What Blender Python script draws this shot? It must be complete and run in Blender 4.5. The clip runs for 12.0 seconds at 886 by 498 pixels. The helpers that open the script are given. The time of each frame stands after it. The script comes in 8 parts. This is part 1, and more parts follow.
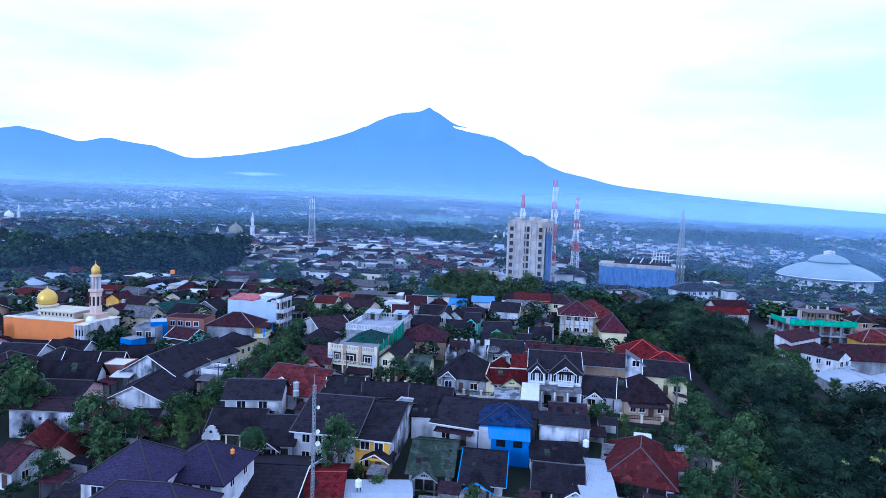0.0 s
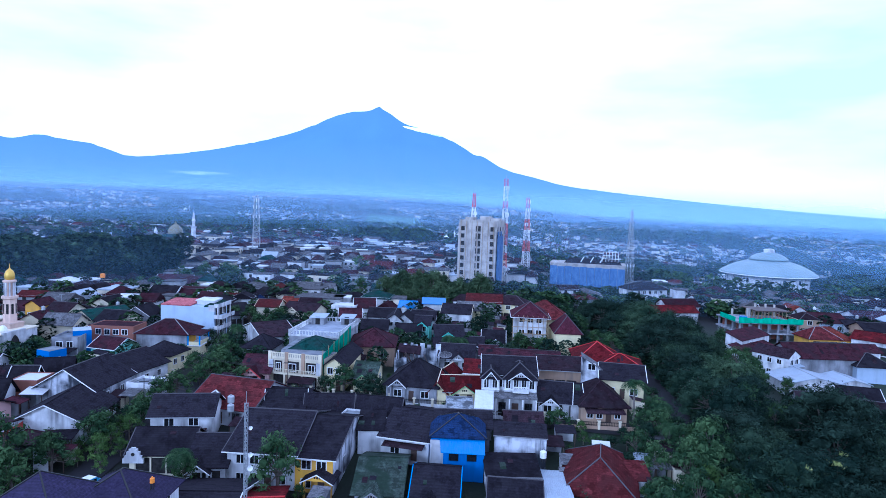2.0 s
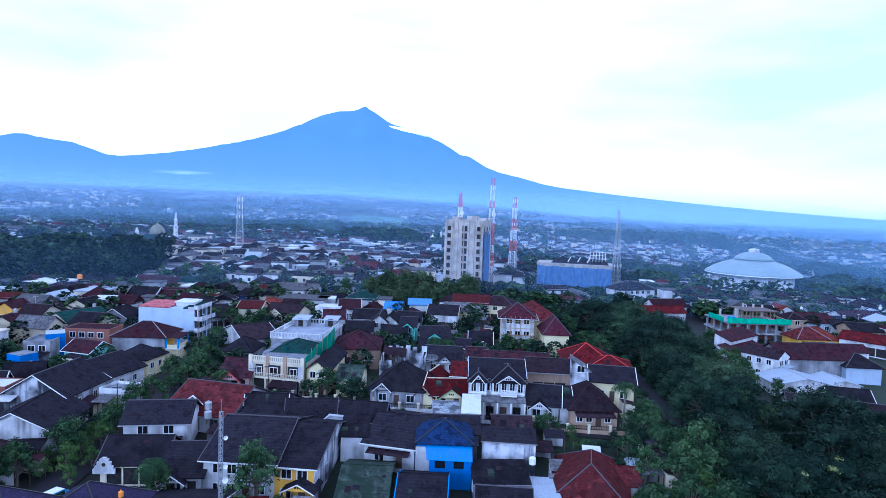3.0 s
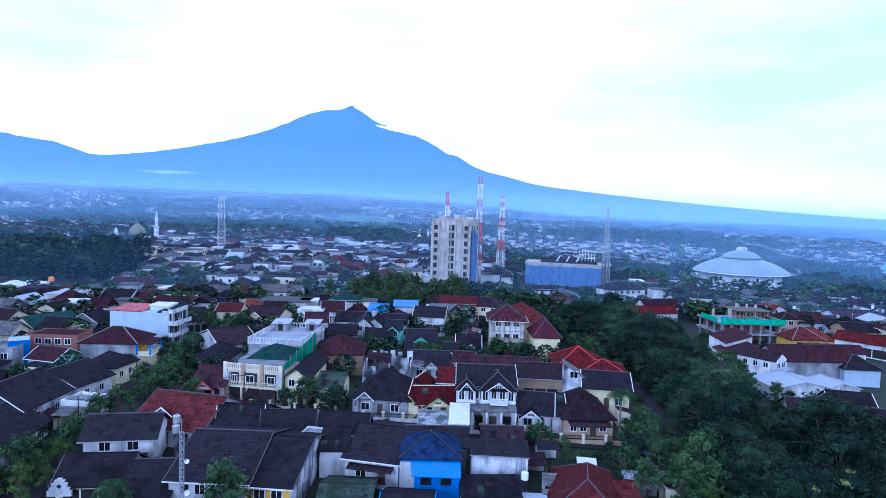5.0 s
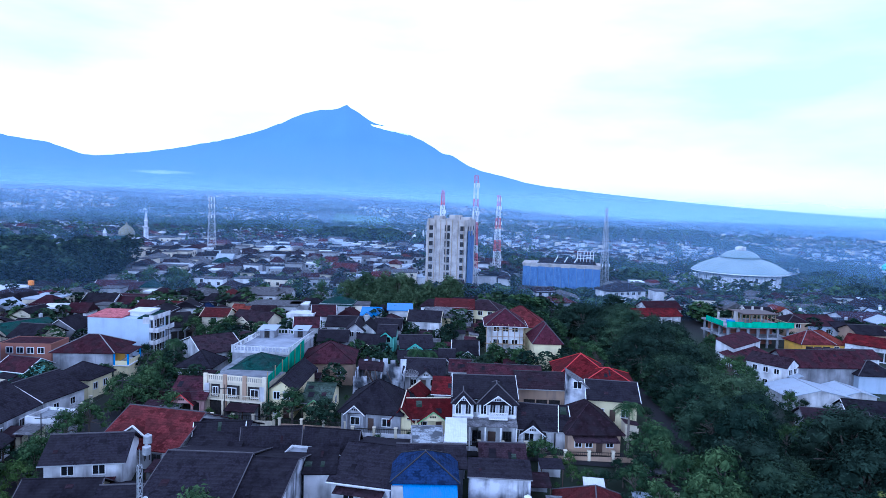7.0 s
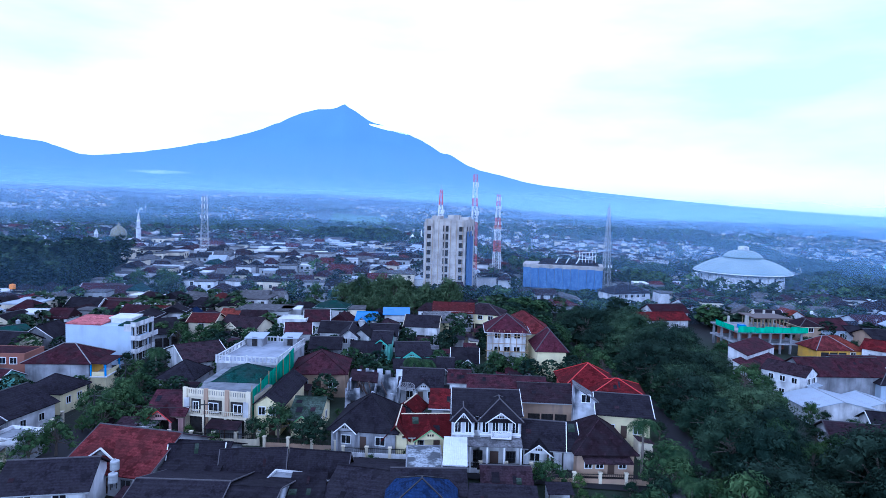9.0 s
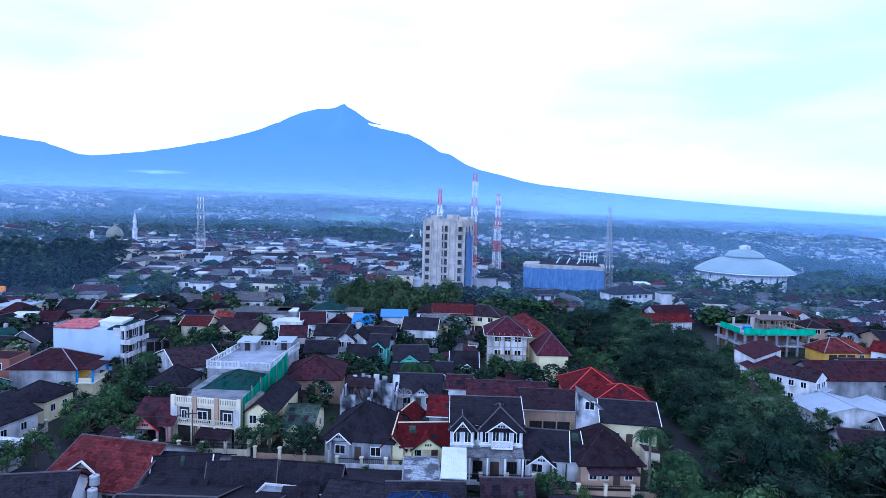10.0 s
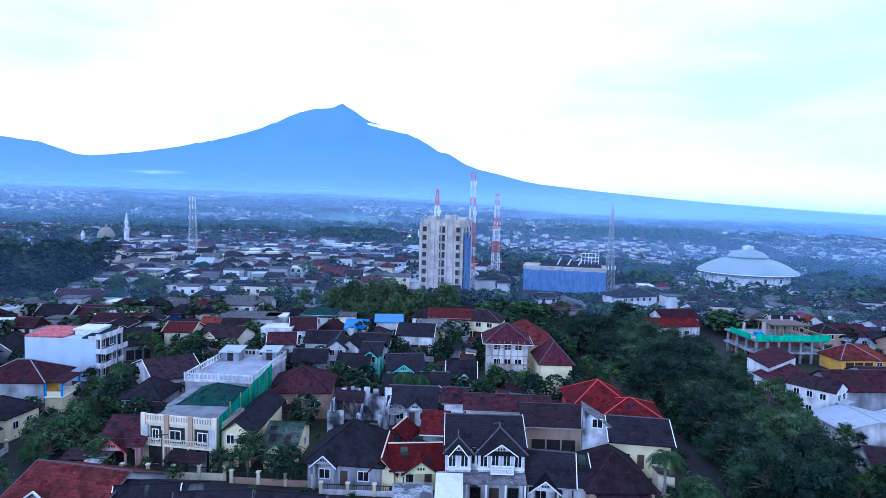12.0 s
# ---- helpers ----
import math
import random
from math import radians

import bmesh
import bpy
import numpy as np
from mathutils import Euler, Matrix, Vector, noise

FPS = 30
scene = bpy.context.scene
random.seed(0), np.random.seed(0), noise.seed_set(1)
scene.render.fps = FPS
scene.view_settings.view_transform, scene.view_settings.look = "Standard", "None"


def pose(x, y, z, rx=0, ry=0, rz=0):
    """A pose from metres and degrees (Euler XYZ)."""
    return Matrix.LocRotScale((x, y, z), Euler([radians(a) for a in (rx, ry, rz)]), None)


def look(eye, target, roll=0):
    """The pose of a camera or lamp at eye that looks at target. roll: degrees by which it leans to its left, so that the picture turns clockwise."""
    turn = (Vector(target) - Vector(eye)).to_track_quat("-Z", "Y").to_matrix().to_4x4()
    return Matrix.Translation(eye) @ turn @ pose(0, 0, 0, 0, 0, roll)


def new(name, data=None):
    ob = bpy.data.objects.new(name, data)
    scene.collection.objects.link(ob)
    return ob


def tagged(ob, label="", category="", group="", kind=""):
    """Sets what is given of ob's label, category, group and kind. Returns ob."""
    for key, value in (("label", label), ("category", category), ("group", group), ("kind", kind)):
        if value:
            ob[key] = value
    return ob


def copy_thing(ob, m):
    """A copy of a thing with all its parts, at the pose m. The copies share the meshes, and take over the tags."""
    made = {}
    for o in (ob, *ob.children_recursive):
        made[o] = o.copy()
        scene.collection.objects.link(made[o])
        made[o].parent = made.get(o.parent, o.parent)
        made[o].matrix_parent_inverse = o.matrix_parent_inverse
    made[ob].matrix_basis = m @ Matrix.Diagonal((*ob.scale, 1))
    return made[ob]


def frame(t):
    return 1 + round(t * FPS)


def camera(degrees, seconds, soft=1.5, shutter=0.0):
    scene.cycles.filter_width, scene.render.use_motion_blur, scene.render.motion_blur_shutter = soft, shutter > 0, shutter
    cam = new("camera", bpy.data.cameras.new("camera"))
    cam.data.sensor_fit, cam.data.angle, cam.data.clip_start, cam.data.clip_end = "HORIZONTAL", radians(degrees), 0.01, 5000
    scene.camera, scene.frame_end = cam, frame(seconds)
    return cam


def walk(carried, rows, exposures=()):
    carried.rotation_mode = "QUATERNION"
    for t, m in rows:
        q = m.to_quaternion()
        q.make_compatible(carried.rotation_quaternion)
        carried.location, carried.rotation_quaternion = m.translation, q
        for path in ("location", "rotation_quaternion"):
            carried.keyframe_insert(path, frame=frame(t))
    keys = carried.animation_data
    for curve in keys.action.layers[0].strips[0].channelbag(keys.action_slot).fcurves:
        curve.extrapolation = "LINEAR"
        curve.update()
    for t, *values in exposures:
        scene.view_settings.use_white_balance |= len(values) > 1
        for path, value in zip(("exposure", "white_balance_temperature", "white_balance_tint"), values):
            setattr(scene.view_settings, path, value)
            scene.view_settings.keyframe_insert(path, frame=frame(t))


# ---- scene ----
cam = camera(70.03, 12.0, soft=0.65)
PATH = [
    (0.0, look((0.00, 0.00, 39.60), (8.75, 99.37, 32.63), 2.01)),
    (0.5, look((0.30, 1.84, 39.51), (10.02, 101.13, 32.54), 1.99)),
    (1.0, look((0.57, 3.59, 39.45), (11.63, 102.73, 32.53), 1.99)),
    (1.5, look((0.86, 5.37, 39.36), (14.44, 104.21, 32.55), 2.00)),
    (2.0, look((1.09, 7.05, 39.24), (17.57, 105.46, 32.54), 2.00)),
    (2.5, look((1.38, 8.66, 39.08), (19.50, 106.78, 32.46), 2.02)),
    (3.0, look((1.73, 10.31, 38.99), (20.32, 108.35, 32.38), 2.03)),
    (5.0, look((3.19, 16.59, 38.79), (23.75, 114.22, 32.13), 1.90)),
    (5.5, look((3.51, 18.33, 38.85), (24.37, 115.91, 32.18), 1.88)),
    (6.0, look((3.96, 20.13, 38.83), (25.00, 117.67, 32.16), 1.85)),
    (6.5, look((4.43, 22.04, 38.87), (25.55, 119.56, 32.16), 1.79)),
    (7.0, look((4.88, 24.03, 38.87), (26.12, 121.52, 32.17), 1.75)),
    (9.0, look((6.70, 32.07, 39.04), (28.17, 129.51, 32.26), 1.66)),
    (9.5, look((7.22, 34.04, 39.11), (28.73, 131.46, 32.30), 1.58)),
    (10.0, look((7.85, 36.02, 39.10), (29.36, 133.44, 32.25), 1.55)),
    (10.5, look((8.45, 38.06, 39.11), (30.01, 135.47, 32.26), 1.54)),
    (11.0, look((9.08, 40.07, 39.13), (30.68, 137.47, 32.25), 1.49)),
    (11.5, look((9.72, 42.14, 39.18), (31.35, 139.53, 32.29), 1.46)),
    (12.0, look((10.30, 44.07, 39.23), (31.96, 141.46, 32.35), 1.49)),
]
walk(cam, PATH, [(0.0, -0.17, 4080, 14), (12.0, -0.17, 4080, 14)])

# ---- sky and sun: bright overcast dawn ----
world = bpy.data.worlds.new("overcast_sky")
scene.world = world
world.use_nodes = True
wn, wl = world.node_tree.nodes, world.node_tree.links
wn.clear()
sky = wn.new("ShaderNodeTexSky")
sky.sky_type, sky.sun_disc = "NISHITA", False
sky.sun_elevation, sky.sun_rotation = radians(16), radians(215)
coord = wn.new("ShaderNodeTexCoord")
stretch = wn.new("ShaderNodeMapping")
stretch.inputs["Scale"].default_value = (1.0, 1.0, 4.0)
wl.new(coord.outputs["Generated"], stretch.inputs["Vector"])
cloud = wn.new("ShaderNodeTexNoise")
cloud.inputs["Scale"].default_value, cloud.inputs["Detail"].default_value = 2.2, 6
wl.new(stretch.outputs["Vector"], cloud.inputs["Vector"])
ramp = wn.new("ShaderNodeMapRange")
ramp.inputs["From Min"].default_value, ramp.inputs["From Max"].default_value = 0.30, 0.56
wl.new(cloud.outputs["Fac"], ramp.inputs["Value"])
blend = wn.new("ShaderNodeMix")
blend.data_type = "RGBA"
wl.new(ramp.outputs["Result"], blend.inputs["Factor"])
haze_sky = wn.new("ShaderNodeMix")
haze_sky.data_type = "RGBA"
above = wn.new("ShaderNodeSeparateXYZ")
wl.new(coord.outputs["Generated"], above.inputs["Vector"])
thin = wn.new("ShaderNodeMapRange")
thin.inputs["From Min"].default_value, thin.inputs["From Max"].default_value = 0.28, 0.8
thin.inputs["To Min"].default_value, thin.inputs["To Max"].default_value = 0.78, 0.12
wl.new(above.outputs["Z"], thin.inputs["Value"])
wl.new(thin.outputs["Result"], haze_sky.inputs["Factor"])
wl.new(sky.outputs["Color"], haze_sky.inputs["A"])
haze_sky.inputs["B"].default_value = (13.2, 13.2, 12.8, 1)
wl.new(haze_sky.outputs["Result"], blend.inputs["A"])
blend.inputs["B"].default_value = (16.5, 14.6, 14.2, 1)
bg = wn.new("ShaderNodeBackground")
bg.inputs["Strength"].default_value = 0.108
wl.new(blend.outputs["Result"], bg.inputs["Color"])
out = wn.new("ShaderNodeOutputWorld")
wl.new(bg.outputs["Background"], out.inputs["Surface"])

sun = new("sun", bpy.data.lights.new("sun", "SUN"))
sun.data.energy, sun.data.angle, sun.data.color = 1.5, radians(16), (1.0, 0.95, 0.88)
sun.matrix_basis = look((-50, -70, 26), (0, 0, 0))


# ---- materials ----
def nodes_of(name, rough=0.85, metal=0.0, spec=0.3):
    m = bpy.data.materials.new(name)
    m.use_nodes = True
    b = m.node_tree.nodes["Principled BSDF"]
    b.inputs["Roughness"].default_value, b.inputs["Metallic"].default_value = rough, metal
    b.inputs["Specular IOR Level"].default_value = spec
    return m, m.node_tree.nodes, m.node_tree.links, b


def noise_fac(n, l, scale, detail=4, stretch=(1, 1, 1), lo=0.35, hi=0.65, space="Object"):
    c = n.new("ShaderNodeTexCoord")
    mp = n.new("ShaderNodeMapping")
    mp.inputs["Scale"].default_value = stretch
    if space == "World":
        g = n.new("ShaderNodeNewGeometry")
        l.new(g.outputs["Position"], mp.inputs["Vector"])
    else:
        l.new(c.outputs[space], mp.inputs["Vector"])
    t = n.new("ShaderNodeTexNoise")
    t.inputs["Scale"].default_value, t.inputs["Detail"].default_value = scale, detail
    l.new(mp.outputs["Vector"], t.inputs["Vector"])
    r = n.new("ShaderNodeMapRange")
    r.inputs["From Min"].default_value, r.inputs["From Max"].default_value = lo, hi
    l.new(t.outputs["Fac"], r.inputs["Value"])
    return r.outputs["Result"]


def mix(n, l, fac, a, b, mode="MIX"):
    x = n.new("ShaderNodeMix")
    x.data_type, x.blend_type = "RGBA", mode
    if isinstance(fac, (int, float)):
        x.inputs["Factor"].default_value = fac
    else:
        l.new(fac, x.inputs["Factor"])
    for key, v in (("A", a), ("B", b)):
        if isinstance(v, tuple):
            x.inputs[key].default_value = (*v[:3], 1)
        else:
            l.new(v, x.inputs[key])
    return x.outputs["Result"]


def times(n, l, a, k):
    x = n.new("ShaderNodeMath")
    x.operation = "MULTIPLY"
    l.new(a, x.inputs[0])
    x.inputs[1].default_value = k
    return x.outputs[0]


def bump(n, l, b, height, strength=0.4, dist=0.05):
    x = n.new("ShaderNodeBump")
    x.inputs["Strength"].default_value, x.inputs["Distance"].default_value = strength, dist
    l.new(height, x.inputs["Height"])
    l.new(x.outputs["Normal"], b.inputs["Normal"])


def product(n, l, a, c):
    x = n.new("ShaderNodeMath")
    x.operation = "MULTIPLY"
    l.new(a, x.inputs[0])
    l.new(c, x.inputs[1])
    return x.outputs[0]


def shade(c, k):
    return tuple(min(1, v * k) for v in c)


def random_of(n, l, island=False):
    if island:
        return n.new("ShaderNodeNewGeometry").outputs["Random Per Island"]
    return n.new("ShaderNodeObjectInfo").outputs["Random"]


def tile_mat(name, c, moss=(0.035, 0.045, 0.03), moss_amount=0.5, rough=0.92, island=False, wear=1.0):
    """Clay or concrete roof tiles in rows, weathered in patches."""
    m, n, l, b = nodes_of(name, rough, 0, 0.035)
    big = noise_fac(n, l, 0.4, 7, lo=0.44, hi=0.60)
    fine = noise_fac(n, l, 3.6, 7, lo=0.38, hi=0.64)
    var = mix(n, l, random_of(n, l, island), shade(c, 0.7), shade(c, 1.75))
    col = mix(n, l, times(n, l, fine, 0.6), var, shade(c, 0.42))
    streak = noise_fac(n, l, 1.1, 6, (1, 1, 0.3), 0.54, 0.72)
    col = mix(n, l, times(n, l, streak, 0.5 * wear), col, shade(c, 2.4))
    blotch = noise_fac(n, l, 0.9, 9, (1, 1, 1), 0.52, 0.60)
    col = mix(n, l, times(n, l, blotch, 0.65 * wear), col, shade(c, 0.3))
    col = mix(n, l, times(n, l, big, moss_amount), col, moss)
    w = n.new("ShaderNodeTexWave")
    w.wave_type, w.bands_direction, w.wave_profile = "BANDS", "Z", "SAW"
    w.inputs["Scale"].default_value, w.inputs["Distortion"].default_value = 1.5, 0.3
    g = n.new("ShaderNodeNewGeometry")
    l.new(g.outputs["Position"], w.inputs["Vector"])
    col = mix(n, l, times(n, l, w.outputs["Fac"], 0.35), col, shade(c, 0.4))
    l.new(col, b.inputs["Base Color"])
    bump(n, l, b, w.outputs["Fac"], 0.5, 0.06)
    return m


def plaster_mat(name, c, dirt=(0.10, 0.10, 0.11), amount=0.45, rough=0.9, island=False):
    """Painted plaster with rain streaks running down and a soft mottling."""
    m, n, l, b = nodes_of(name, rough)
    patch = noise_fac(n, l, 0.35, 6, lo=0.42, hi=0.68)
    streak = product(n, l, noise_fac(n, l, 0.9, 8, (1, 1, 0.14), 0.46, 0.74), noise_fac(n, l, 0.22, 3, lo=0.3, hi=0.6))
    fine = noise_fac(n, l, 6, 4, lo=0.3, hi=0.7)
    var = mix(n, l, random_of(n, l, island), shade(c, 0.82), shade(c, 1.08))
    col = mix(n, l, times(n, l, fine, 0.2), var, shade(c, 0.75))
    col = mix(n, l, times(n, l, patch, amount * 0.6), col, dirt)
    col = mix(n, l, times(n, l, streak, amount), col, dirt)
    l.new(col, b.inputs["Base Color"])
    bump(n, l, b, fine, 0.15, 0.02)
    return m


def worn_slab_mat():
    """Bare concrete slab, pale where scoured and black with algae where water stands."""
    m, n, l, b = nodes_of("black_stained_slab", 0.9)
    pools = noise_fac(n, l, 0.55, 9, lo=0.44, hi=0.54)
    spots = noise_fac(n, l, 2.6, 8, lo=0.50, hi=0.60)
    grit = noise_fac(n, l, 9, 4, lo=0.3, hi=0.7)
    col = mix(n, l, times(n, l, grit, 0.4), (0.36, 0.39, 0.42), (0.20, 0.22, 0.24))
    col = mix(n, l, times(n, l, pools, 0.85), col, (0.030, 0.034, 0.042))
    col = mix(n, l, times(n, l, spots, 0.7), col, (0.060, 0.066, 0.075))
    l.new(col, b.inputs["Base Color"])
    bump(n, l, b, grit, 0.2, 0.02)
    return m


def metal_mat(name, c, rough=0.45, metal=0.2, rib=True, rust=0.25):
    """Painted or galvanised sheet with ribs and rust stains."""
    m, n, l, b = nodes_of(name, rough, metal, 0.5)
    big = noise_fac(n, l, 0.6, 5, lo=0.5, hi=0.75)
    fine = noise_fac(n, l, 3, 5, lo=0.35, hi=0.7)
    col = mix(n, l, times(n, l, fine, 0.3), c, shade(c, 0.7))
    col = mix(n, l, times(n, l, big, rust), col, (0.16, 0.12, 0.10))
    l.new(col, b.inputs["Base Color"])
    if rib:
        w = n.new("ShaderNodeTexWave")
        w.wave_type, w.bands_direction = "BANDS", "X"
        w.inputs["Scale"].default_value = 1.2
        t = n.new("ShaderNodeTexCoord")
        l.new(t.outputs["Object"], w.inputs["Vector"])
        bump(n, l, b, w.outputs["Fac"], 0.6, 0.05)
    return m


def plain_mat(name, c, rough=0.6, metal=0.0, wear=0.3):
    m, n, l, b = nodes_of(name, rough, metal, 0.4)
    fine = noise_fac(n, l, 5, 5, lo=0.35, hi=0.7)
    l.new(mix(n, l, times(n, l, fine, wear), c, shade(c, 0.55)), b.inputs["Base Color"])
    return m


def leaf_mat(name, c, c2):
    """Leaves: each clump of its own green, a little light passing through."""
    m, n, l, b = nodes_of(name, 0.85, 0, 0.02)
    rnd = random_of(n, l, True)
    tree = random_of(n, l)
    patch = noise_fac(n, l, 0.36, 3, lo=0.46, hi=0.60)
    col = mix(n, l, times(n, l, rnd, 0.55), shade(c, 0.7), mix(n, l, 0.55, c, c2))
    col = mix(n, l, times(n, l, patch, 0.8), col, mix(n, l, times(n, l, rnd, 0.55), mix(n, l, 0.5, c, c2), shade(c2, 1.5)))
    col = mix(n, l, times(n, l, tree, 0.8), col, mix(n, l, 0.6, col, (0.008, 0.024, 0.018)))
    l.new(col, b.inputs["Base Color"])
    tr = n.new("ShaderNodeBsdfTranslucent")
    l.new(col, tr.inputs["Color"])
    ad = n.new("ShaderNodeMixShader")
    ad.inputs["Fac"].default_value = 0.14
    l.new(b.outputs["BSDF"], ad.inputs[1])
    l.new(tr.outputs["BSDF"], ad.inputs[2])
    l.new(ad.outputs["Shader"], n["Material Output"].inputs["Surface"])
    return m


ROOF = {
    "dark": tile_mat("dark_roof_tiles", (0.0180, 0.0162, 0.0225), (0.031, 0.029, 0.036), 0.45, 0.92, False, 0.75),
    "brown": tile_mat("brown_roof_tiles", (0.030, 0.0185, 0.0245), (0.027, 0.024, 0.030), 0.5),
    "maroon": tile_mat("maroon_roof_tiles", (0.046, 0.0165, 0.0235), (0.026, 0.020, 0.025), 0.6),
    "rust": tile_mat("weathered_red_roof_tiles", (0.098, 0.022, 0.024), (0.052, 0.019, 0.020), 0.6),
    "red": tile_mat("bright_red_roof_tiles", (0.088, 0.0105, 0.0130), (0.042, 0.012, 0.014), 0.6),
    "orange": tile_mat("orange_roof_tiles", (0.15, 0.036, 0.026), (0.08, 0.028, 0.024), 0.45),
    "wine": tile_mat("wine_red_roof_tiles", (0.070, 0.0195, 0.030), (0.040, 0.019, 0.027), 0.5),
    "pink": tile_mat("pink_roof_sheet", (0.55, 0.17, 0.18), (0.3, 0.12, 0.12), 0.3),
}
ROOF.update({
    "purple": tile_mat("purple_roof_tiles", (0.034, 0.028, 0.062), (0.034, 0.030, 0.054), 0.5, 0.6, False, 0.3),
    "moss": tile_mat("mossy_green_roof_tiles", (0.050, 0.066, 0.054), (0.020, 0.034, 0.022), 0.85),
    "green": tile_mat("green_roof_sheet", (0.017, 0.054, 0.046), (0.030, 0.046, 0.046), 0.65),
    "navy": tile_mat("navy_blue_roof_tiles", (0.014, 0.026, 0.075), (0.014, 0.02, 0.04), 0.4),
    "grey": tile_mat("grey_cement_roof_sheet", (0.14, 0.14, 0.15), (0.07, 0.07, 0.075), 0.5),
    "blue": metal_mat("blue_roof_sheet", (0.03, 0.17, 0.46), 0.4, 0.0, True, 0.1),
    "zinc": metal_mat("pale_zinc_sheet", (0.34, 0.39, 0.46), 0.5, 0.1),
    "white": metal_mat("white_roof_sheet", (0.62, 0.64, 0.66), 0.5, 0.0),
    "worn_slab": worn_slab_mat(),
    "slab": plaster_mat("stained_concrete_slab", (0.22, 0.235, 0.26), (0.045, 0.05, 0.055), 0.9),
})
WALL = {
    "white": plaster_mat("white_plaster", (0.70, 0.71, 0.73), amount=0.85),
    "cream": plaster_mat("cream_plaster", (0.70, 0.64, 0.47), amount=0.35),
    "paleblue": plaster_mat("pale_blue_plaster", (0.42, 0.50, 0.62), amount=0.2),
    "grey": plaster_mat("weathered_grey_plaster", (0.34, 0.35, 0.38), (0.05, 0.05, 0.058), 1.0),
    "streak": plaster_mat("rain_streaked_white_plaster", (0.66, 0.68, 0.74), (0.035, 0.04, 0.052), 1.8),
    "yellow": plaster_mat("yellow_plaster", (0.74, 0.43, 0.045), amount=0.4),
    "lemon": plaster_mat("pale_yellow_plaster", (0.80, 0.72, 0.42), amount=0.25),
    "blue": plaster_mat("blue_plaster", (0.025, 0.15, 0.50), (0.05, 0.08, 0.15), 0.3),
    "mint": plaster_mat("mint_green_plaster", (0.28, 0.62, 0.52), amount=0.3),
    "peach": plaster_mat("peach_plaster", (0.66, 0.50, 0.40), amount=0.35),
    "pink": plaster_mat("pink_plaster", (0.62, 0.40, 0.38), amount=0.35),
    "orange": plaster_mat("orange_plaster", (0.80, 0.26, 0.055), amount=0.2),
    "redwall": plaster_mat("red_painted_wall", (0.45, 0.06, 0.05), amount=0.4),
    "tan": plaster_mat("tan_plaster", (0.42, 0.30, 0.20), amount=0.45),
    "brick": plaster_mat("bare_red_brick", (0.24, 0.10, 0.07), (0.16, 0.10, 0.08), 0.5),
    "concrete": plaster_mat("bare_concrete", (0.50, 0.47, 0.43), (0.15, 0.14, 0.13), 0.8),
}
TRIM = {
    "white": plain_mat("white_trim_paint", (0.76, 0.77, 0.78)),
    "grey": plain_mat("grey_mortar", (0.22, 0.22, 0.23)),
    "mortar": plain_mat("weathered_ridge_mortar", (0.085, 0.08, 0.09), 0.9, 0.0, 0.6),
    "green": plain_mat("green_trim_paint", (0.20, 0.42, 0.16)),
    "mint": plain_mat("mint_trim_paint", (0.16, 0.62, 0.48)),
    "blue": plain_mat("blue_trim_paint", (0.03, 0.24, 0.68)),
    "red": plain_mat("red_trim_paint", (0.5, 0.03, 0.03)),
    "brown": plain_mat("brown_timber", (0.07, 0.045, 0.035)),
    "dark": plain_mat("dark_iron", (0.03, 0.03, 0.032), 0.5, 0.4),
    "steel": plain_mat("galvanised_steel", (0.42, 0.44, 0.46), 0.45, 0.6),
    "cream": plain_mat("cream_trim_paint", (0.68, 0.60, 0.42)),
    "bamboo": plain_mat("bamboo_pole", (0.30, 0.22, 0.12)),
    "redpaint": plain_mat("faded_red_steel_paint", (0.52, 0.08, 0.08), 0.5),
    "bronze": plain_mat("dull_bronze_sheet", (0.20, 0.19, 0.12), 0.5, 0.2),
    "gold": plain_mat("golden_dome_sheet", (0.70, 0.47, 0.075), 0.4, 0.35, 0.3),
    "orange": plain_mat("orange_plastic", (0.8, 0.28, 0.02)),
}
glass, gn, gl, gb = nodes_of("window_glass", 0.08, 0.0, 0.6)
gb.inputs["Base Color"].default_value = (0.012, 0.014, 0.018, 1)
# Near-black colour standing in for the shade inside verandas, bays and openings.
opening, on_, ol_, ob_ = nodes_of("painted_interior_shade", 0.9)
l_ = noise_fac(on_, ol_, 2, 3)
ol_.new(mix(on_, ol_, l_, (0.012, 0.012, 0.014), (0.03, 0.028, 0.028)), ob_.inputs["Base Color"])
LEAF = {
    "dark": leaf_mat("dark_leaves", (0.014, 0.028, 0.019), (0.074, 0.112, 0.062)),
    "belt": leaf_mat("rain_tree_leaves", (0.020, 0.041, 0.025), (0.112, 0.165, 0.080)),
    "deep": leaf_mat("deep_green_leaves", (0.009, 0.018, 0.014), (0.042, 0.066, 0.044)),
    "mid": leaf_mat("green_leaves", (0.030, 0.064, 0.028), (0.118, 0.180, 0.068)),
    "light": leaf_mat("light_green_leaves", (0.071, 0.128, 0.037), (0.181, 0.266, 0.073)),
    "bamboo": leaf_mat("bamboo_leaves", (0.050, 0.082, 0.040), (0.120, 0.165, 0.080)),
    "blossom": leaf_mat("pale_yellow_blossom", (0.45, 0.52, 0.12), (0.62, 0.66, 0.25)),
}
bark = plain_mat("grey_brown_bark", (0.10, 0.085, 0.07), 0.9)
palmtrunk = plain_mat("grey_palm_bark", (0.16, 0.14, 0.12), 0.9)
asphalt = plain_mat("worn_asphalt", (0.012, 0.012, 0.016), 0.9)


# ---- shape of the land ----
def ease(a, b, v):
    u = min(1.0, max(0.0, (v - a) / (b - a)))
    return u * u * (3 - 2 * u)


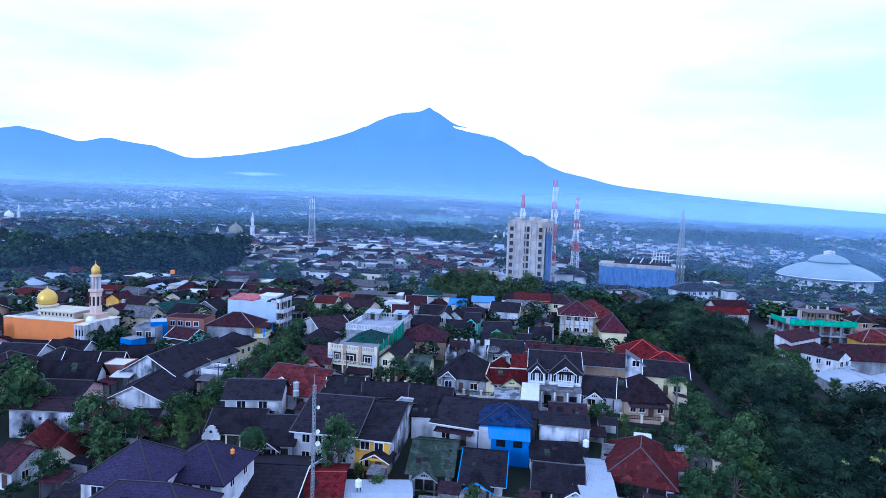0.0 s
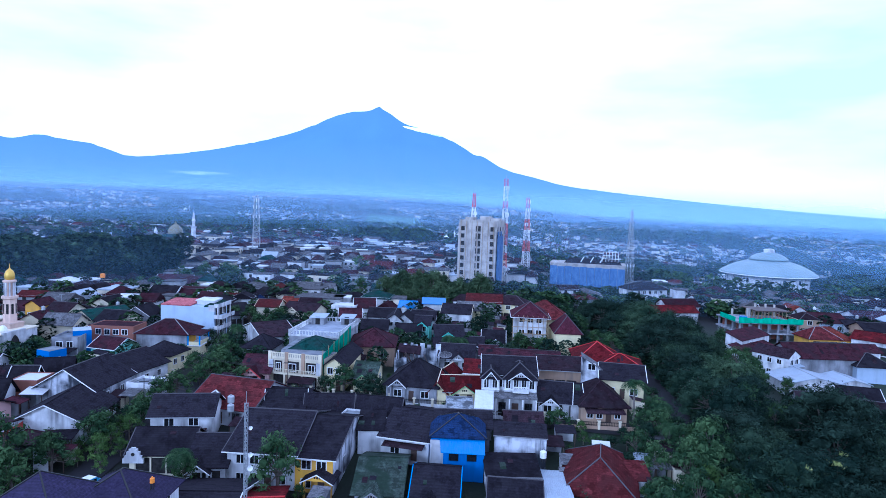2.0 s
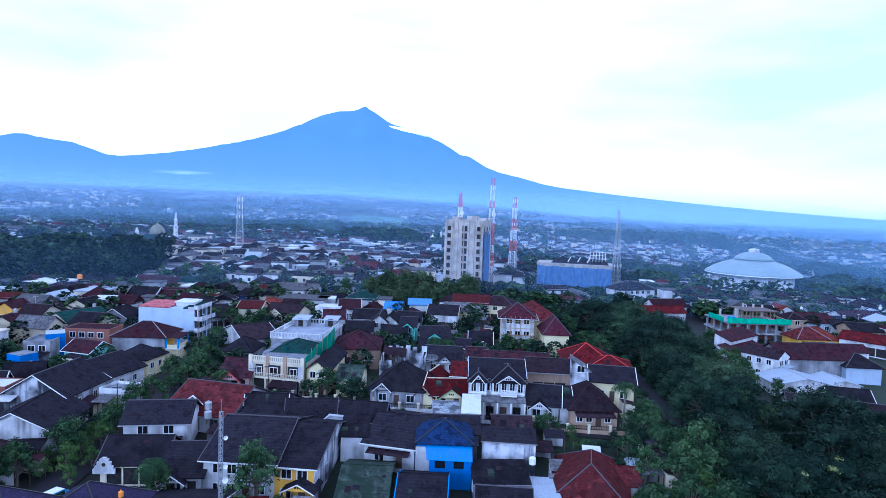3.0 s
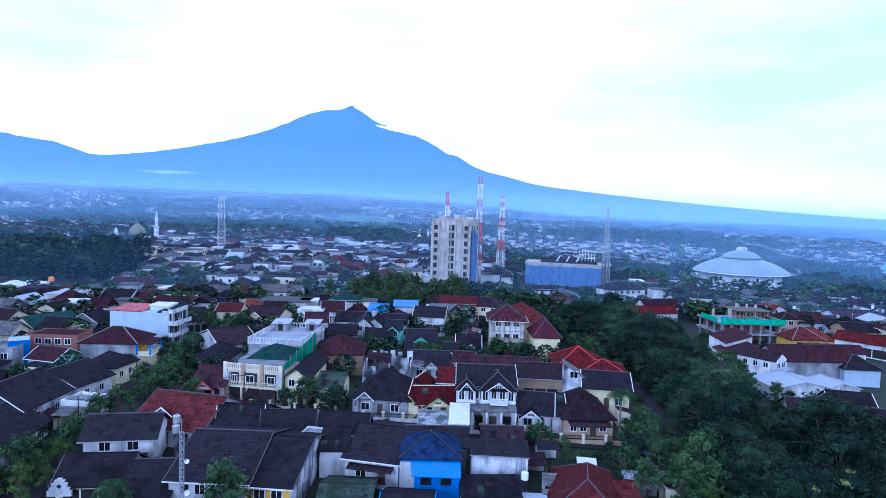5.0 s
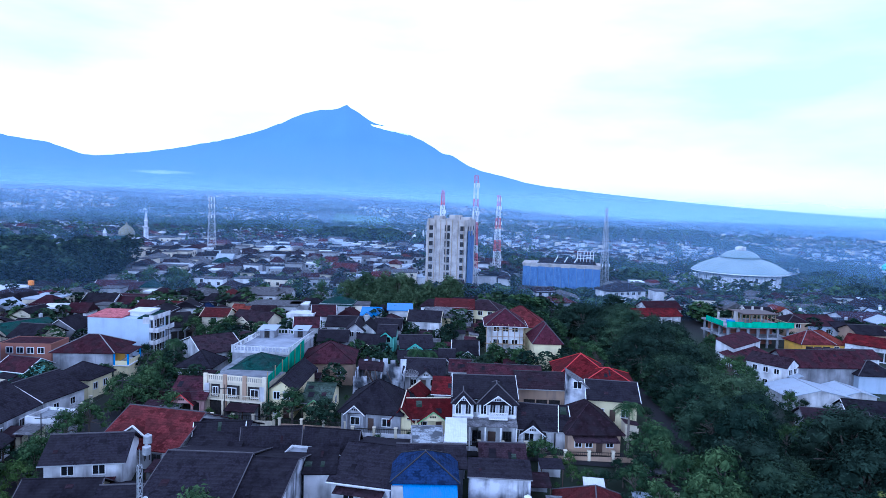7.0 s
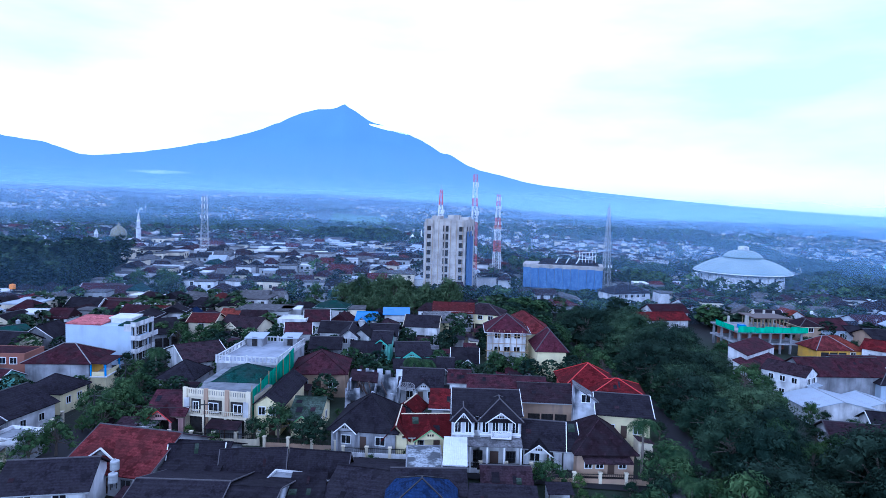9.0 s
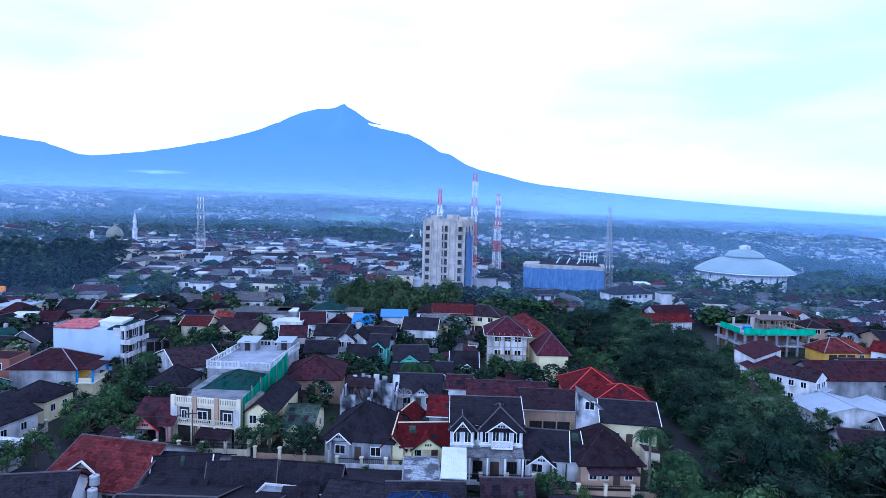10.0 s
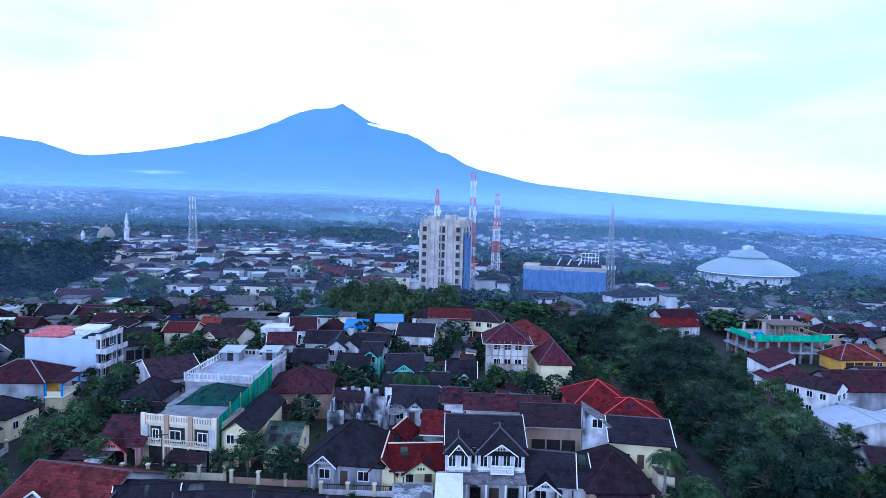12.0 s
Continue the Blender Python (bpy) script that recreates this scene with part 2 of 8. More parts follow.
def ground_z(x, y):
    east = ease(88, 104, x)
    near = -4.0 * (1 - ease(88 + 24 * east, 128 + 40 * east, y))
    dip = -22 * ease(110, 340, x) * ease(210, 440, y)
    rise = 4 * ease(260, 400, y) * (1 - ease(-40, 60, x))
    r, a = math.hypot(x, y), math.degrees(math.atan2(x, y))
    foot = 80 * ease(1250, 3600, r) * (1 - ease(2, 32, a)) * ease(-120, -80, a)
    return near + (dip + rise) * (1 - ease(650, 1100, r)) + foot


def mesh_from(name, verts, faces, mats):
    me = bpy.data.meshes.new(name)
    me.from_pydata(verts, [], faces)
    for m in mats:
        me.materials.append(m)
    me.update()
    return me


gm, n, l, b = nodes_of("town_ground", 0.95)
fields = noise_fac(n, l, 0.006, 5, (1, 1, 0), 0.42, 0.6, "World")
yard = noise_fac(n, l, 0.09, 6, (1, 1, 0), 0.4, 0.62, "World")
grit = noise_fac(n, l, 1.8, 6, (1, 1, 0), 0.3, 0.7, "World")
col = mix(n, l, yard, (0.011, 0.011, 0.013), (0.009, 0.012, 0.010))
col = mix(n, l, times(n, l, grit, 0.5), col, (0.014, 0.013, 0.013))
col = mix(n, l, times(n, l, fields, 0.6), col, (0.040, 0.070, 0.032))
l.new(col, b.inputs["Base Color"])
bump(n, l, b, grit, 0.3, 0.1)

rings = [0.0] + [6 * 1.052 ** k for k in range(0, 133)]
rings = [r for r in rings if r < 4900] + [4930.0]
SPOKES = 192
verts, faces = [(0, 60, ground_z(0, 60))], []
for r in rings[1:]:
    for k in range(SPOKES):
        a = 2 * math.pi * k / SPOKES
        x, y = r * math.sin(a), 60 + r * math.cos(a)
        if r > 4800:
            x, y = r * math.sin(a), r * math.cos(a)
        verts.append((x, y, ground_z(x, y)))
for k in range(SPOKES):
    faces.append((0, 1 + (k + 1) % SPOKES, 1 + k))
for j in range(len(rings) - 2):
    for k in range(SPOKES):
        p, q = 1 + j * SPOKES, 1 + (j + 1) * SPOKES
        k2 = (k + 1) % SPOKES
        faces.append((p + k, p + k2, q + k2, q + k))
ground = new("ground", mesh_from("ground", verts, faces, [gm]))
for p in ground.data.polygons:
    p.use_smooth = True
tagged(ground, "wide plain of earth, grass and small fields", "ground", kind="structure")

# ---- the volcano and its foothills, far beyond the plain ----
HILLS = [  # height, bearing in degrees, half width to the left and to the right in degrees, sharpness
    (480, 3.36, 6.38, 7.24, 1.02), (321, -1.42, 21.88, 4.99, 2.52), (89, 4.83, 1.42, 2.54, 1.94), (188, 8.92, 3.09, 4.42, 2.53),
    (40, 13.5, 1.2, 5.1, 4.0), (164, 18.4, 15.4, 24.9, 1.58), (326, -29.0, 7.4, 7.9, 1.59), (75, -21.6, 2.6, 3.7, 4.0), (150, -46, 9, 12, 2.0)]


def hill_z(a, r):
    """Height of the mountain land on the bearing a (degrees) at the distance r; the ridge line lies 4400 m off."""
    top = sum(h * math.exp(-((abs(a - c) / (wl if a < c else wr)) ** s)) for h, c, wl, wr, s in HILLS)
    gully = abs(noise.fractal((a * 0.35, r * 0.0012, 7.7), 0.8, 2.0, 5))
    rough = noise.fractal((a * 1.3, r * 0.003, 3.1), 0.9, 2.1, 5)
    k = ease(3450, 4400, r)
    foot = ground_z(r * math.sin(radians(a)), r * math.cos(radians(a)))
    return foot + max(0.0, top - foot) * k ** 1.35 * (1 - 0.16 * gully * (1 - k)) + rough * 5 * ease(60, 420, top) * k


verts, faces = [], []
NA, NR = 460, 46
for j in range(NR):
    r = 3400 + (4880 - 3400) * j / (NR - 1)
    for i in range(NA):
        a = -75 + 150 * i / (NA - 1)
        verts.append((r * math.sin(radians(a)), r * math.cos(radians(a)), hill_z(a, r) - (1 if j else 8)))
for j in range(NR - 1):
    for i in range(NA - 1):
        p = j * NA + i
        faces.append((p, p + 1, p + NA + 1, p + NA))
mm, n, l, b = nodes_of("mountainside_haze_glow", 1.0, 0, 0.0)
woods_and_shading = noise_fac(n, l, 0.006, 7, lo=0.35, hi=0.7, space="World")
l.new(mix(n, l, woods_and_shading, (0.030, 0.060, 0.075), (0.050, 0.085, 0.085)), b.inputs["Base Color"])
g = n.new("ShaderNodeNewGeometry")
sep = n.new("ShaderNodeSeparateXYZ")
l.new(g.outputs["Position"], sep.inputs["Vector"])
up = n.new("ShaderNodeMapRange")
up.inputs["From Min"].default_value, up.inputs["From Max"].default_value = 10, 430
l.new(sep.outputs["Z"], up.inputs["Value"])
# Distance haze painted as a blue glow, paler towards the foot.
haze_glow = mix(n, l, up.outputs["Result"], (0.340, 0.455, 0.69), (0.212, 0.330, 0.60))
# The same noise darkens the glow in place of shading on the ridges.
haze_glow = mix(n, l, times(n, l, woods_and_shading, 0.35), haze_glow, (0.15, 0.28, 0.60))
l.new(haze_glow, b.inputs["Emission Color"])
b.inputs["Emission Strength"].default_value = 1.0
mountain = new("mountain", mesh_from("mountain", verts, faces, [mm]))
for p in mountain.data.polygons:
    p.use_smooth = True
tagged(mountain, "blue hazy volcano with long wooded foothills", "mountain", kind="structure")

# ---- distance haze and thin mist, painted on see-through sheets one behind another ----
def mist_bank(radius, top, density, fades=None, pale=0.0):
    m = bpy.data.materials.new("haze_and_mist")
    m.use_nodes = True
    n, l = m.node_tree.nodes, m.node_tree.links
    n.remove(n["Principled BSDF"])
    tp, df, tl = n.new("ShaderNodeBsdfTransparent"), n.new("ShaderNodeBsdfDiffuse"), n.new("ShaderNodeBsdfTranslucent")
    # Farther sheets get a paler colour, putting the glow of hazy air into them.
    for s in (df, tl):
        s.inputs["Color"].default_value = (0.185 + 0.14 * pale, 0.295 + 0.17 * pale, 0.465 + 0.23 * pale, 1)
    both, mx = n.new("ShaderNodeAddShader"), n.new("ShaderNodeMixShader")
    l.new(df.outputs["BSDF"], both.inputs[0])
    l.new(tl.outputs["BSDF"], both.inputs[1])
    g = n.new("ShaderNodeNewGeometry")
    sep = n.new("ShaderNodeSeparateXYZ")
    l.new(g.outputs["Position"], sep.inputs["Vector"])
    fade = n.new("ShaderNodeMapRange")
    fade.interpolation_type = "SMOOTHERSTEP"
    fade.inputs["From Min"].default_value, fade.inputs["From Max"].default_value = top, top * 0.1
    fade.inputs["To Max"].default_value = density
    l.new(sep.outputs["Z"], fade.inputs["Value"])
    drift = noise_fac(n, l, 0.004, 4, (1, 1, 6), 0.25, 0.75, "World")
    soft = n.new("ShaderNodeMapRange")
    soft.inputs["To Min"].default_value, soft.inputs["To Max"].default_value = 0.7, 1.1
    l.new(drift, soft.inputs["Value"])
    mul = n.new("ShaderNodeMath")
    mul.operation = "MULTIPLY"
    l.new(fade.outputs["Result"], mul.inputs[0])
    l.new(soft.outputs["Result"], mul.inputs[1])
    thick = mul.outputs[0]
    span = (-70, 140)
    if fades:  # a sheet that thickens towards one side
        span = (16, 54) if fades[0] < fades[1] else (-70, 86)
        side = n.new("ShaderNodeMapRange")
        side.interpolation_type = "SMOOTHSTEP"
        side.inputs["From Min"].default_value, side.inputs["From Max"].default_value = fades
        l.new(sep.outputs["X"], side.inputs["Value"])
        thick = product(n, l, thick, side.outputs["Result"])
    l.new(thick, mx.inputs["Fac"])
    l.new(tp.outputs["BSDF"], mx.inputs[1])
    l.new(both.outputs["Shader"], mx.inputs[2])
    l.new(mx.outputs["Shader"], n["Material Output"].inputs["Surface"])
    v, f = [], []
    steps = 90
    for i in range(steps + 1):
        a = radians(span[0] + span[1] * i / steps)
        for z in (-30, top * 0.5, top):
            v.append((radius * math.sin(a), radius * math.cos(a), z))
    for i in range(steps):
        for j in range(2):
            p = i * 3 + j
            f.append((p, p + 3, p + 4, p + 1))
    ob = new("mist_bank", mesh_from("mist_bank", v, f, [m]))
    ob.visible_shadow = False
    tagged(ob, "see-through sheet standing in for blue haze and thin mist over the plain", "mist", "mist banks", "structure")


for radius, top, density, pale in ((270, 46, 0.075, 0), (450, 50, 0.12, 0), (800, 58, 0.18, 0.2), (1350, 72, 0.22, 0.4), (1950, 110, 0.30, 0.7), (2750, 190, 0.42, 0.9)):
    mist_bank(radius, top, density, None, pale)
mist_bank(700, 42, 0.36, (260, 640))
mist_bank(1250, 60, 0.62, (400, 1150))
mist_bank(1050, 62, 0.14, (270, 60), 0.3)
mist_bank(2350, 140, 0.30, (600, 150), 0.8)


# ---- a wisp of cloud against the volcano's shoulder ----
def cloud_wisp(a, r, z, length, thick, tilt, density):
    m = bpy.data.materials.new("self_lit_white_cloud")
    m.use_nodes = True
    n, l = m.node_tree.nodes, m.node_tree.links
    b = n["Principled BSDF"]
    b.inputs["Base Color"].default_value = (0.9, 0.92, 0.95, 1)
    b.inputs["Roughness"].default_value = 1.0
    # Emission put in to lift the cloud to the sky's brightness.
    b.inputs["Emission Color"].default_value, b.inputs["Emission Strength"].default_value = (0.86, 0.96, 1.0, 1), 0.9
    tp, mx = n.new("ShaderNodeBsdfTransparent"), n.new("ShaderNodeMixShader")
    f = noise_fac(n, l, 0.012, 5, (1, 1, 3), 0.30, 0.52)
    tc, mp, gr = n.new("ShaderNodeTexCoord"), n.new("ShaderNodeMapping"), n.new("ShaderNodeTexGradient")
    gr.gradient_type = "SPHERICAL"  # thins out to nothing at its ends
    mp.inputs["Scale"].default_value = (1.9 / length, 0, 1.1 / (thick + abs(tilt) * length * 0.5))
    l.new(tc.outputs["Object"], mp.inputs["Vector"])
    l.new(mp.outputs["Vector"], gr.inputs["Vector"])
    l.new(times(n, l, product(n, l, f, gr.outputs["Fac"]), density), mx.inputs["Fac"])
    l.new(tp.outputs["BSDF"], mx.inputs[1])
    l.new(b.outputs["BSDF"], mx.inputs[2])
    l.new(mx.outputs["Shader"], n["Material Output"].inputs["Surface"])
    v, fs = [], []
    for i in range(33):
        u = i / 32 * 2 - 1
        half = thick * (1 - u * u) ** 0.6 * (0.8 + 0.5 * noise.noise((u * 3, 1, z)))
        for k in range(8):
            q = k * math.pi / 4
            v.append((u * length / 2, half * 0.6 * math.cos(q), half * math.sin(q) * 0.5 + tilt * u * length / 2))
    for i in range(32):
        for k in range(8):
            p, q = i * 8 + k, i * 8 + (k + 1) % 8
            fs.append((p, q, q + 8, p + 8))
    ob = new("cloud", mesh_from("cloud", v, fs, [m]))
    ob.matrix_basis = pose(r * math.sin(radians(a)), r * math.cos(radians(a)), z, 0, 0, -a)
    ob.visible_shadow = False
    tagged(ob, "thin white wisp of cloud on the mountain", "cloud", kind="structure")


cloud_wisp(6.5, 4290, 536, 470, 60, -0.09, 2.2)
cloud_wisp(4.9, 4280, 560, 260, 34, -0.15, 2.4)
cloud_wisp(-11.5, 3900, 182, 360, 26, 0.0, 0.14)


# ---- builders ----
def part(name, bm, material, parent, label=""):
    me = bpy.data.meshes.new(name)
    bmesh.ops.recalc_face_normals(bm, faces=bm.faces)
    bm.to_mesh(me)
    bm.free()
    for m in material if isinstance(material, (list, tuple)) else [material]:
        me.materials.append(m)
    if name in ("dome", "upper_dome", "small_dome", "cap"):
        me.polygons.foreach_set("use_smooth", [len(p.vertices) == 4 for p in me.polygons])
    ob = new(name, me)
    ob.parent = parent
    if label:
        ob["label"] = label
    return ob


def shared(name, me, parent, m, label=""):
    ob = new(name, me)
    ob.parent = parent
    ob.matrix_basis = m
    if label:
        ob["label"] = label
    return ob


def thing(name, m, label, category, group=""):
    return tagged_at(new(name), m, label, category, group)


def tagged_at(ob, m, label, category, group=""):
    ob.matrix_basis = m
    ob.empty_display_size = 0.5
    return tagged(ob, label, category, group)


def box(bm, x0, y0, z0, x1, y1, z1, m=None):
    vs = [bm.verts.new((x, y, z)) for z in (z0, z1) for x, y in ((x0, y0), (x1, y0), (x1, y1), (x0, y1))]
    for f in ((3, 2, 1, 0), (4, 5, 6, 7), (0, 1, 5, 4), (1, 2, 6, 5), (2, 3, 7, 6), (3, 0, 4, 7)):
        bm.faces.new([vs[i] for i in f])
    if m is not None:
        bmesh.ops.transform(bm, matrix=m, verts=vs)
    return vs


def beam(bm, a, b, w):
    """A square bar from a to b."""
    a, b = Vector(a), Vector(b)
    d = b - a
    vs = box(bm, -w / 2, -w / 2, 0, w / 2, w / 2, d.length)
    bmesh.ops.transform(bm, matrix=Matrix.Translation(a) @ d.to_track_quat("Z", "Y").to_matrix().to_4x4(), verts=vs)


def lathe(bm, profile, seg=16, centre=(0, 0)):
    """A solid of revolution from (radius, height) pairs."""
    loops = []
    for r, z in profile:
        loops.append([bm.verts.new((centre[0] + r * math.cos(2 * math.pi * k / seg), centre[1] + r * math.sin(2 * math.pi * k / seg), z)) for k in range(seg)])
    for a, b in zip(loops, loops[1:]):
        for k in range(seg):
            bm.faces.new((a[k], a[(k + 1) % seg], b[(k + 1) % seg], b[k]))
    bm.faces.new(list(reversed(loops[0])))
    bm.faces.new(loops[-1])


def slab(tops, polys, thick):
    """A sheet of the given top surface, closed underneath at the given thickness."""
    bm = bmesh.new()
    up = [bm.verts.new(p) for p in tops]
    dn = [bm.verts.new((p[0], p[1], p[2] - thick)) for p in tops]
    edges = {}
    for poly in polys:
        bm.faces.new([up[i] for i in poly])
        bm.faces.new([dn[i] for i in reversed(poly)])
        for i, j in zip(poly, poly[1:] + poly[:1]):
            edges[(i, j)] = edges.get((i, j), 0) + 1
    for i, j in list(edges):
        if (j, i) not in edges:
            bm.faces.new((up[j], up[i], dn[i], dn[j]))
    return bm


def roof_shape(kind, w, d, h, rise, ov):
    """Top points, faces and ridge lines of a roof over a w x d plan centred on the origin, eaves at h."""
    drop = 0.0
    x, y = w / 2 + ov, d / 2 + ov
    if kind == "gable_x":
        drop = rise * ov / (d / 2)
        e = h - drop
        return ([(-x, -y, e), (x, -y, e), (x, 0, h + rise), (-x, 0, h + rise), (x, y, e), (-x, y, e)],
                [(0, 1, 2, 3), (3, 2, 4, 5)], [((-x, 0, h + rise), (x, 0, h + rise))])
    if kind == "gable_y":
        drop = rise * ov / (w / 2)
        e = h - drop
        return ([(-x, -y, e), (0, -y, h + rise), (0, y, h + rise), (-x, y, e), (x, -y, e), (x, y, e)],
                [(0, 1, 2, 3), (1, 4, 5, 2)], [((0, -y, h + rise), (0, y, h + rise))])
    if kind == "hip":
        k = min(w, d) / 2
        drop = rise * ov / k
        e, t = h - drop, h + rise
        if w >= d:
            a, c = (-(w / 2 - k) - 0.01, 0, t), (w / 2 - k + 0.01, 0, t)
            pts = [(-x, -y, e), (x, -y, e), (x, y, e), (-x, y, e), a, c]
            return pts, [(0, 1, 5, 4), (1, 2, 5), (2, 3, 4, 5), (3, 0, 4)], [(a, c), (pts[0], a), (pts[3], a), (pts[1], c), (pts[2], c)]
        a, c = (0, -(d / 2 - k), t), (0, d / 2 - k, t)
        pts = [(-x, -y, e), (x, -y, e), (x, y, e), (-x, y, e), a, c]
        return pts, [(0, 1, 4), (1, 2, 5, 4), (2, 3, 5), (3, 0, 4, 5)], [(a, c), (pts[0], a), (pts[1], a), (pts[2], c), (pts[3], c)]
    if kind == "shed":  # high at the back
        return ([(-x, -y, h), (x, -y, h), (x, y, h + rise), (-x, y, h + rise)], [(0, 1, 2, 3)], [])
    if kind == "shed_r":  # high at the left, falling to the right
        return ([(-x, -y, h), (x, -y, h - rise), (x, y, h - rise), (-x, y, h)], [(0, 1, 2, 3)], [])
    if kind == "shed_back":  # high at the front
        return ([(-x, -y, h + rise), (x, -y, h + rise), (x, y, h), (-x, y, h)], [(0, 1, 2, 3)], [])
    return ([(-x, -y, h), (x, -y, h), (x, y, h), (-x, y, h)], [(0, 1, 2, 3)], [])


def add_roof(parent, kind, w, d, h, rise, mat, ov=0.6, ridge="tile", barge="", label=""):
    tops, polys, lines = roof_shape(kind, w, d, h, rise, ov)
    roof = part("roof", slab(tops, [list(p) for p in polys], 0.16), mat, parent, label)
    if lines and ridge:
        for a, c in lines:
            bm = bmesh.new()
            beam(bm, (a[0], a[1], a[2] + 0.01), (c[0], c[1], c[2] + 0.01), 0.16)
            part("ridge_cap", bm, mat if ridge == "tile" else TRIM[ridge], roof)
    if barge:
        barge = "mortar" if barge == "grey" else barge
        x, y = w / 2 + ov, d / 2 + ov
        e = tops[0][2]
        if kind == "gable_x":
            runs = [((s * x, -y, e), (s * x, 0, h + rise)) for s in (-1, 1)] + [((s * x, 0, h + rise), (s * x, y, e)) for s in (-1, 1)]
        elif kind == "gable_y":
            runs = [((s * x, -y, e), (0, -y, h + rise)) for s in (-1, 1)]
        else:
            runs = [((-x, -y, e), (x, -y, e)), ((x, -y, e), (x, y, e)), ((-x, -y, e), (-x, y, e))]
        for a, c in runs:
            bm = bmesh.new()
            beam(bm, (a[0], a[1], a[2] - 0.04), (c[0], c[1], c[2] - 0.04), 0.12)
            part("fascia_board", bm, TRIM[barge], roof)
    return roof


UNITS = {}
FOOT = []
PATCH = random.Random(404)


def weathering(parent, roof, kind, w, d, h, rise, ov, mat_key):
    """What years leave on a roof: replaced sheets, cement patches, pale mortar along the eaves and a gutter."""
    if kind not in ("gable_x", "hip", "shed") or mat_key in ("white", "zinc", "grey") or parent.matrix_basis.translation.y > 168:
        return
    run = d / 2 if kind != "shed" else d
    slope = math.atan2(rise, run)
    deg = math.degrees(slope)
    top = h + rise
    low = kind == "hip" and w < d
    for _ in range(PATCH.choice((0, 1, 2, 2, 3))):
        pw, pl = PATCH.uniform(0.3, 1.1), PATCH.uniform(0.5, 1.8)
        v = PATCH.uniform(0.25, 0.75)
        half = w / 2 * (0.85 if kind != "hip" else 0.2)
        u = PATCH.uniform(-half, half)
        if low:
            continue
        y = -run * v if kind != "shed" else d / 2 - run * v
        bm = bmesh.new()
        box(bm, -pw / 2, -pl / 2, -0.02, pw / 2, pl / 2, 0.035)
        o = part("roof_patch", bm, ROOF[PATCH.choice(("moss", "brown", "brown", "dark", "dark", "dark"))], roof)
        o.matrix_basis = pose(u, y, top - rise * v + 0.01, deg)
    if kind != "hip" and PATCH.random() < 0.45:
        e = h - (rise * ov / run if kind == "gable_x" else 0)
        bm = bmesh.new()
        beam(bm, (-w / 2 - ov, -d / 2 - ov - 0.05, e - 0.08), (w / 2 + ov, -d / 2 - ov - 0.05, e - 0.1), 0.13)
        part("gutter", bm, TRIM[PATCH.choice(("white", "grey", "steel", "brown"))], roof)


def unit_mesh(key, build):
    if key not in UNITS:
        bm = bmesh.new()
        mats = build(bm)
        bmesh.ops.recalc_face_normals(bm, faces=bm.faces)
        me = bpy.data.meshes.new(key)
        bm.to_mesh(me)
        bm.free()
        for m in mats:
            me.materials.append(m)
        UNITS[key] = me
    return UNITS[key]


def window(parent, x, y, z, w, h, rz=0, trim="white", cols=2):
    """A framed window standing 6 cm proud of the wall face, its middle at x, y, z; rz turns it about z."""
    def frame_mesh(bm):
        t = 0.09
        box(bm, -w / 2 - t, -0.07, -h / 2 - t, -w / 2 + 0.03, 0.02, h / 2 + t)
        box(bm, w / 2 - 0.03, -0.07, -h / 2 - t, w / 2 + t, 0.02, h / 2 + t)
        box(bm, -w / 2, -0.07, h / 2 - 0.03, w / 2, 0.02, h / 2 + t)
        box(bm, -w / 2, -0.11, -h / 2 - t, w / 2, 0.02, -h / 2 + 0.03)
        for c in range(1, cols):
            u = -w / 2 + w * c / cols
            box(bm, u - 0.035, -0.06, -h / 2, u + 0.035, 0.02, h / 2)
        return [TRIM[trim]]

    def pane_mesh(bm):
        box(bm, -w / 2, -0.03, -h / 2, w / 2, 0.01, h / 2)
        return [glass]
    key = f"{w:.2f}_{h:.2f}_{cols}"
    m = pose(x, y, z, 0, 0, rz)
    f = shared("window", unit_mesh("window_frame_" + key + trim, frame_mesh), parent, m)
    shared("pane", unit_mesh("pane_" + key, pane_mesh), f, Matrix())
    return f


def door(parent, x, y, z, w, h, rz=0, mat=None):
    bm = bmesh.new()
    box(bm, -w / 2, -0.06, 0, w / 2, 0.02, h)
    ob = part("door", bm, mat or opening, parent)
    ob.matrix_basis = pose(x, y, z, 0, 0, rz)
    return ob


def side_rows(side, w, d):
    """Where a wall face lies: a function from along, up to x, y and the turn about z."""
    return {"front": (lambda u: (u, -d / 2), 0, w), "right": (lambda u: (w / 2, u), 90, d),
            "back": (lambda u: (-u, d / 2), 180, w), "left": (lambda u: (-w / 2, -u), -90, d)}[side]


def openings(parent, side, w, d, z, count, ww=1.2, wh=1.3, trim="white", door_at=None, span=0.8, cols=2):
    f, rz, length = side_rows(side, w, d)
    for k in range(count):
        u = length * span * ((k + 0.5) / count - 0.5)
        x, y = f(u)
        if door_at == k:
            door(parent, x, y, z - 1.5, 1.0, 2.1, rz, TRIM["brown"])
        else:
            window(parent, x, y, z, ww, wh, rz, trim, cols)


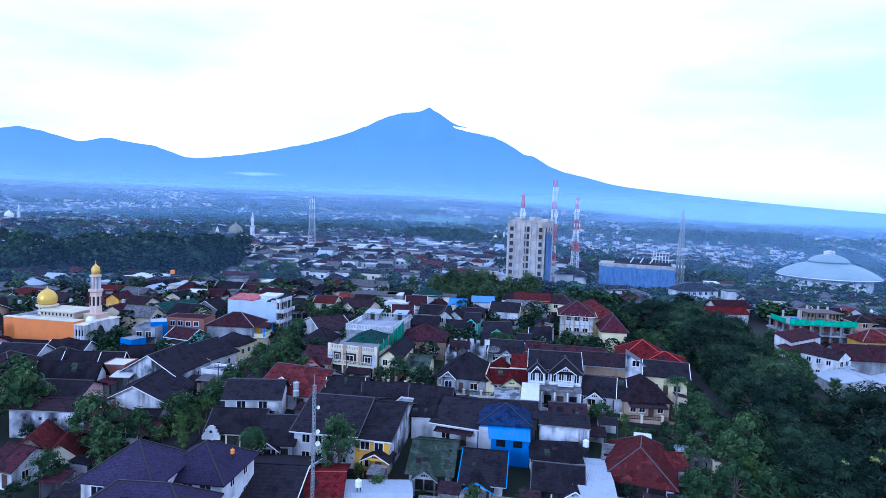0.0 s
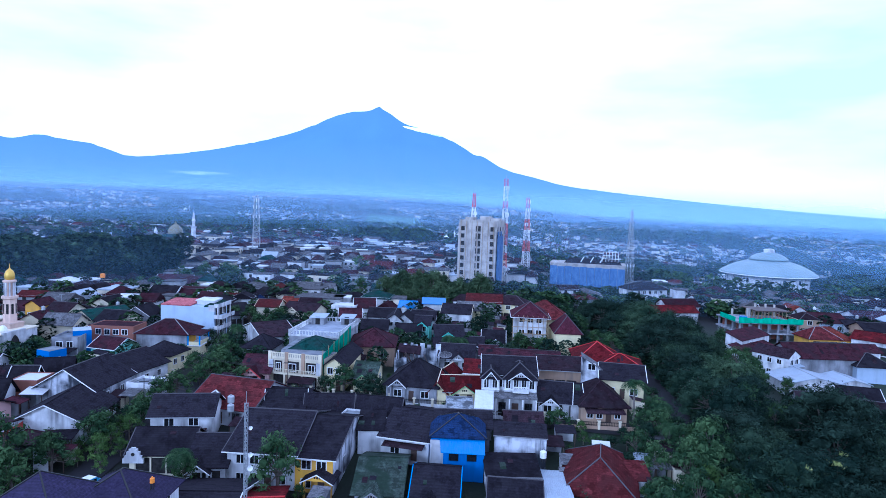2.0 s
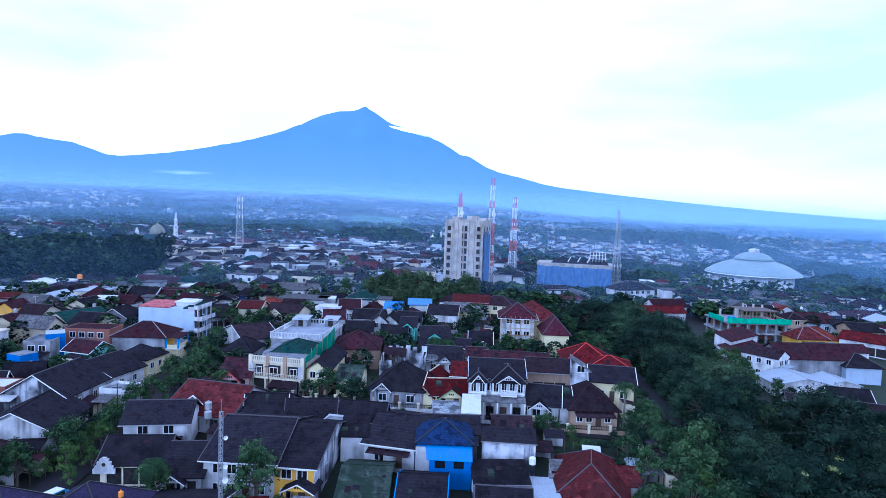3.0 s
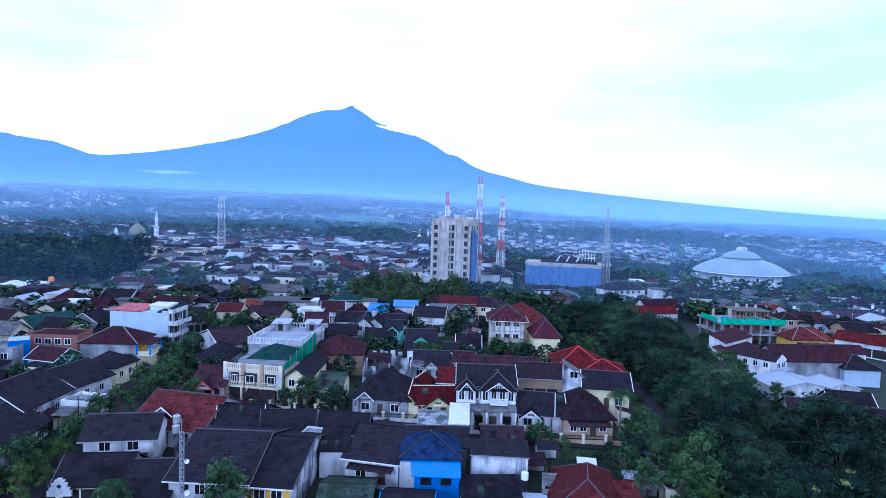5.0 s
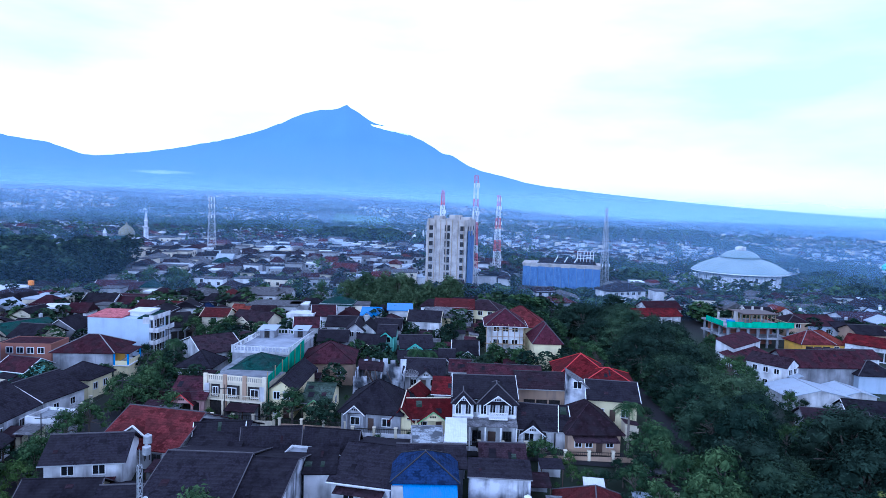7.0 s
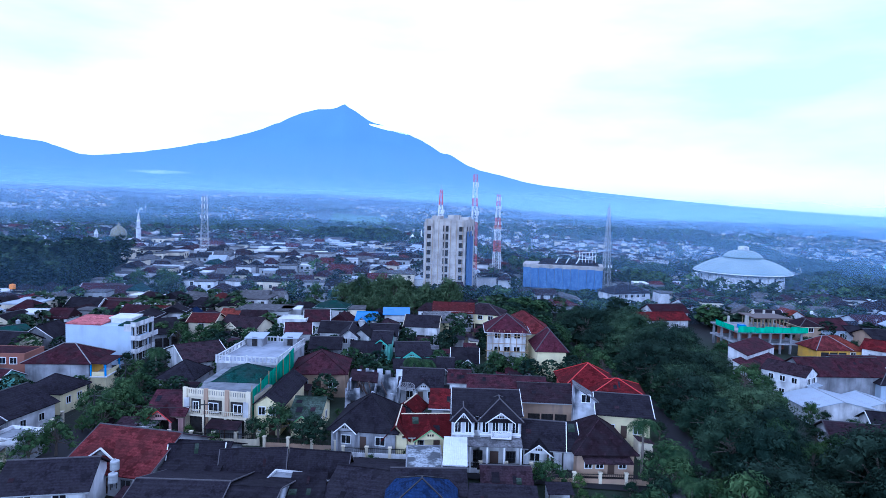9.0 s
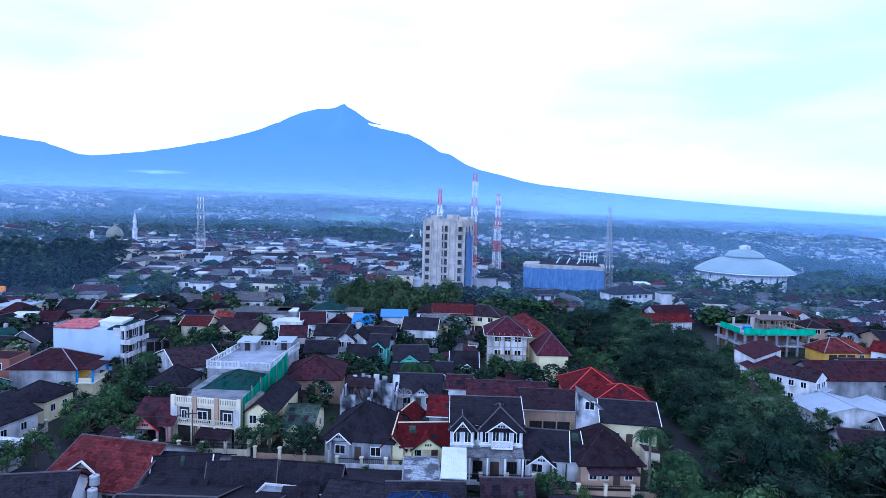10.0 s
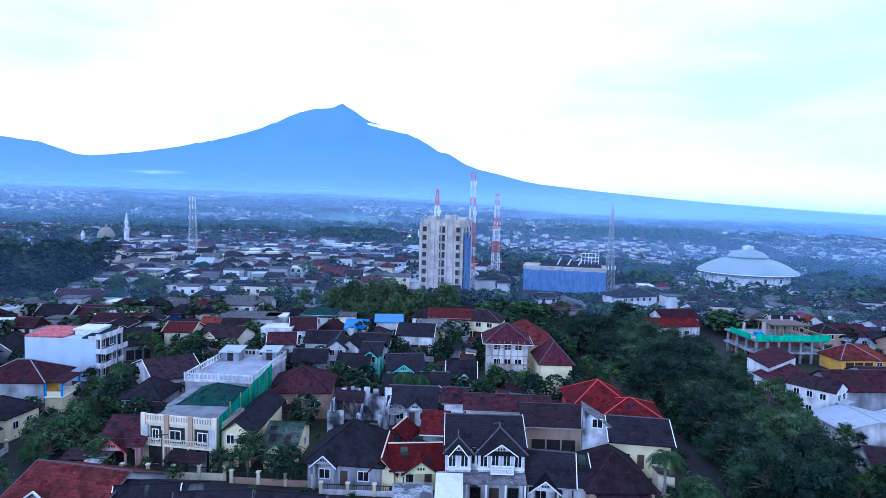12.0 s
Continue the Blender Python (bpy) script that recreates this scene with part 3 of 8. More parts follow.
def gabled_walls(kind, w, d, h, rise, below=2.5):
    bm = bmesh.new()
    x, y = w / 2, d / 2
    lo = [bm.verts.new(p) for p in ((-x, -y, -below), (x, -y, -below), (x, y, -below), (-x, y, -below))]
    zs = [h, h, h, h]
    if kind == "shed":
        zs = [h - 0.17, h - 0.17, h + rise - 0.17, h + rise - 0.17]
    if kind == "shed_back":
        zs = [h + rise - 0.17, h + rise - 0.17, h - 0.17, h - 0.17]
    if kind == "shed_r":
        zs = [h - 0.17, h - rise - 0.17, h - rise - 0.17, h - 0.17]
    if kind in ("gable_x", "gable_y", "hip"):
        zs = [h - 0.17] * 4
    hi = [bm.verts.new((p.co.x, p.co.y, z)) for p, z in zip(lo, zs)]
    for i in range(4):
        j = (i + 1) % 4
        q = [lo[i], lo[j], hi[j], hi[i]]
        if kind == "gable_y" and i in (0, 2):
            q.insert(3, bm.verts.new((0, lo[i].co.y, h + rise - 0.17)))
        if kind == "gable_x" and i in (1, 3):
            q.insert(3, bm.verts.new((lo[i].co.x, 0, h + rise - 0.17)))
        bm.faces.new(q)
    bm.faces.new(list(reversed(lo)))
    if kind in ("flat", "shed", "shed_back", "shed_r", "hip"):
        bm.faces.new(hi)
    return bm


def gable_porch(parent, x, y, w, d, h, rise, roof, wall, trim, posts=True):
    """A small gabled porch or dormer in front of the wall line y, its gable end facing forwards."""
    tops, polys, lines = roof_shape("gable_y", w, d + 1.6, h, rise, 0.35)
    r = part("porch_roof", slab(tops, [list(p) for p in polys], 0.14), ROOF[roof], parent)
    r.matrix_basis = pose(x, y - d / 2 + 0.8, 0)
    front = -(d + 1.6) / 2 - 0.35
    for s in (-1, 1):
        bm = bmesh.new()
        beam(bm, (s * (w / 2 + 0.35), front - 0.02, tops[0][2] - 0.08), (0, front - 0.02, h + rise - 0.06), 0.12)
        part("barge_board", bm, TRIM[trim], r)
    bm = bmesh.new()
    yf = -(d + 1.6) / 2 + 0.1
    vs = [bm.verts.new(p) for p in ((-w / 2, yf, h - 0.1), (w / 2, yf, h - 0.1), (0, yf, h + rise - 0.2), (-w / 2, yf + 0.15, h - 0.1), (w / 2, yf + 0.15, h - 0.1), (0, yf + 0.15, h + rise - 0.2))]
    for f in ((0, 1, 2), (5, 4, 3), (0, 3, 4, 1), (1, 4, 5, 2), (2, 5, 3, 0)):
        bm.faces.new([vs[i] for i in f])
    part("gable_wall", bm, WALL[wall], r)
    bm = bmesh.new()
    for k in range(3):
        box(bm, -0.5 + 0.36 * k, yf - 0.03, h + rise * 0.25, -0.24 + 0.36 * k, yf + 0.01, h + rise * 0.25 + 0.32)
    part("gable_vent", bm, opening, r)
    if posts:
        for s in (-1, 1):
            bm = bmesh.new()
            u = x + s * (w / 2 - 0.15)
            box(bm, u - 0.14, y - d + 0.1, -1.5, u + 0.14, y - d + 0.38, h - 0.05)
            part("porch_post", bm, WALL[wall], parent)
    return r


def parapet(parent, w, d, h, tall, mat, t=0.2, name="parapet"):
    x, y = w / 2 + 0.02, d / 2 + 0.02
    for x0, y0, x1, y1 in ((-x, -y, x, -y + t), (-x, y - t, x, y), (-x, -y + t, -x + t, y - t), (x - t, -y + t, x, y - t)):
        bm = bmesh.new()
        box(bm, x0, y0, h - 0.4, x1, y1, h + tall)
        part(name, bm, mat, parent)


def water_tank(x, y, z, r=0.55, h=1.2, mat="steel", label="round steel water tank on a roof"):
    t = thing("water_tank", pose(x, y, z), label, "water tank", "rooftop water tanks")
    bm = bmesh.new()
    lathe(bm, [(r, 0), (r * 1.03, h * 0.15), (r, h * 0.3), (r * 1.03, h * 0.45), (r, h * 0.6), (r * 1.03, h * 0.75), (r, h * 0.9), (r * 0.6, h)], 14)
    part("tank", bm, TRIM[mat], t)
    bm = bmesh.new()
    lathe(bm, [(r * 0.3, h), (r * 0.3, h + 0.12), (0.05, h + 0.16)], 10)
    part("lid", bm, TRIM[mat], t)
    for a in range(3):
        bm = bmesh.new()
        u, v = r * 0.7 * math.cos(a * 2.1), r * 0.7 * math.sin(a * 2.1)
        box(bm, u - 0.06, v - 0.06, -0.8, u + 0.06, v + 0.06, 0)
        part("leg", bm, TRIM["dark"], t)
    return t


def house(x, y, rz, w, d, h, kind, rise, roof, wall, label, ov=0.6, ridge="tile", barge="", front=0, left=0, right=0,
          storeys=1, porch=None, trim="white", parapets=0.0, group="houses of the town", category="house", canopy=None, blank=False):
    """One house: walls, roof with ridge caps, windows, door, and what its front has. x, y: the middle of its plan; rz: degrees."""
    base = min(ground_z(x, y), ground_z(x, y - d / 2))
    FOOT.append((x, y, radians(rz), w, d))
    t = thing("house", pose(x, y, base, 0, 0, rz), label, category, group)
    part("wall", gabled_walls(kind, w, d, h, rise), WALL[wall], t)
    if kind == "flat":
        bm = bmesh.new()
        box(bm, -w / 2 + 0.02, -d / 2 + 0.02, h - 0.2, w / 2 - 0.02, d / 2 - 0.02, h + 0.03)
        part("roof", bm, ROOF[roof], t)
        if parapets:
            parapet(t, w, d, h, parapets, WALL[wall])
    else:
        if ridge == "tile" and PATCH.random() < 0.45:
            ridge = "mortar"
        r = add_roof(t, kind, w, d, h, rise, ROOF[roof], ov, ridge, barge)
        weathering(t, r, kind, w, d, h, rise, ov, roof)
    if group == "houses of the town" and not blank and not front and kind != "flat" and w > 4 and y < 230 and ov > 0.2:
        front = 2 if w < 8 else 3
    if group == "houses of the town" and not blank and not (left or right) and y < 165 and ov > 0.2 and PATCH.random() < 0.5:
        left = right = 1 if d < 7 else 2
    step = h / storeys
    for s in range(storeys):
        z = step * s + step * 0.52
        if front and s == 0 and w > 4.5 and PATCH.random() < 0.55:  # a near-black panel painted as the shade of an open veranda
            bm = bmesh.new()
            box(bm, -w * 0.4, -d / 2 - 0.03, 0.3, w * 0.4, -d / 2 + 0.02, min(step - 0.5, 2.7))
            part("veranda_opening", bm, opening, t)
            for k in range(4):
                bm = bmesh.new()
                u = -w * 0.4 + w * 0.8 * k / 3
                box(bm, u - 0.11, -d / 2 - 0.2, -1.5, u + 0.11, -d / 2 + 0.02, min(step - 0.4, 2.8))
                part("veranda_post", bm, WALL[wall], t)
        elif front:
            openings(t, "front", w, d, z, front, min(1.5, w / front * 0.5), 1.3, trim, door_at=front // 2 if s == 0 else None)
        if left:
            openings(t, "left", w, d, z, left, 1.1, 1.2, trim)
        if right:
            openings(t, "right", w, d, z, right, 1.1, 1.2, trim)
    if porch:
        px, pw, pd, ph, prise, ptrim = porch
        gable_porch(t, px, -d / 2, pw, pd, ph, prise, roof, wall, ptrim)
    if canopy:
        cz, cd, cm = canopy
        bm = slab([(-w * 0.42, -d / 2 - cd, cz - 0.35), (w * 0.42, -d / 2 - cd, cz - 0.35), (w * 0.42, -d / 2 + 0.02, cz), (-w * 0.42, -d / 2 + 0.02, cz)], [[0, 1, 2, 3]], 0.08)
        part("canopy", bm, ROOF[cm], t)
    return t


# ---- houses of the near town ----
house(-7.0, 110.4, -13, 10.2, 20.0, 5.6, "gable_x", 3.0, "dark", "white", "large white house under a dark weathered tiled roof", front=4, storeys=2, barge='grey')
house(1.2, 108.3, -16, 5.7, 20.0, 5.6, "gable_x", 2.8, "dark", "yellow", "yellow two-storey house with dark tiled roof", front=2, storeys=2, barge='grey', porch=(1.2, 4.2, 2.2, 2.9, 1.1, 'white'))
house(8.7, 99.7, -11, 6.3, 14.4, 3.1, "gable_x", 2.2, "moss", "grey", "low house under a mossy green tiled roof", front=2, porch=(-0.6, 3.4, 1.6, 2.7, 1.2, 'grey'))
house(16.3, 95.8, -13, 6.0, 13.0, 3.1, "gable_x", 2.4, "dark", "white", "low house with dark roof and blue gable", front=2, barge='blue', porch=(-0.6, 4.2, 1.8, 2.7, 1.2, 'blue'))
house(21.3, 106.5, -11, 8.4, 9.0, 6.3, "hip", 2.2, "navy", "blue", "bright blue two-storey house with navy hipped roof", ridge='dark', ov=0.35)
house(31.6, 105.6, -15, 8.4, 4.2, 5.2, "shed", 0.9, "dark", "streak", "house with bare weathered cement wall and dark roof", ov=0.2, blank=True)
house(26.6, 90.8, -15, 6.7, 8.5, 3.2, "gable_x", 2.2, "dark", "white", "low white house with dark roof and cement verges", barge='grey', porch=(2.4, 3.6, 1.5, 2.8, 1.2, 'white'))
house(15.8, 113.4, -24, 8.1, 16.3, 4.4, "gable_x", 2.2, "dark", "white", "white house with patched dark roof and shed canopy", front=2, canopy=(3.6, 1.6, 'brown'))
house(7.5, 111.4, -9, 4.0, 5.0, 4.2, "shed", 1.6, "dark", "white", "small white house with single-pitch dark roof", ov=0.3)
house(4.8, 114.9, -21, 4.3, 3.4, 4.2, "flat", 0, "slab", "white", "small white roof terrace block", parapets=0.3)
house(-7.3, 122.4, -2, 6.4, 3.5, 3.6, "gable_x", 2.2, "dark", "white", "low house with dark roof and white gable frame", barge='white')
house(0.4, 120.0, -4, 7.8, 3.5, 3.6, "gable_x", 2.2, "dark", "grey", "low grey house with plain dark roof", barge='grey')
house(9.3, 118.4, -19, 7.5, 3.5, 3.6, "gable_x", 2.2, "dark", "grey", "low house with plain dark tiled roof", barge='grey')
house(23.6, 117.3, -10, 5.0, 8.0, 5.0, "flat", 0, "worn_slab", "grey", "grey block with a stained concrete slab roof", parapets=0.12)
house(27.9, 116.4, -14, 3.1, 7.6, 5.6, "shed", 1.0, "white", "streak", "narrow white block with white sheet roof", ov=0.15, front=1, storeys=2)
house(23.1, 111.5, -10, 8.9, 7.1, 5.0, "gable_x", 1.6, "dark", "grey", "house with sagging dark tiled roof")
house(34.3, 113.2, -12, 6.0, 8.0, 3.2, "gable_x", 2.2, "brown", "white", "low house with brown roof and zinc eave")
house(41.8, 96.7, -24, 10.3, 16.0, 3.2, "hip", 3.4, "rust", "white", "low house under a large faded red hipped roof", front=3, trim='grey')
house(47.2, 97.6, -8, 3.3, 7.0, 3.0, "gable_x", 1.2, "rust", "white", "house wing under a low faded red roof")
house(-15.3, 89.2, -7, 9.3, 20.0, 3.2, "gable_x", 2.8, "dark", "white", "low house under a dark weathered tiled roof", barge='white')
house(-8.6, 88.9, -1, 6.3, 15.0, 3.0, "gable_x", 2.0, "red", "white", "small house with bright red roof sheet", ridge='red')
house(-0.7, 86.0, -1, 9.3, 10.9, 2.5, "gable_x", 0.7, "zinc", "white", "low shed under a pale zinc roof", ridge='')
house(31.2, 88.6, -13, 4.9, 20.0, 3.0, "gable_x", 1.0, "zinc", "white", "low shed under pale blue sheet roof", ridge='')
house(28.1, 98.1, -7, 7.9, 5.5, 3.3, "shed", 1.3, "dark", "grey", "low shed with sagging dark tiled roof", ov=0.3)
house(-55.0, 112.6, -6, 13.6, 8.2, 5.0, "gable_x", 0.7, "brown", "streak", "long pale two-storey building with low brown roof and red side wall", ov=0.2, blank=True)
house(-54.6, 103.6, 10, 5.2, 7.6, 2.7, "gable_y", 2.4, "rust", "cream", "low house with brick-red gabled roof", ridge="", blank=True)
house(-49.6, 102.2, 10, 4.9, 6.6, 2.6, "gable_y", 2.0, "rust", "cream", "house wing with brick-red gabled roof", ridge="", blank=True)
house(-53.6, 97.3, -22, 4.4, 7.0, 3.4, "gable_x", 2.0, "maroon", "white", "white house with maroon roof and terrace", front=2)
house(-44.0, 121.6, -4, 11.6, 12.6, 3.5, "gable_y", 2.9, "dark", "white", "white house under a broad dark gabled roof", barge='white', right=3, blank=True)
house(-54.2, 133.4, -6, 4.8, 5.6, 5.0, "flat", 0, "white", "brick", "brick block with white flat roof", parapets=0.15)
house(-45.2, 134.2, -14, 11.2, 12.0, 4.4, "gable_y", 3.4, "dark", "streak", "rain-streaked white house with a steep dark roof", barge='white', right=2, blank=True)
house(-63.2, 137.4, -4, 6.3, 3.5, 4.2, "gable_x", 2.0, "dark", "white", "low house under a long dark roof", barge='white', front=3)
house(-57.6, 137.4, -1, 5.1, 3.5, 4.2, "gable_x", 2.0, "dark", "white", "low house with dark roof and white ridge", barge='white')
house(-61.6, 128.9, -7, 11.8, 3.5, 4.0, "gable_x", 2.2, "dark", "white", "long low house with dark tiled roof", front=3)
house(-54.8, 144.6, 13, 6.1, 3.5, 4.2, "gable_x", 1.8, "dark", "white", "low house with dark ridged roof")
house(-61.2, 158.4, -33, 4.2, 4.0, 4.6, "flat", 0, "slab", "blue", "small bright blue house front", front=1)
house(-61.5, 170.2, -2, 5.7, 8.0, 5.0, "flat", 0, "slab", "grey", "shabby grey block with roof clutter", front=2, storeys=2, parapets=0.5)
house(-60.3, 173.0, 21, 4.0, 5.0, 6.2, "flat", 0, "zinc", "blue", "blue rooftop room with pale sheet roof")
house(-85.9, 211.4, -14, 4.4, 7.0, 6.4, "gable_y", 1.4, "maroon", "yellow", "house with yellow side wall and maroon roof")
house(-94.2, 215.0, -10, 10.4, 8.0, 4.6, "gable_x", 2.0, "maroon", "white", "white house with maroon roof beside the mosque")
house(-95.5, 160.0, -8, 9.0, 7.0, 2.4, "gable_x", 1.8, "maroon", "white", "low white house with maroon roof below the mosque")
house(-85.5, 158.0, -8, 9.0, 6.4, 2.2, "gable_x", 1.6, "dark", "grey", "low grey house with dark roof below the mosque")
house(-74.2, 155.5, -6, 8.4, 7.0, 2.6, "gable_x", 1.8, "dark", "white", "low white house with dark ridged roof", barge='white')
house(-91.0, 149.5, -10, 8.2, 7.0, 4.8, "gable_x", 1.8, "rust", "pink", "pink two-storey house with faded red roof", front=2, storeys=2)
house(-80.5, 147.5, -6, 9.0, 7.0, 3.4, "gable_x", 2.0, "dark", "white", "low house with dark roof and white ridge", barge='white')
house(-71.0, 145.0, -4, 7.0, 6.0, 3.4, "hip", 1.8, "dark", "grey", "small grey house with dark hipped roof")
house(-92.2, 262.1, -2, 15.8, 20.0, 4.4, "hip", 2.6, "brown", "pink", "pink house under a broad brown hipped roof")
house(-81.7, 261.1, -20, 8.9, 6.0, 4.6, "gable_y", 1.6, "red", "white", "small white house with bright red roof")
house(-65.3, 202.0, -40, 13.4, 12.0, 4.2, "gable_y", 2.6, "green", "cream", "cream house with green gabled roof")
house(-120.2, 230.1, -4, 9.5, 19.4, 4.2, "gable_x", 2.4, "grey", "paleblue", "pale house with blue-grey gabled roof")
house(-57.8, 119.8, -5, 8.4, 8.0, 4.4, "gable_x", 1.6, "dark", "pink", "pink house with worn dark roof", right=2)
house(-23.2, 117.1, -1, 9.5, 8.0, 5.4, "gable_x", 2.2, "dark", "white", "white two-storey house with dark gabled roof", front=2, storeys=2, canopy=(3.0, 1.4, 'maroon'))
house(-24.2, 109.0, -5, 8.5, 8.2, 3.6, "gable_x", 2.4, "dark", "cream", "low cream house with dark tiled roof", barge='grey')
house(-16.5, 107.4, -4, 5.3, 13.0, 3.6, "gable_x", 2.4, "dark", "white", "white house with dark roof and small gable", porch=(-1, 3, 1.2, 3.0, 1.1, 'white'))
house(-15.7, 127.4, -24, 12.2, 14.5, 3.4, "gable_x", 3.2, "rust", "white", "low house under a faded red roof with small gablet", trim='grey', barge='grey')
house(-11.7, 127.7, -12, 4.4, 7.0, 3.2, "hip", 1.6, "dark", "white", "low house wing with dark hipped roof")
house(-6.5, 123.7, -14, 6.9, 10.6, 3.6, "gable_x", 2.2, "dark", "grey", "low house with dark roof beside the lane")
house(-40.0, 173.5, -8, 12.2, 10.0, 6.2, "hip", 2.6, "maroon", "grey", "grey two-storey house with blank stained wall and maroon hipped roof", ridge="grey", blank=True)
house(-41.8, 147.8, -24, 11.8, 9.2, 4.0, "gable_y", 2.5, "dark", "white", "white house with dark gabled roof and balcony", barge='white', right=2, blank=True)
house(-34.6, 134.6, -20, 5.2, 5.0, 3.4, "flat", 0, "slab", "white", "white balcony block with a flat slab roof", front=1, parapets=0.5)
house(-37.4, 158.4, -20, 7.2, 7.0, 4.3, "hip", 2.1, "dark", "lemon", "pale yellow house with dark hipped roof", right=2, blank=True)
house(-54.4, 180.8, -10, 11.2, 7.0, 6.0, "flat", 0, "maroon", "brick", "unfinished bare brick two-storey house", front=4, storeys=2, parapets=0.1)
house(-51.3, 167.8, -25, 6.8, 7.0, 3.6, "gable_x", 1.8, "maroon", "mint", "small mint house with maroon roof", barge='white')
house(-14.3, 146.5, -12, 5.9, 10.0, 3.6, "gable_x", 2.4, "maroon", "pink", "pink house with maroon roof and red gables", porch=(-0.5, 4.0, 1.4, 3.0, 1.6, 'red'))
house(3.0, 146.9, -14, 4.4, 16.0, 5.4, "gable_y", 1.6, "dark", "lemon", "long pale yellow house with dark roof", front=2, storeys=2)
house(8.3, 142.1, -14, 4.4, 10.0, 3.4, "gable_x", 2.0, "moss", "lemon", "low house with dark greenish roof and green gable", porch=(0, 3.2, 1.4, 2.9, 1.3, 'green'))
house(17.9, 134.0, -19, 10.2, 11.0, 4.2, "hip", 3.8, "dark", "grey", "house under a large dark hipped roof with a small dormer", front=3, porch=(-2.6, 3.0, 1.0, 3.9, 1.3, 'white'))
house(26.5, 130.9, -6, 6.9, 7.5, 3.3, "gable_x", 2.0, "red", "lemon", "low house with bright red roof and green-edged gables", ridge='cream', porch=(0.3, 4.6, 1.2, 2.9, 1.6, 'green'))
house(22.2, 131.9, -14, 3.4, 9.0, 3.1, "gable_y", 1.9, "red", "lemon", "house wing with bright red gable roof and cream ridge", ridge='cream')
house(25.6, 140.9, -30, 3.8, 5.0, 3.4, "gable_y", 1.4, "red", "grey", "rear wing with bright red roof", ridge='cream')
house(31.5, 141.4, -14, 3.6, 6.0, 3.6, "shed", 1.6, "red", "grey", "rear shed with bright red roof")
house(10.7, 165.0, -8, 10.6, 12.0, 5.2, "hip", 3.0, "maroon", "tan", "house under a broad maroon hipped roof")
house(50.8, 141.4, -14, 8.9, 12.0, 5.0, "gable_x", 1.6, "brown", "tan", "long tan house with brown roof", ridge='dark')
house(45.2, 146.8, -15, 14.0, 8.0, 5.4, "gable_x", 1.4, "maroon", "white", "long house behind the villa with maroon roof", ridge='dark')
house(44.0, 124.0, -21, 5.8, 8.5, 3.6, "gable_x", 2.6, "dark", "white", "low house with dark roof and white gable", porch=(-0.6, 3.6, 1.4, 3.0, 1.4, 'white'), barge='white')
house(47.7, 123.6, -14, 2.0, 9.0, 3.6, "gable_x", 2.4, "dark", "white", "narrow house with dark roof and white verge", barge='white')
house(52.0, 121.9, -10, 8.6, 11.0, 4.2, "hip", 3.2, "brown", "tan", "brown hip-roofed house with tan shaded terrace", front=4, canopy=(3.4, 2.2, 'brown'))
house(54.9, 132.4, -20, 4.1, 4.0, 9.0, "shed_r", 2.6, "grey", "streak", "narrow tall house with rain-streaked blue-grey wall", ov=0.15, front=1, storeys=2)
house(61.0, 130.9, -21, 8.4, 10.0, 5.4, "gable_x", 2.0, "dark", "lemon", "pale yellow house with low dark roof and white eaves", barge='white')
house(62.8, 148.2, -14, 10.4, 11.0, 5.2, "hip", 3.2, "red", "redwall", "house with bright red hipped roof", ridge='red', blank=True)
house(65.6, 141.5, -20, 9.0, 8.4, 5.2, "hip", 1.8, "red", "lemon", "house wing with bright red patched roof", ridge='red', blank=True)
house(55.9, 180.0, -14, 8.8, 9.5, 10.0, "hip", 3.0, "wine", "white", "white three-storey house in bamboo scaffolding under a maroon roof", front=3, storeys=3, ov=1.15, barge='white')
house(64.0, 172.4, -12, 6.6, 10.6, 7.0, "hip", 3.6, "wine", "lemon", "pale yellow house with maroon hipped roof", ridge="tile", blank=True)
house(62.6, 187.0, -14, 13.0, 12.0, 8.2, "hip", 4.2, "rust", "lemon", "rear house wing with faded orange hipped roof", blank=True)
house(44.2, 175.0, -14, 5.6, 9.0, 3.6, "gable_x", 2.2, "dark", "white", "white house with dark roof and white-edged gable", porch=(0.6, 3.6, 1.2, 3.0, 1.4, 'white'), barge='white')
house(37.9, 167.8, -14, 3.0, 8.0, 3.4, "gable_x", 2.0, "dark", "grey", "small house with dark roof and pale gable", porch=(0, 3.0, 1.2, 2.9, 1.3, 'white'))
house(37.4, 152.8, -14, 3.6, 8.0, 5.2, "gable_x", 1.4, "maroon", "white", "white block with maroon roof and zinc awning", front=1, canopy=(4.2, 1.6, 'white'))
house(30.6, 156.8, -14, 8.0, 9.0, 3.6, "gable_x", 2.4, "dark", "white", "low white house with mossy dark roof", porch=(0.6, 3.4, 1.0, 3.2, 1.4, 'grey'))
house(33.0, 183.6, -4, 7.6, 9.0, 3.4, "gable_x", 2.2, "dark", "mint", "low mint house with dark roof and mint gable", porch=(-0.6, 4.6, 1.2, 2.9, 1.6, 'mint'), trim="mint")
house(31.0, 168.6, -6, 8.4, 7.0, 3.2, "gable_x", 1.8, "dark", "grey", "low grey house with plain dark roof")
house(26.6, 189.2, -14, 4.2, 9.0, 5.4, "gable_x", 1.8, "dark", "mint", "two-storey house with mint balcony front", front=2, storeys=2, porch=(0, 3, 1, 5.0, 1.2, 'mint'))
house(22.0, 185.0, -14, 6.5, 8.0, 3.4, "gable_x", 2.2, "dark", "grey", "low grey house with dark roof", porch=(-0.6, 3.4, 1.0, 2.9, 1.2, 'cream'))
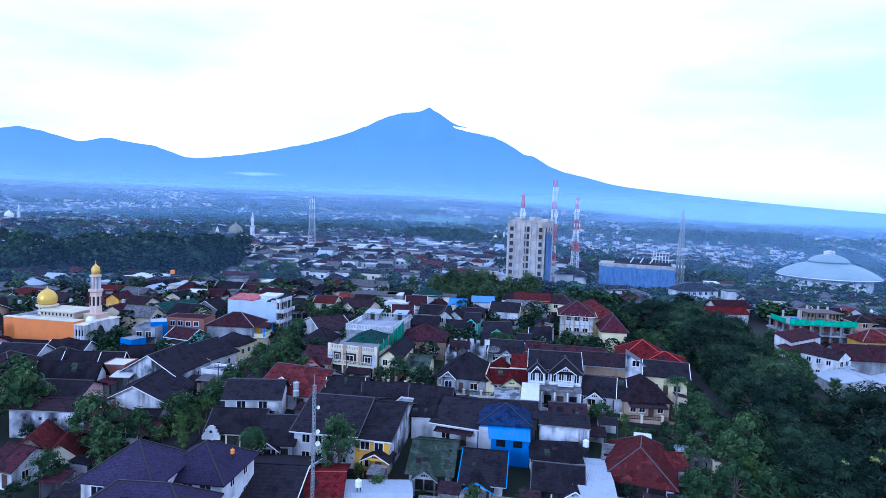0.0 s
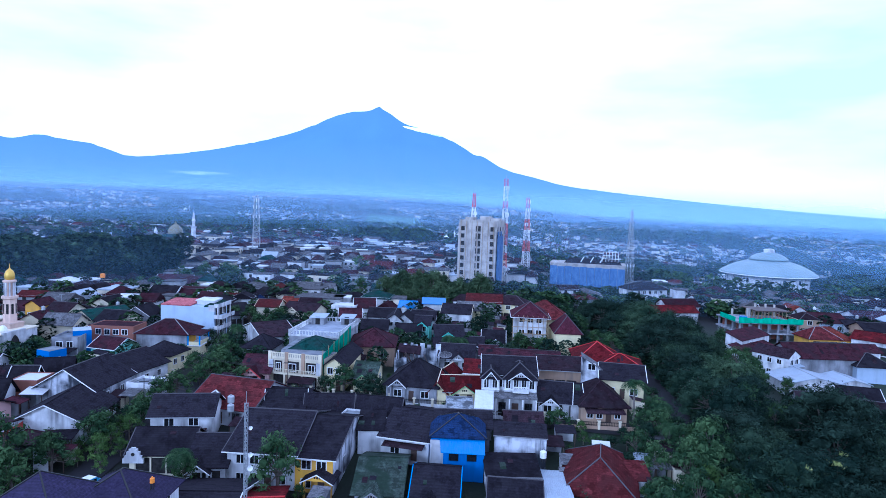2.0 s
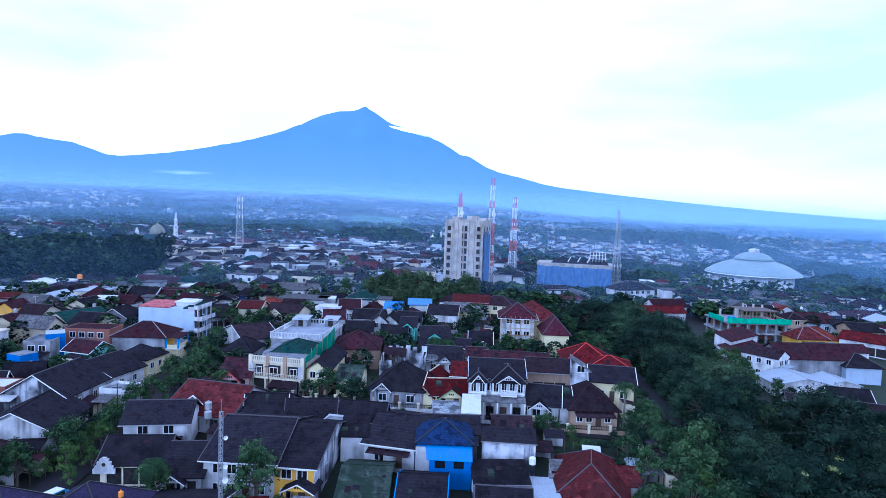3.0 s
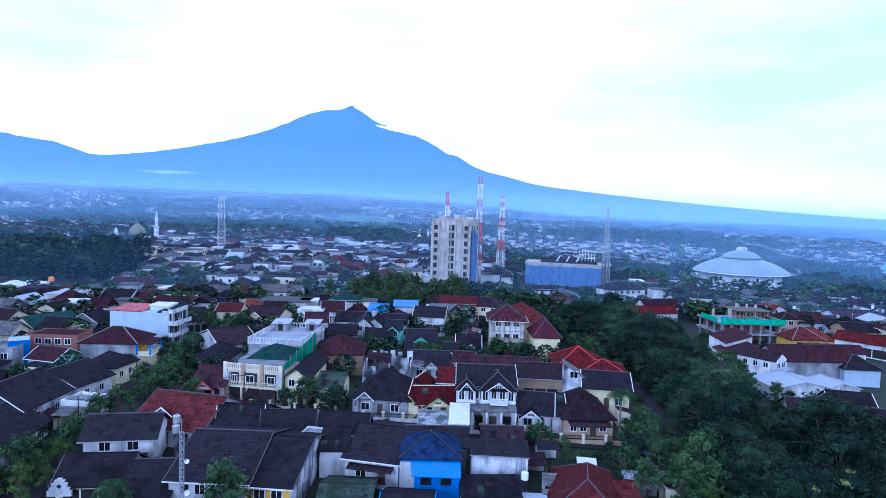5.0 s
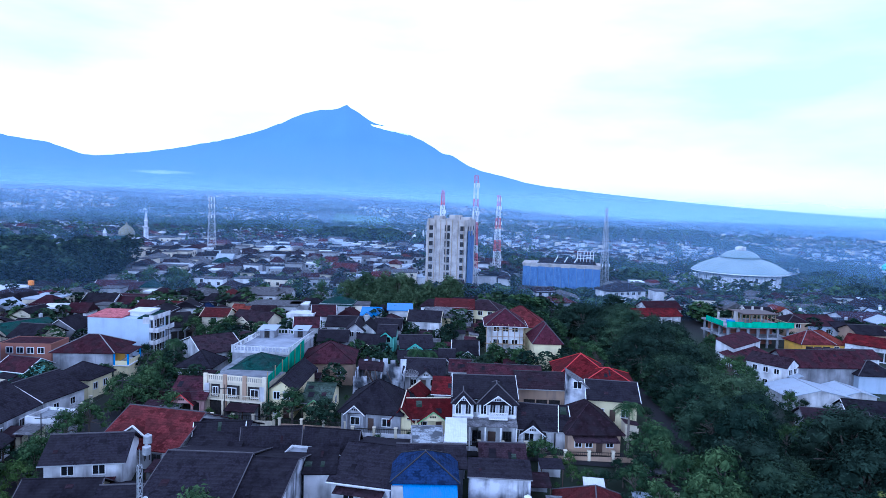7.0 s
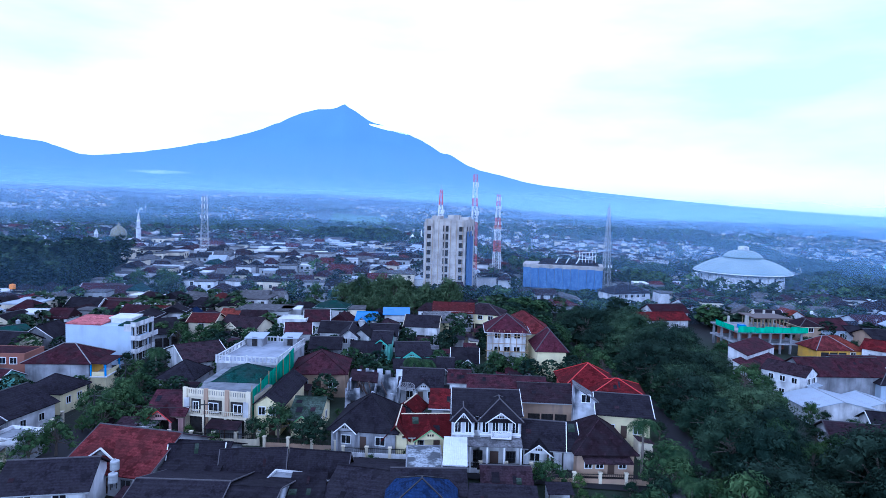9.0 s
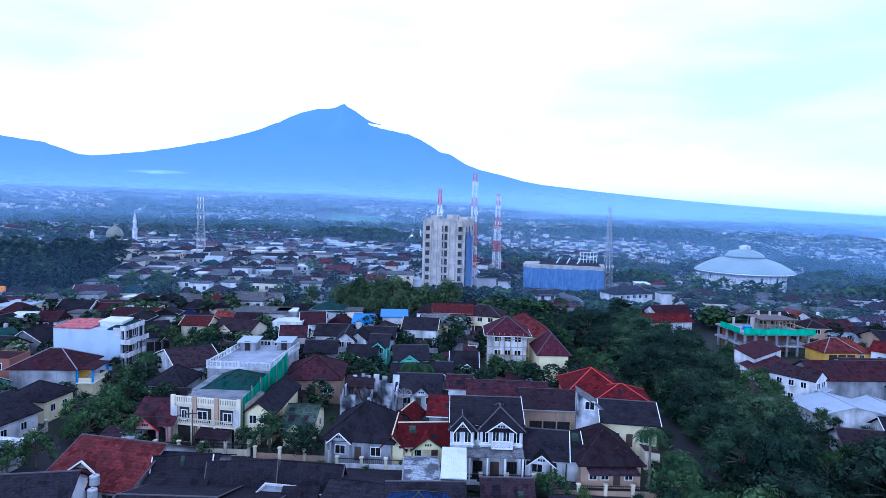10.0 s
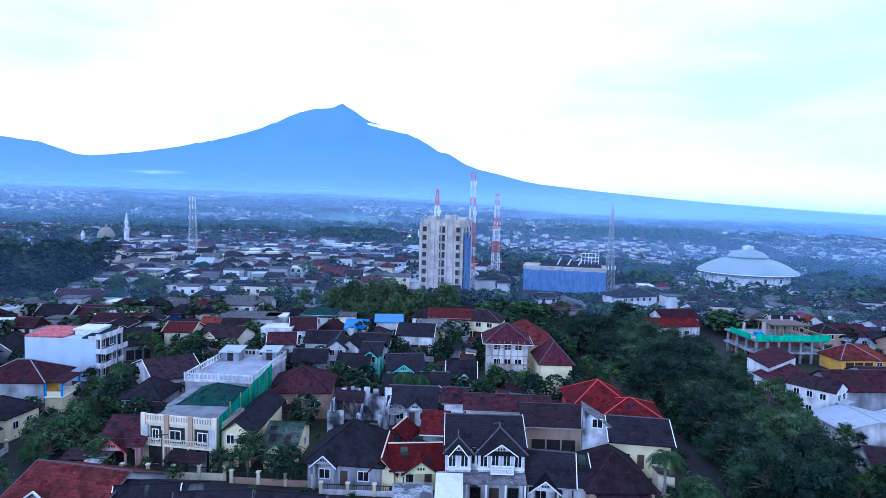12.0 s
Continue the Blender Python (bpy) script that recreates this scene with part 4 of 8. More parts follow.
house(19.0, 197.5, -10, 4.5, 9.0, 5.2, "gable_y", 1.8, "dark", "white", "white two-storey house with gabled front", front=2, storeys=2)
house(12.5, 188.2, -8, 6.9, 9.0, 4.4, "gable_x", 1.8, "dark", "grey", "dark-roofed house with plain walls")
house(22.3, 197.9, -14, 4.4, 8.0, 5.0, "gable_y", 1.8, "dark", "white", "white house with tall gable wall")
house(28.6, 202.0, -14, 6.9, 10.0, 4.6, "gable_x", 2.0, "dark", "white", "white house with wide dark roof")
house(40.5, 209.0, -18, 9.1, 9.0, 5.4, "gable_x", 2.2, "dark", "white", "white-walled house with dark roof and cream verge", barge='cream')
house(25.7, 221.6, -14, 5.2, 8.0, 5.0, "gable_x", 1.6, "blue", "white", "white house with bright blue roof", porch=(-1, 3, 0.8, 4.6, 1.2, 'blue'))
house(35.4, 227.6, -8, 7.3, 5.0, 5.0, "shed", 1.4, "blue", "white", "shed with bright blue roof sheet")
house(16.5, 207.5, -12, 9.0, 9.0, 4.4, "gable_x", 2.0, "dark", "white", "white house with low dark roof")
house(4.3, 220.4, -14, 8.1, 7.0, 5.2, "flat", 0, "white", "white", "white block with flat roof and canopy", front=2, parapets=0.2)
house(10.8, 222.8, -1, 6.5, 9.0, 4.8, "gable_x", 2.4, "maroon", "white", "white house with maroon gabled roof", barge='white')
house(5.6, 205.2, -2, 6.2, 7.0, 4.6, "gable_x", 2.0, "maroon", "white", "house with maroon roof and white verges", barge='white')
house(-8.9, 217.0, -28, 11.1, 9.0, 4.2, "gable_x", 2.2, "brown", "cream", "cream gabled house with brown roof", porch=(-1.5, 5, 0.8, 3.6, 1.8, 'cream'))
house(-13.9, 229.2, -16, 4.7, 8.0, 4.6, "gable_x", 2.0, "orange", "white", "white house with orange roof")
house(-2.7, 239.9, -12, 10.1, 8.0, 4.6, "gable_x", 1.4, "orange", "tan", "tan house with orange roof")
house(-4.5, 270.3, -13, 10.0, 8.0, 4.6, "gable_x", 1.6, "grey", "white", "white house with grey sheet roof", front=3)
house(-57.9, 280.5, -10, 11.6, 20.0, 5.0, "gable_x", 2.0, "maroon", "white", "white house with maroon gabled roof")
house(-51.1, 253.7, -10, 10.7, 8.0, 4.5, "gable_x", 1.8, "maroon", "white", "white house with low maroon roof")
house(-60.5, 252.0, -12, 9.6, 8.0, 4.5, "gable_x", 2.2, "dark", "white", "white gabled house with dark roof", barge='white')
house(-33.9, 234.8, -14, 9.8, 8.0, 4.6, "gable_x", 2.0, "rust", "white", "white house with faded red roof")
house(-26.1, 236.0, -12, 4.3, 4.0, 4.4, "gable_y", 1.2, "navy", "paleblue", "small pale blue house with blue roof")
house(-31.5, 215.8, 21, 7.4, 20.0, 4.0, "gable_x", 2.2, "dark", "grey", "low house with dark roof and pale gable", porch=(2, 3, 0.8, 3.2, 1.4, 'white'))
house(-16.9, 183.2, 26, 9.0, 15.6, 4.0, "gable_x", 2.4, "brown", "white", "house with brown roof and white verges", barge='white')
house(-16.9, 168.4, -14, 7.0, 8.0, 3.6, "hip", 2.4, "dark", "white", "low white house with dark hipped roof")
house(63.1, 225.1, -29, 12.3, 9.0, 6.0, "hip", 2.4, "brown", "lemon", "pale two-storey house with brown hipped roof", front=3, storeys=2)
house(147.0, 177.6, -8, 9.4, 8.0, 3.8, "hip", 2.8, "rust", "yellow", "yellow house under a faded red hipped roof", ridge="grey", front=3)
house(118.4, 170.4, 30, 17.0, 4.6, 5.0, "shed", 1.8, "maroon", "white", "long white house under a single-pitch maroon roof", ov=0.25, blank=True)
house(116.6, 165.0, 30, 18.0, 5.4, 2.6, "shed", 1.9, "maroon", "white", "long low white house under a maroon lean roof", ov=0.25, blank=True)
house(118.6, 159.4, 24, 12.0, 5.0, 2.6, "gable_x", 1.7, "red", "white", "white house with a bright red roof", blank=True)
house(113.4, 151.8, 25, 6.0, 9.4, 5.8, "gable_y", 1.7, "brown", "white", "white two-storey house with tall gable and balcony", ov=0.25, left=3, front=2, storeys=2, canopy=(3.8, 1.5, "zinc"))
house(126.0, 152.6, -9, 19.0, 9.6, 5.4, "gable_x", 2.8, "maroon", "grey", "long blue-grey building with maroon roof", ridge="dark", blank=True)
house(112.6, 140.2, -10, 13.6, 9.6, 3.6, "gable_y", 1.5, "zinc", "white", "low workshop under pale zinc sheet roof", ridge="steel", ov=0.5, blank=True)
house(122.6, 139.6, -10, 8.0, 8.0, 3.3, "gable_y", 1.1, "zinc", "white", "low workshop wing under zinc sheet roof", ridge="steel", ov=0.4, blank=True)
house(136.4, 147.8, -14, 8.6, 8.0, 4.6, "hip", 2.4, "dark", "paleblue", "pale house with dark hipped roof", blank=True)
house(142.0, 161.0, -12, 15.0, 7.0, 4.0, "gable_x", 1.4, "maroon", "white", "white house with low maroon roof", blank=True)
house(161.6, 168.0, -60, 15.0, 8.0, 4.4, "gable_x", 1.8, "red", "white", "long white house with red roof", front=4)
house(104.6, 124.6, -24, 11.0, 8.4, 3.8, "gable_x", 2.2, "brown", "white", "low white house with dark brown roof", barge="grey")
house(114.6, 117.6, -32, 12.6, 9.0, 3.6, "gable_x", 2.4, "brown", "cream", "low cream house with brown roof", front=3)
house(116.0, 128.6, -24, 8.0, 7.0, 3.8, "gable_x", 2.0, "dark", "white", "white house with dark roof and white verges", barge="white")
house(168.8, 202.0, -11, 11.8, 12.0, 4.4, "gable_x", 2.4, "maroon", "paleblue", "pale building with long maroon roof")
house(191.2, 205.1, -6, 15.3, 14.0, 4.4, "gable_x", 2.6, "maroon", "white", "school building with maroon roof")
house(174.9, 186.4, -13, 9.6, 10.0, 4.2, "gable_x", 2.0, "dark", "tan", "long house with dark roof")
house(120.2, 218.1, 1, 18.6, 7.6, 4.6, "gable_x", 1.8, "red", "white", "white house with red roof", front=3)
house(130.2, 229.6, 2, 13.2, 8.0, 5.0, "gable_x", 2.2, "maroon", "white", "white house with dull red roof behind a wall")
house(137.6, 272.0, 10, 18.5, 10.0, 6.0, "hip", 2.6, "dark", "white", "white arcaded two-storey house with dark hipped roof", front=5, storeys=2)
house(149.1, 244.3, 16, 9.8, 7.0, 5.0, "gable_x", 2.0, "maroon", "white", "white house with maroon roof in trees", front=2)


# ---- roads ----
def ribbon(points, width, lift, steps=8):
    """A strip of road laid on the land along a smooth line."""
    p = [Vector((*q, 0)) for q in points]
    line = []
    for i in range(len(p) - 1):
        a, b_, c, d = p[max(i - 1, 0)], p[i], p[i + 1], p[min(i + 2, len(p) - 1)]
        for k in range(steps):
            u = k / steps
            line.append(0.5 * ((2 * b_) + (c - a) * u + (2 * a - 5 * b_ + 4 * c - d) * u * u + (3 * b_ - a - 3 * c + d) * u ** 3))
    line.append(p[-1])
    v, f = [], []
    for i, q in enumerate(line):
        t = (line[min(i + 1, len(line) - 1)] - line[max(i - 1, 0)]).normalized()
        nrm = Vector((-t.y, t.x, 0))
        for s in (-1, -0.33, 0.33, 1):
            e = q + nrm * s * width / 2
            v.append((e.x, e.y, ground_z(e.x, e.y) + lift))
    for i in range(len(line) - 1):
        for k in range(3):
            a = i * 4 + k
            f.append((a, a + 4, a + 5, a + 1))
    return v, f


LANES = []


def road(name, points, width, label):
    LANES.extend((a, c, width / 2) for a, c in zip(points, points[1:]))
    v, f = ribbon(points, width, 0.14 + 0.004 * len(LANES))
    ob = new(name, mesh_from(name, v, f, [asphalt]))
    tagged(ob, label, "road", kind="structure")


road("road", [(52, 60), (58, 90), (65, 110), (72, 134), (76, 150), (79, 170), (81.5, 200), (86, 260), (94, 340)], 4.6, "narrow asphalt road beside a belt of trees")
road("road", [(-38, 95), (-31, 120), (-28, 146), (-29, 165), (-30, 195), (-34, 240)], 5.0, "narrow asphalt lane between houses")
road("road", [(-60, 146), (-28, 137), (0, 131), (30, 121), (64, 112)], 4.5, "narrow asphalt lane between houses")
road("road", [(-14, 290), (10, 200), (40, 160), (75, 150)], 3.6, "narrow asphalt lane between houses")


# ---- trees ----
def leaf_crown(bm, lobes, leaf, count, rng, flat=0.8, lift=0.5):
    """Small leaves in loose tufts over uneven lobes, each lobe closed inside by a small lumpy core of shaded foliage."""
    area = [r * r for _, _, _, r in lobes]
    total = sum(area)
    for (cx, cy, cz, r), a in zip(lobes, area):
        c = Vector((cx, cy, cz))
        core = bmesh.ops.create_icosphere(bm, subdivisions=1, radius=r * 0.5)["verts"]
        for v in core:
            k = 1 + 0.7 * noise.noise(v.co * (1.9 / r) + c)
            v.co = c + Vector((v.co.x * k, v.co.y * k, v.co.z * k * flat - 0.12 * r))
        for _ in range(int(count * a / total / 5)):
            while True:
                d = Vector((rng.uniform(-1, 1), rng.uniform(-1, 1), rng.uniform(-0.7, 1)))
                if 0.05 < d.length < 1:
                    break
            d.normalize()
            rad = r * rng.uniform(0.55, 1.08) * (0.9 + 0.75 * noise.noise(d * 2.8 + c * 1.7))
            tuft = c + Vector((d.x * rad, d.y * rad, d.z * rad * flat))
            size = leaf * rng.choice((0.7, 1.0, 1.0, 1.5))
            for _ in range(5):
                p = tuft + Vector((rng.gauss(0, 1), rng.gauss(0, 1), rng.gauss(0, 0.55))) * size * 1.25
                up = (d * 0.9 + Vector((rng.uniform(-.8, .8), rng.uniform(-.8, .8), lift + rng.uniform(-.5, .5)))).normalized()
                q = up.to_track_quat("Z", "Y").to_matrix() @ Euler((0, 0, rng.uniform(0, 6.3))).to_matrix()
                s = size * rng.uniform(0.7, 1.35)
                w = s * rng.uniform(0.45, 0.75)
                bm.faces.new([bm.verts.new(p + q @ Vector(e)) for e in ((-s, -0.4 * w, 0), (0.3 * s, -w, 0.1 * s), (s, 0.5 * w, -0.1 * s))])


def tube(bm, a, b, ra, rb, seg=7):
    a, b = Vector(a), Vector(b)
    m = (b - a).to_track_quat("Z", "Y").to_matrix()
    lo = [bm.verts.new(a + m @ Vector((ra * math.cos(k * 6.2832 / seg), ra * math.sin(k * 6.2832 / seg), 0))) for k in range(seg)]
    hi = [bm.verts.new(b + m @ Vector((rb * math.cos(k * 6.2832 / seg), rb * math.sin(k * 6.2832 / seg), 0))) for k in range(seg)]
    for k in range(seg):
        bm.faces.new((lo[k], lo[(k + 1) % seg], hi[(k + 1) % seg], hi[k]))
    bm.faces.new(hi)


def make_tree(seed, height, spread, leaf, count, mat, label, flat=0.75, lobes_n=11, trunk=0.35, name="tree"):
    rng = random.Random(seed)
    t = thing(name, pose(0, 0, 0), label, name.replace("_", " "), "bamboo grove" if name == "bamboo" else "trees of the town" if name == "tree" else name.replace("_", " ") + "s of the yards")
    lobes = []
    for k in range(lobes_n):
        a, q = k * 2.4 + rng.uniform(-.5, .5), math.sqrt((k + 0.4) / lobes_n)
        r = spread * rng.uniform(0.22, 0.42) * (1.2 - 0.35 * q)
        lobes.append((q * spread * rng.uniform(0.62, 0.95) * math.cos(a), q * spread * rng.uniform(0.62, 0.95) * math.sin(a),
                      height * (0.90 - 0.52 * q ** 2.4 + rng.uniform(-.10, .05)) - r * 0.4, r))
    bm = bmesh.new()
    tube(bm, (0, 0, -0.6), (0.15, 0.1, height * 0.42), trunk, trunk * 0.7)
    for cx, cy, cz, r in lobes:
        tube(bm, (0.15, 0.1, height * rng.uniform(0.28, 0.42)), (cx * 0.85, cy * 0.85, cz), trunk * 0.4, 0.05, 5)
    part("trunk", bm, bark, t)
    bm = bmesh.new()
    leaf_crown(bm, lobes, leaf, count, rng, flat)
    part("crown", bm, LEAF[mat], t)
    return t


def make_palm(seed, height, fronds, length, label):
    rng = random.Random(seed)
    t = thing("palm_tree", pose(0, 0, 0), label, "palm tree", "palm trees")
    bm = bmesh.new()
    lean = (rng.uniform(-.4, .4), rng.uniform(-.4, .4))
    for k in range(6):
        u, v = k / 6, (k + 1) / 6
        tube(bm, (lean[0] * u * u, lean[1] * u * u, height * u - 0.5), (lean[0] * v * v, lean[1] * v * v, height * v - 0.5 + 0.02), 0.2 - 0.07 * u, 0.2 - 0.07 * v)
    part("trunk", bm, palmtrunk, t)
    for k in range(fronds):
        bm = bmesh.new()
        a = k * 2.4 + rng.uniform(-.2, .2)
        rise0 = rng.uniform(0.2, 1.5)
        pts = []
        for j in range(7):
            u = j / 6
            r = length * u
            pts.append(Vector((lean[0] + r * math.cos(a), lean[1] + r * math.sin(a), height - 0.5 + length * (rise0 * u - (0.55 + rise0 * 0.7) * u * u))))
        side = Vector((-math.sin(a), math.cos(a), 0))
        for j in range(6):
            w0, w1 = 0.5 * math.sin(0.35 + 2.6 * j / 6), 0.5 * math.sin(0.35 + 2.6 * (j + 1) / 6)
            for s in (-1, 1):
                for i in range(5):
                    q0, q1 = pts[j].lerp(pts[j + 1], i / 5), pts[j].lerp(pts[j + 1], (i + 0.8) / 5)
                    tip = side * s * (w0 + (w1 - w0) * i / 5) * 1.7 + Vector((0, 0, -0.22)) + (pts[j + 1] - pts[j]) * 0.5
                    bm.faces.new([bm.verts.new(q0), bm.verts.new(q1), bm.verts.new(q0.lerp(q1, 0.5) + tip)])
        part("frond", bm, LEAF["mid"], t)
    return t


PROTO = {
    "big": make_tree(1, 12, 6.2, 0.21, 6200, "dark", "tall dark green broadleaf tree in a dense belt", 0.75, 22, 0.45),
    "big2": make_tree(2, 11.5, 7.0, 0.21, 6800, "belt", "broad green rain tree with layered crown", 0.6, 24, 0.4),
    "big3": make_tree(9, 13.5, 5.4, 0.20, 5600, "mid", "tall green broadleaf tree by the road", 0.8, 20, 0.4),
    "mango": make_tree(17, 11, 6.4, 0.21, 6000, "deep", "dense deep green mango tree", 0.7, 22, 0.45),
    "grove": make_tree(14, 13, 6.0, 0.40, 1700, "dark", "dark green tree of a dense grove", 0.7, 24, 0.4),
    "mid": make_tree(3, 7.6, 3.5, 0.21, 1500, "mid", "rounded green garden tree", 0.8, 17, 0.3, "garden_tree"),
    "mid2": make_tree(4, 7.0, 3.2, 0.21, 1400, "dark", "dark green garden tree", 0.8, 16, 0.3, "garden_tree"),
    "light": make_tree(5, 5.2, 2.5, 0.18, 1300, "light", "small light green garden tree", 0.8, 14, 0.2, "garden_tree"),
    "bush": make_tree(6, 3.0, 1.8, 0.17, 560, "mid", "leafy green shrub in a yard", 0.7, 9, 0.12, "shrub"),
    "bamboo": make_tree(7, 10.5, 3.6, 0.30, 1700, "bamboo", "tall feathery bamboo clump", 1.0, 22, 0.2, "bamboo"),
}
PALM = [make_palm(11, 7.5, 26, 2.1, "coconut palm with drooping fronds"), make_palm(12, 5.0, 24, 1.9, "low palm with arching fronds")]
TREES = []


def tree(kind, x, y, s=1.0, turn=None):
    src = PALM[int(kind[-1])] if kind.startswith("palm") else PROTO[kind]
    rng = random.Random(int(x * 31 + y * 57))
    m = Matrix.LocRotScale((x, y, ground_z(x, y)), Euler((0, 0, rng.uniform(0, 6.3))), (s * rng.uniform(0.92, 1.1), s * rng.uniform(0.92, 1.1), s * rng.uniform(0.9, 1.1)))
    if kind not in TREES:
        TREES.append(kind)
        src.matrix_basis = m
        return src
    return copy_thing(src, m)


def road_x(y):
    """The road's middle line at y."""
    ys, xs = (60, 90, 110, 134, 150, 170, 200, 260), (52, 58, 65, 72, 76, 79, 81.5, 86)
    for k in range(len(ys) - 1):
        if y <= ys[k + 1]:
            return xs[k] + (xs[k + 1] - xs[k]) * (y - ys[k]) / (ys[k + 1] - ys[k])
    return xs[-1]


# the belt of trees along the road
rng = random.Random(21)
for k in range(24):
    y = 72 + k * 5.9
    x0, x1 = road_x(y) + (3.2 if y < 148 else 2.2), 86.5 - 0.05 * (y - 110) + 26 * ease(126, 176, y) + 14 * (1 - ease(88, 112, y))
    n_ = max(2, round((x1 - x0) / 6.6))
    for j in range(n_):
        x, yy = x0 + (x1 - x0) * (j + rng.uniform(0.2, 0.8)) / n_, y + rng.uniform(-2.2, 2.2)
        edge = 1.0 if 0 < j < n_ - 1 else 0.85
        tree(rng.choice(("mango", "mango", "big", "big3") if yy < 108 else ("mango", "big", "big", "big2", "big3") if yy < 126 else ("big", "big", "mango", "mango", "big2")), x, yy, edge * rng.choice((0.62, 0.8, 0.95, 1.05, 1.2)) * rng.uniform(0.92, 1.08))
for k in range(44):  # undergrowth along both verges of the road
    y = 94 + k * 2.6
    tree(rng.choice(("bush", "bush", "mid2")), road_x(y) + 3.0 + rng.uniform(-0.3, 0.6), y, rng.uniform(0.55, 0.75) if k % 3 == 0 else rng.uniform(0.8, 1.3) * 0.8)
    if y > 140:
        tree(rng.choice(("bush", "mid2", "mid")), road_x(y) - 3.3 - rng.uniform(0, 1), y, rng.uniform(0.55, 0.85))
    elif k % 2 and y < 114:  # crowns that lean over the road
        tree(rng.choice(("mid2", "mid", "mid2")), road_x(y) - 2.6 + rng.uniform(-0.5, 0.5), y, rng.uniform(0.85, 1.1))
for k in range(20):  # low trees along the belt's far edge
    y = 97 + k * 4.2
    x1 = 86.5 - 0.05 * (y - 110) + 26 * ease(126, 176, y) + 14 * (1 - ease(88, 112, y))
    tree(rng.choice(("mid", "mid2", "light")), x1 + 3.4 + rng.uniform(-1, 1.4), y, rng.uniform(0.6, 0.9))
for k in range(12):
    y = 150 + k * 6
    tree(rng.choice(("big3", "grove", "mid")), road_x(y) - 4.6 + rng.uniform(-1, 0.6), y, rng.uniform(0.5, 0.7) * (1 if y > 186 else 0.7))
for k in range(22):
    tree("grove", 86 + rng.uniform(0, 26), 211 + rng.uniform(0, 24), rng.uniform(0.75, 0.98))
for k in range(34):
    tree("grove", 80 + rng.uniform(0, 36), 203 + rng.uniform(0, 46), rng.uniform(0.65, 0.95))

# bamboo grove before the tall block
for k in range(26):
    tree("bamboo", 22 + k * 1.45 + rng.uniform(-2, 2), 246 + rng.uniform(0, 14), rng.choice((0.65, 0.8, 0.95, 1.2)) * rng.uniform(0.92, 1.08))
def plant(kind, s, *spots):
    for x, y in spots:
        tree(kind, x, y, s)


# trees: back of the town
plant("big", 0.6, (72, 216))
plant("big2", 0.6, (9, 258), (74, 231))
plant("big3", 0.6, (4.7, 256))
plant("mid", 0.6, (-8, 250))
plant("mid", 0.75, (0, 257))
plant("mid", 1.1, (10.8, 271.9))
plant("mid2", 0.9, (2.9, 276.2), (66, 224))
plant("mid2", 1.1, (7, 281.1))
# trees: gardens west of the road
plant("bush", 1.1, (47, 110), (51, 96))
plant("light", 0.75, (45.2, 113), (44.5, 110))
plant("light", 0.9, (49.6, 92))
plant("light", 1.1, (46.8, 90.4), (55, 87))
plant("light", 1.4, (60, 99), (57.4, 92.5), (57.4, 88.2), (50.8, 88.2), (62.1, 105.5), (57.7, 99.3), (61, 88))
plant("light", 1.6, (58.7, 97.4))
plant("mid", 0.75, (51.4, 104.2), (52, 98), (48, 88), (46, 84), (58.2, 109), (60, 104))
plant("mid", 0.9, (55.4, 94.7), (51.6, 86), (58.9, 112.1), (57, 84), (65, 84), (62, 96), (64, 90))
plant("mid", 1.1, (62.3, 98.9))
plant("mid2", 0.6, (44.5, 88.5), (60.5, 116), (66, 112), (65.5, 120), (46, 107), (49, 108), (52.5, 111.5))
plant("mid2", 0.75, (51.6, 107.6), (54.9, 101.1), (54, 104), (63.5, 101), (53, 92.5))
plant("mid2", 0.9, (56.1, 112.3), (47.7, 100.3))
plant("mid2", 1.1, (55.3, 107.9))
# trees: west lane and its yards
plant("big", 0.84, (-42.8, 283))
plant("big3", 0.84, (-37, 280))
plant("bush", 1.23, (-11.2, 155.2), (-13.1, 136.8), (-11, 137))
plant("bush", 1.57, (-16.3, 138.2))
plant("light", 0.75, (-28.6, 144.1), (-31.6, 138), (-37, 108))
plant("light", 0.85, (-39.9, 110.2), (-31.5, 110.3), (-32.9, 105.6), (-34, 118))
plant("light", 1.15, (-31.8, 115.4), (-33.9, 112.7), (-34.5, 109.3))
plant("mid", 0.67, (-18, 141))
plant("mid", 0.66, (-41.7, 109), (-30.8, 118.3), (-19.6, 207.4), (-16.6, 211), (-19.7, 100.2), (-29.1, 134.3), (-32, 121), (-36, 115), (-28.5, 149), (-27, 172), (-31, 130), (-39.8, 106))
plant("mid", 0.8, (-42.4, 100.2), (-48.3, 93.1), (-24.4, 150.9), (-25, 141.3), (-36.8, 112.9), (-24.1, 144.5), (-20.6, 197.4), (-25, 153), (-22, 147), (-23, 158), (-44.6, 101), (-29.6, 211), (-25, 206), (-31, 277))
plant("mid", 1.23, (-63.6, 113.6), (-45.3, 103.3), (-55.8, 294.2), (-43.9, 296.2), (-46.7, 300.7), (-62, 112))
plant("mid2", 0.68, (-49.7, 105.5), (-37.7, 125.1), (-34.6, 123.3), (-24.5, 194.8), (-22.2, 200.9), (-26.5, 144.7), (-16.1, 197.2), (-21.7, 176.5), (-21, 152))
plant("mid2", 0.8, (-59.2, 109.9), (-47.5, 95.1), (-28.2, 154.1), (-22.6, 154.5), (-21.4, 141.5), (-61.9, 309.3), (-31, 160.7), (-28.2, 157.6), (-26.1, 160.3), (-21.6, 144.3), (-22.6, 192.8), (-25, 166), (-58, 107), (-51, 90))
plant("mid2", 1.23, (-46.7, 285.4), (-51.2, 295.9), (-41.8, 287.4))
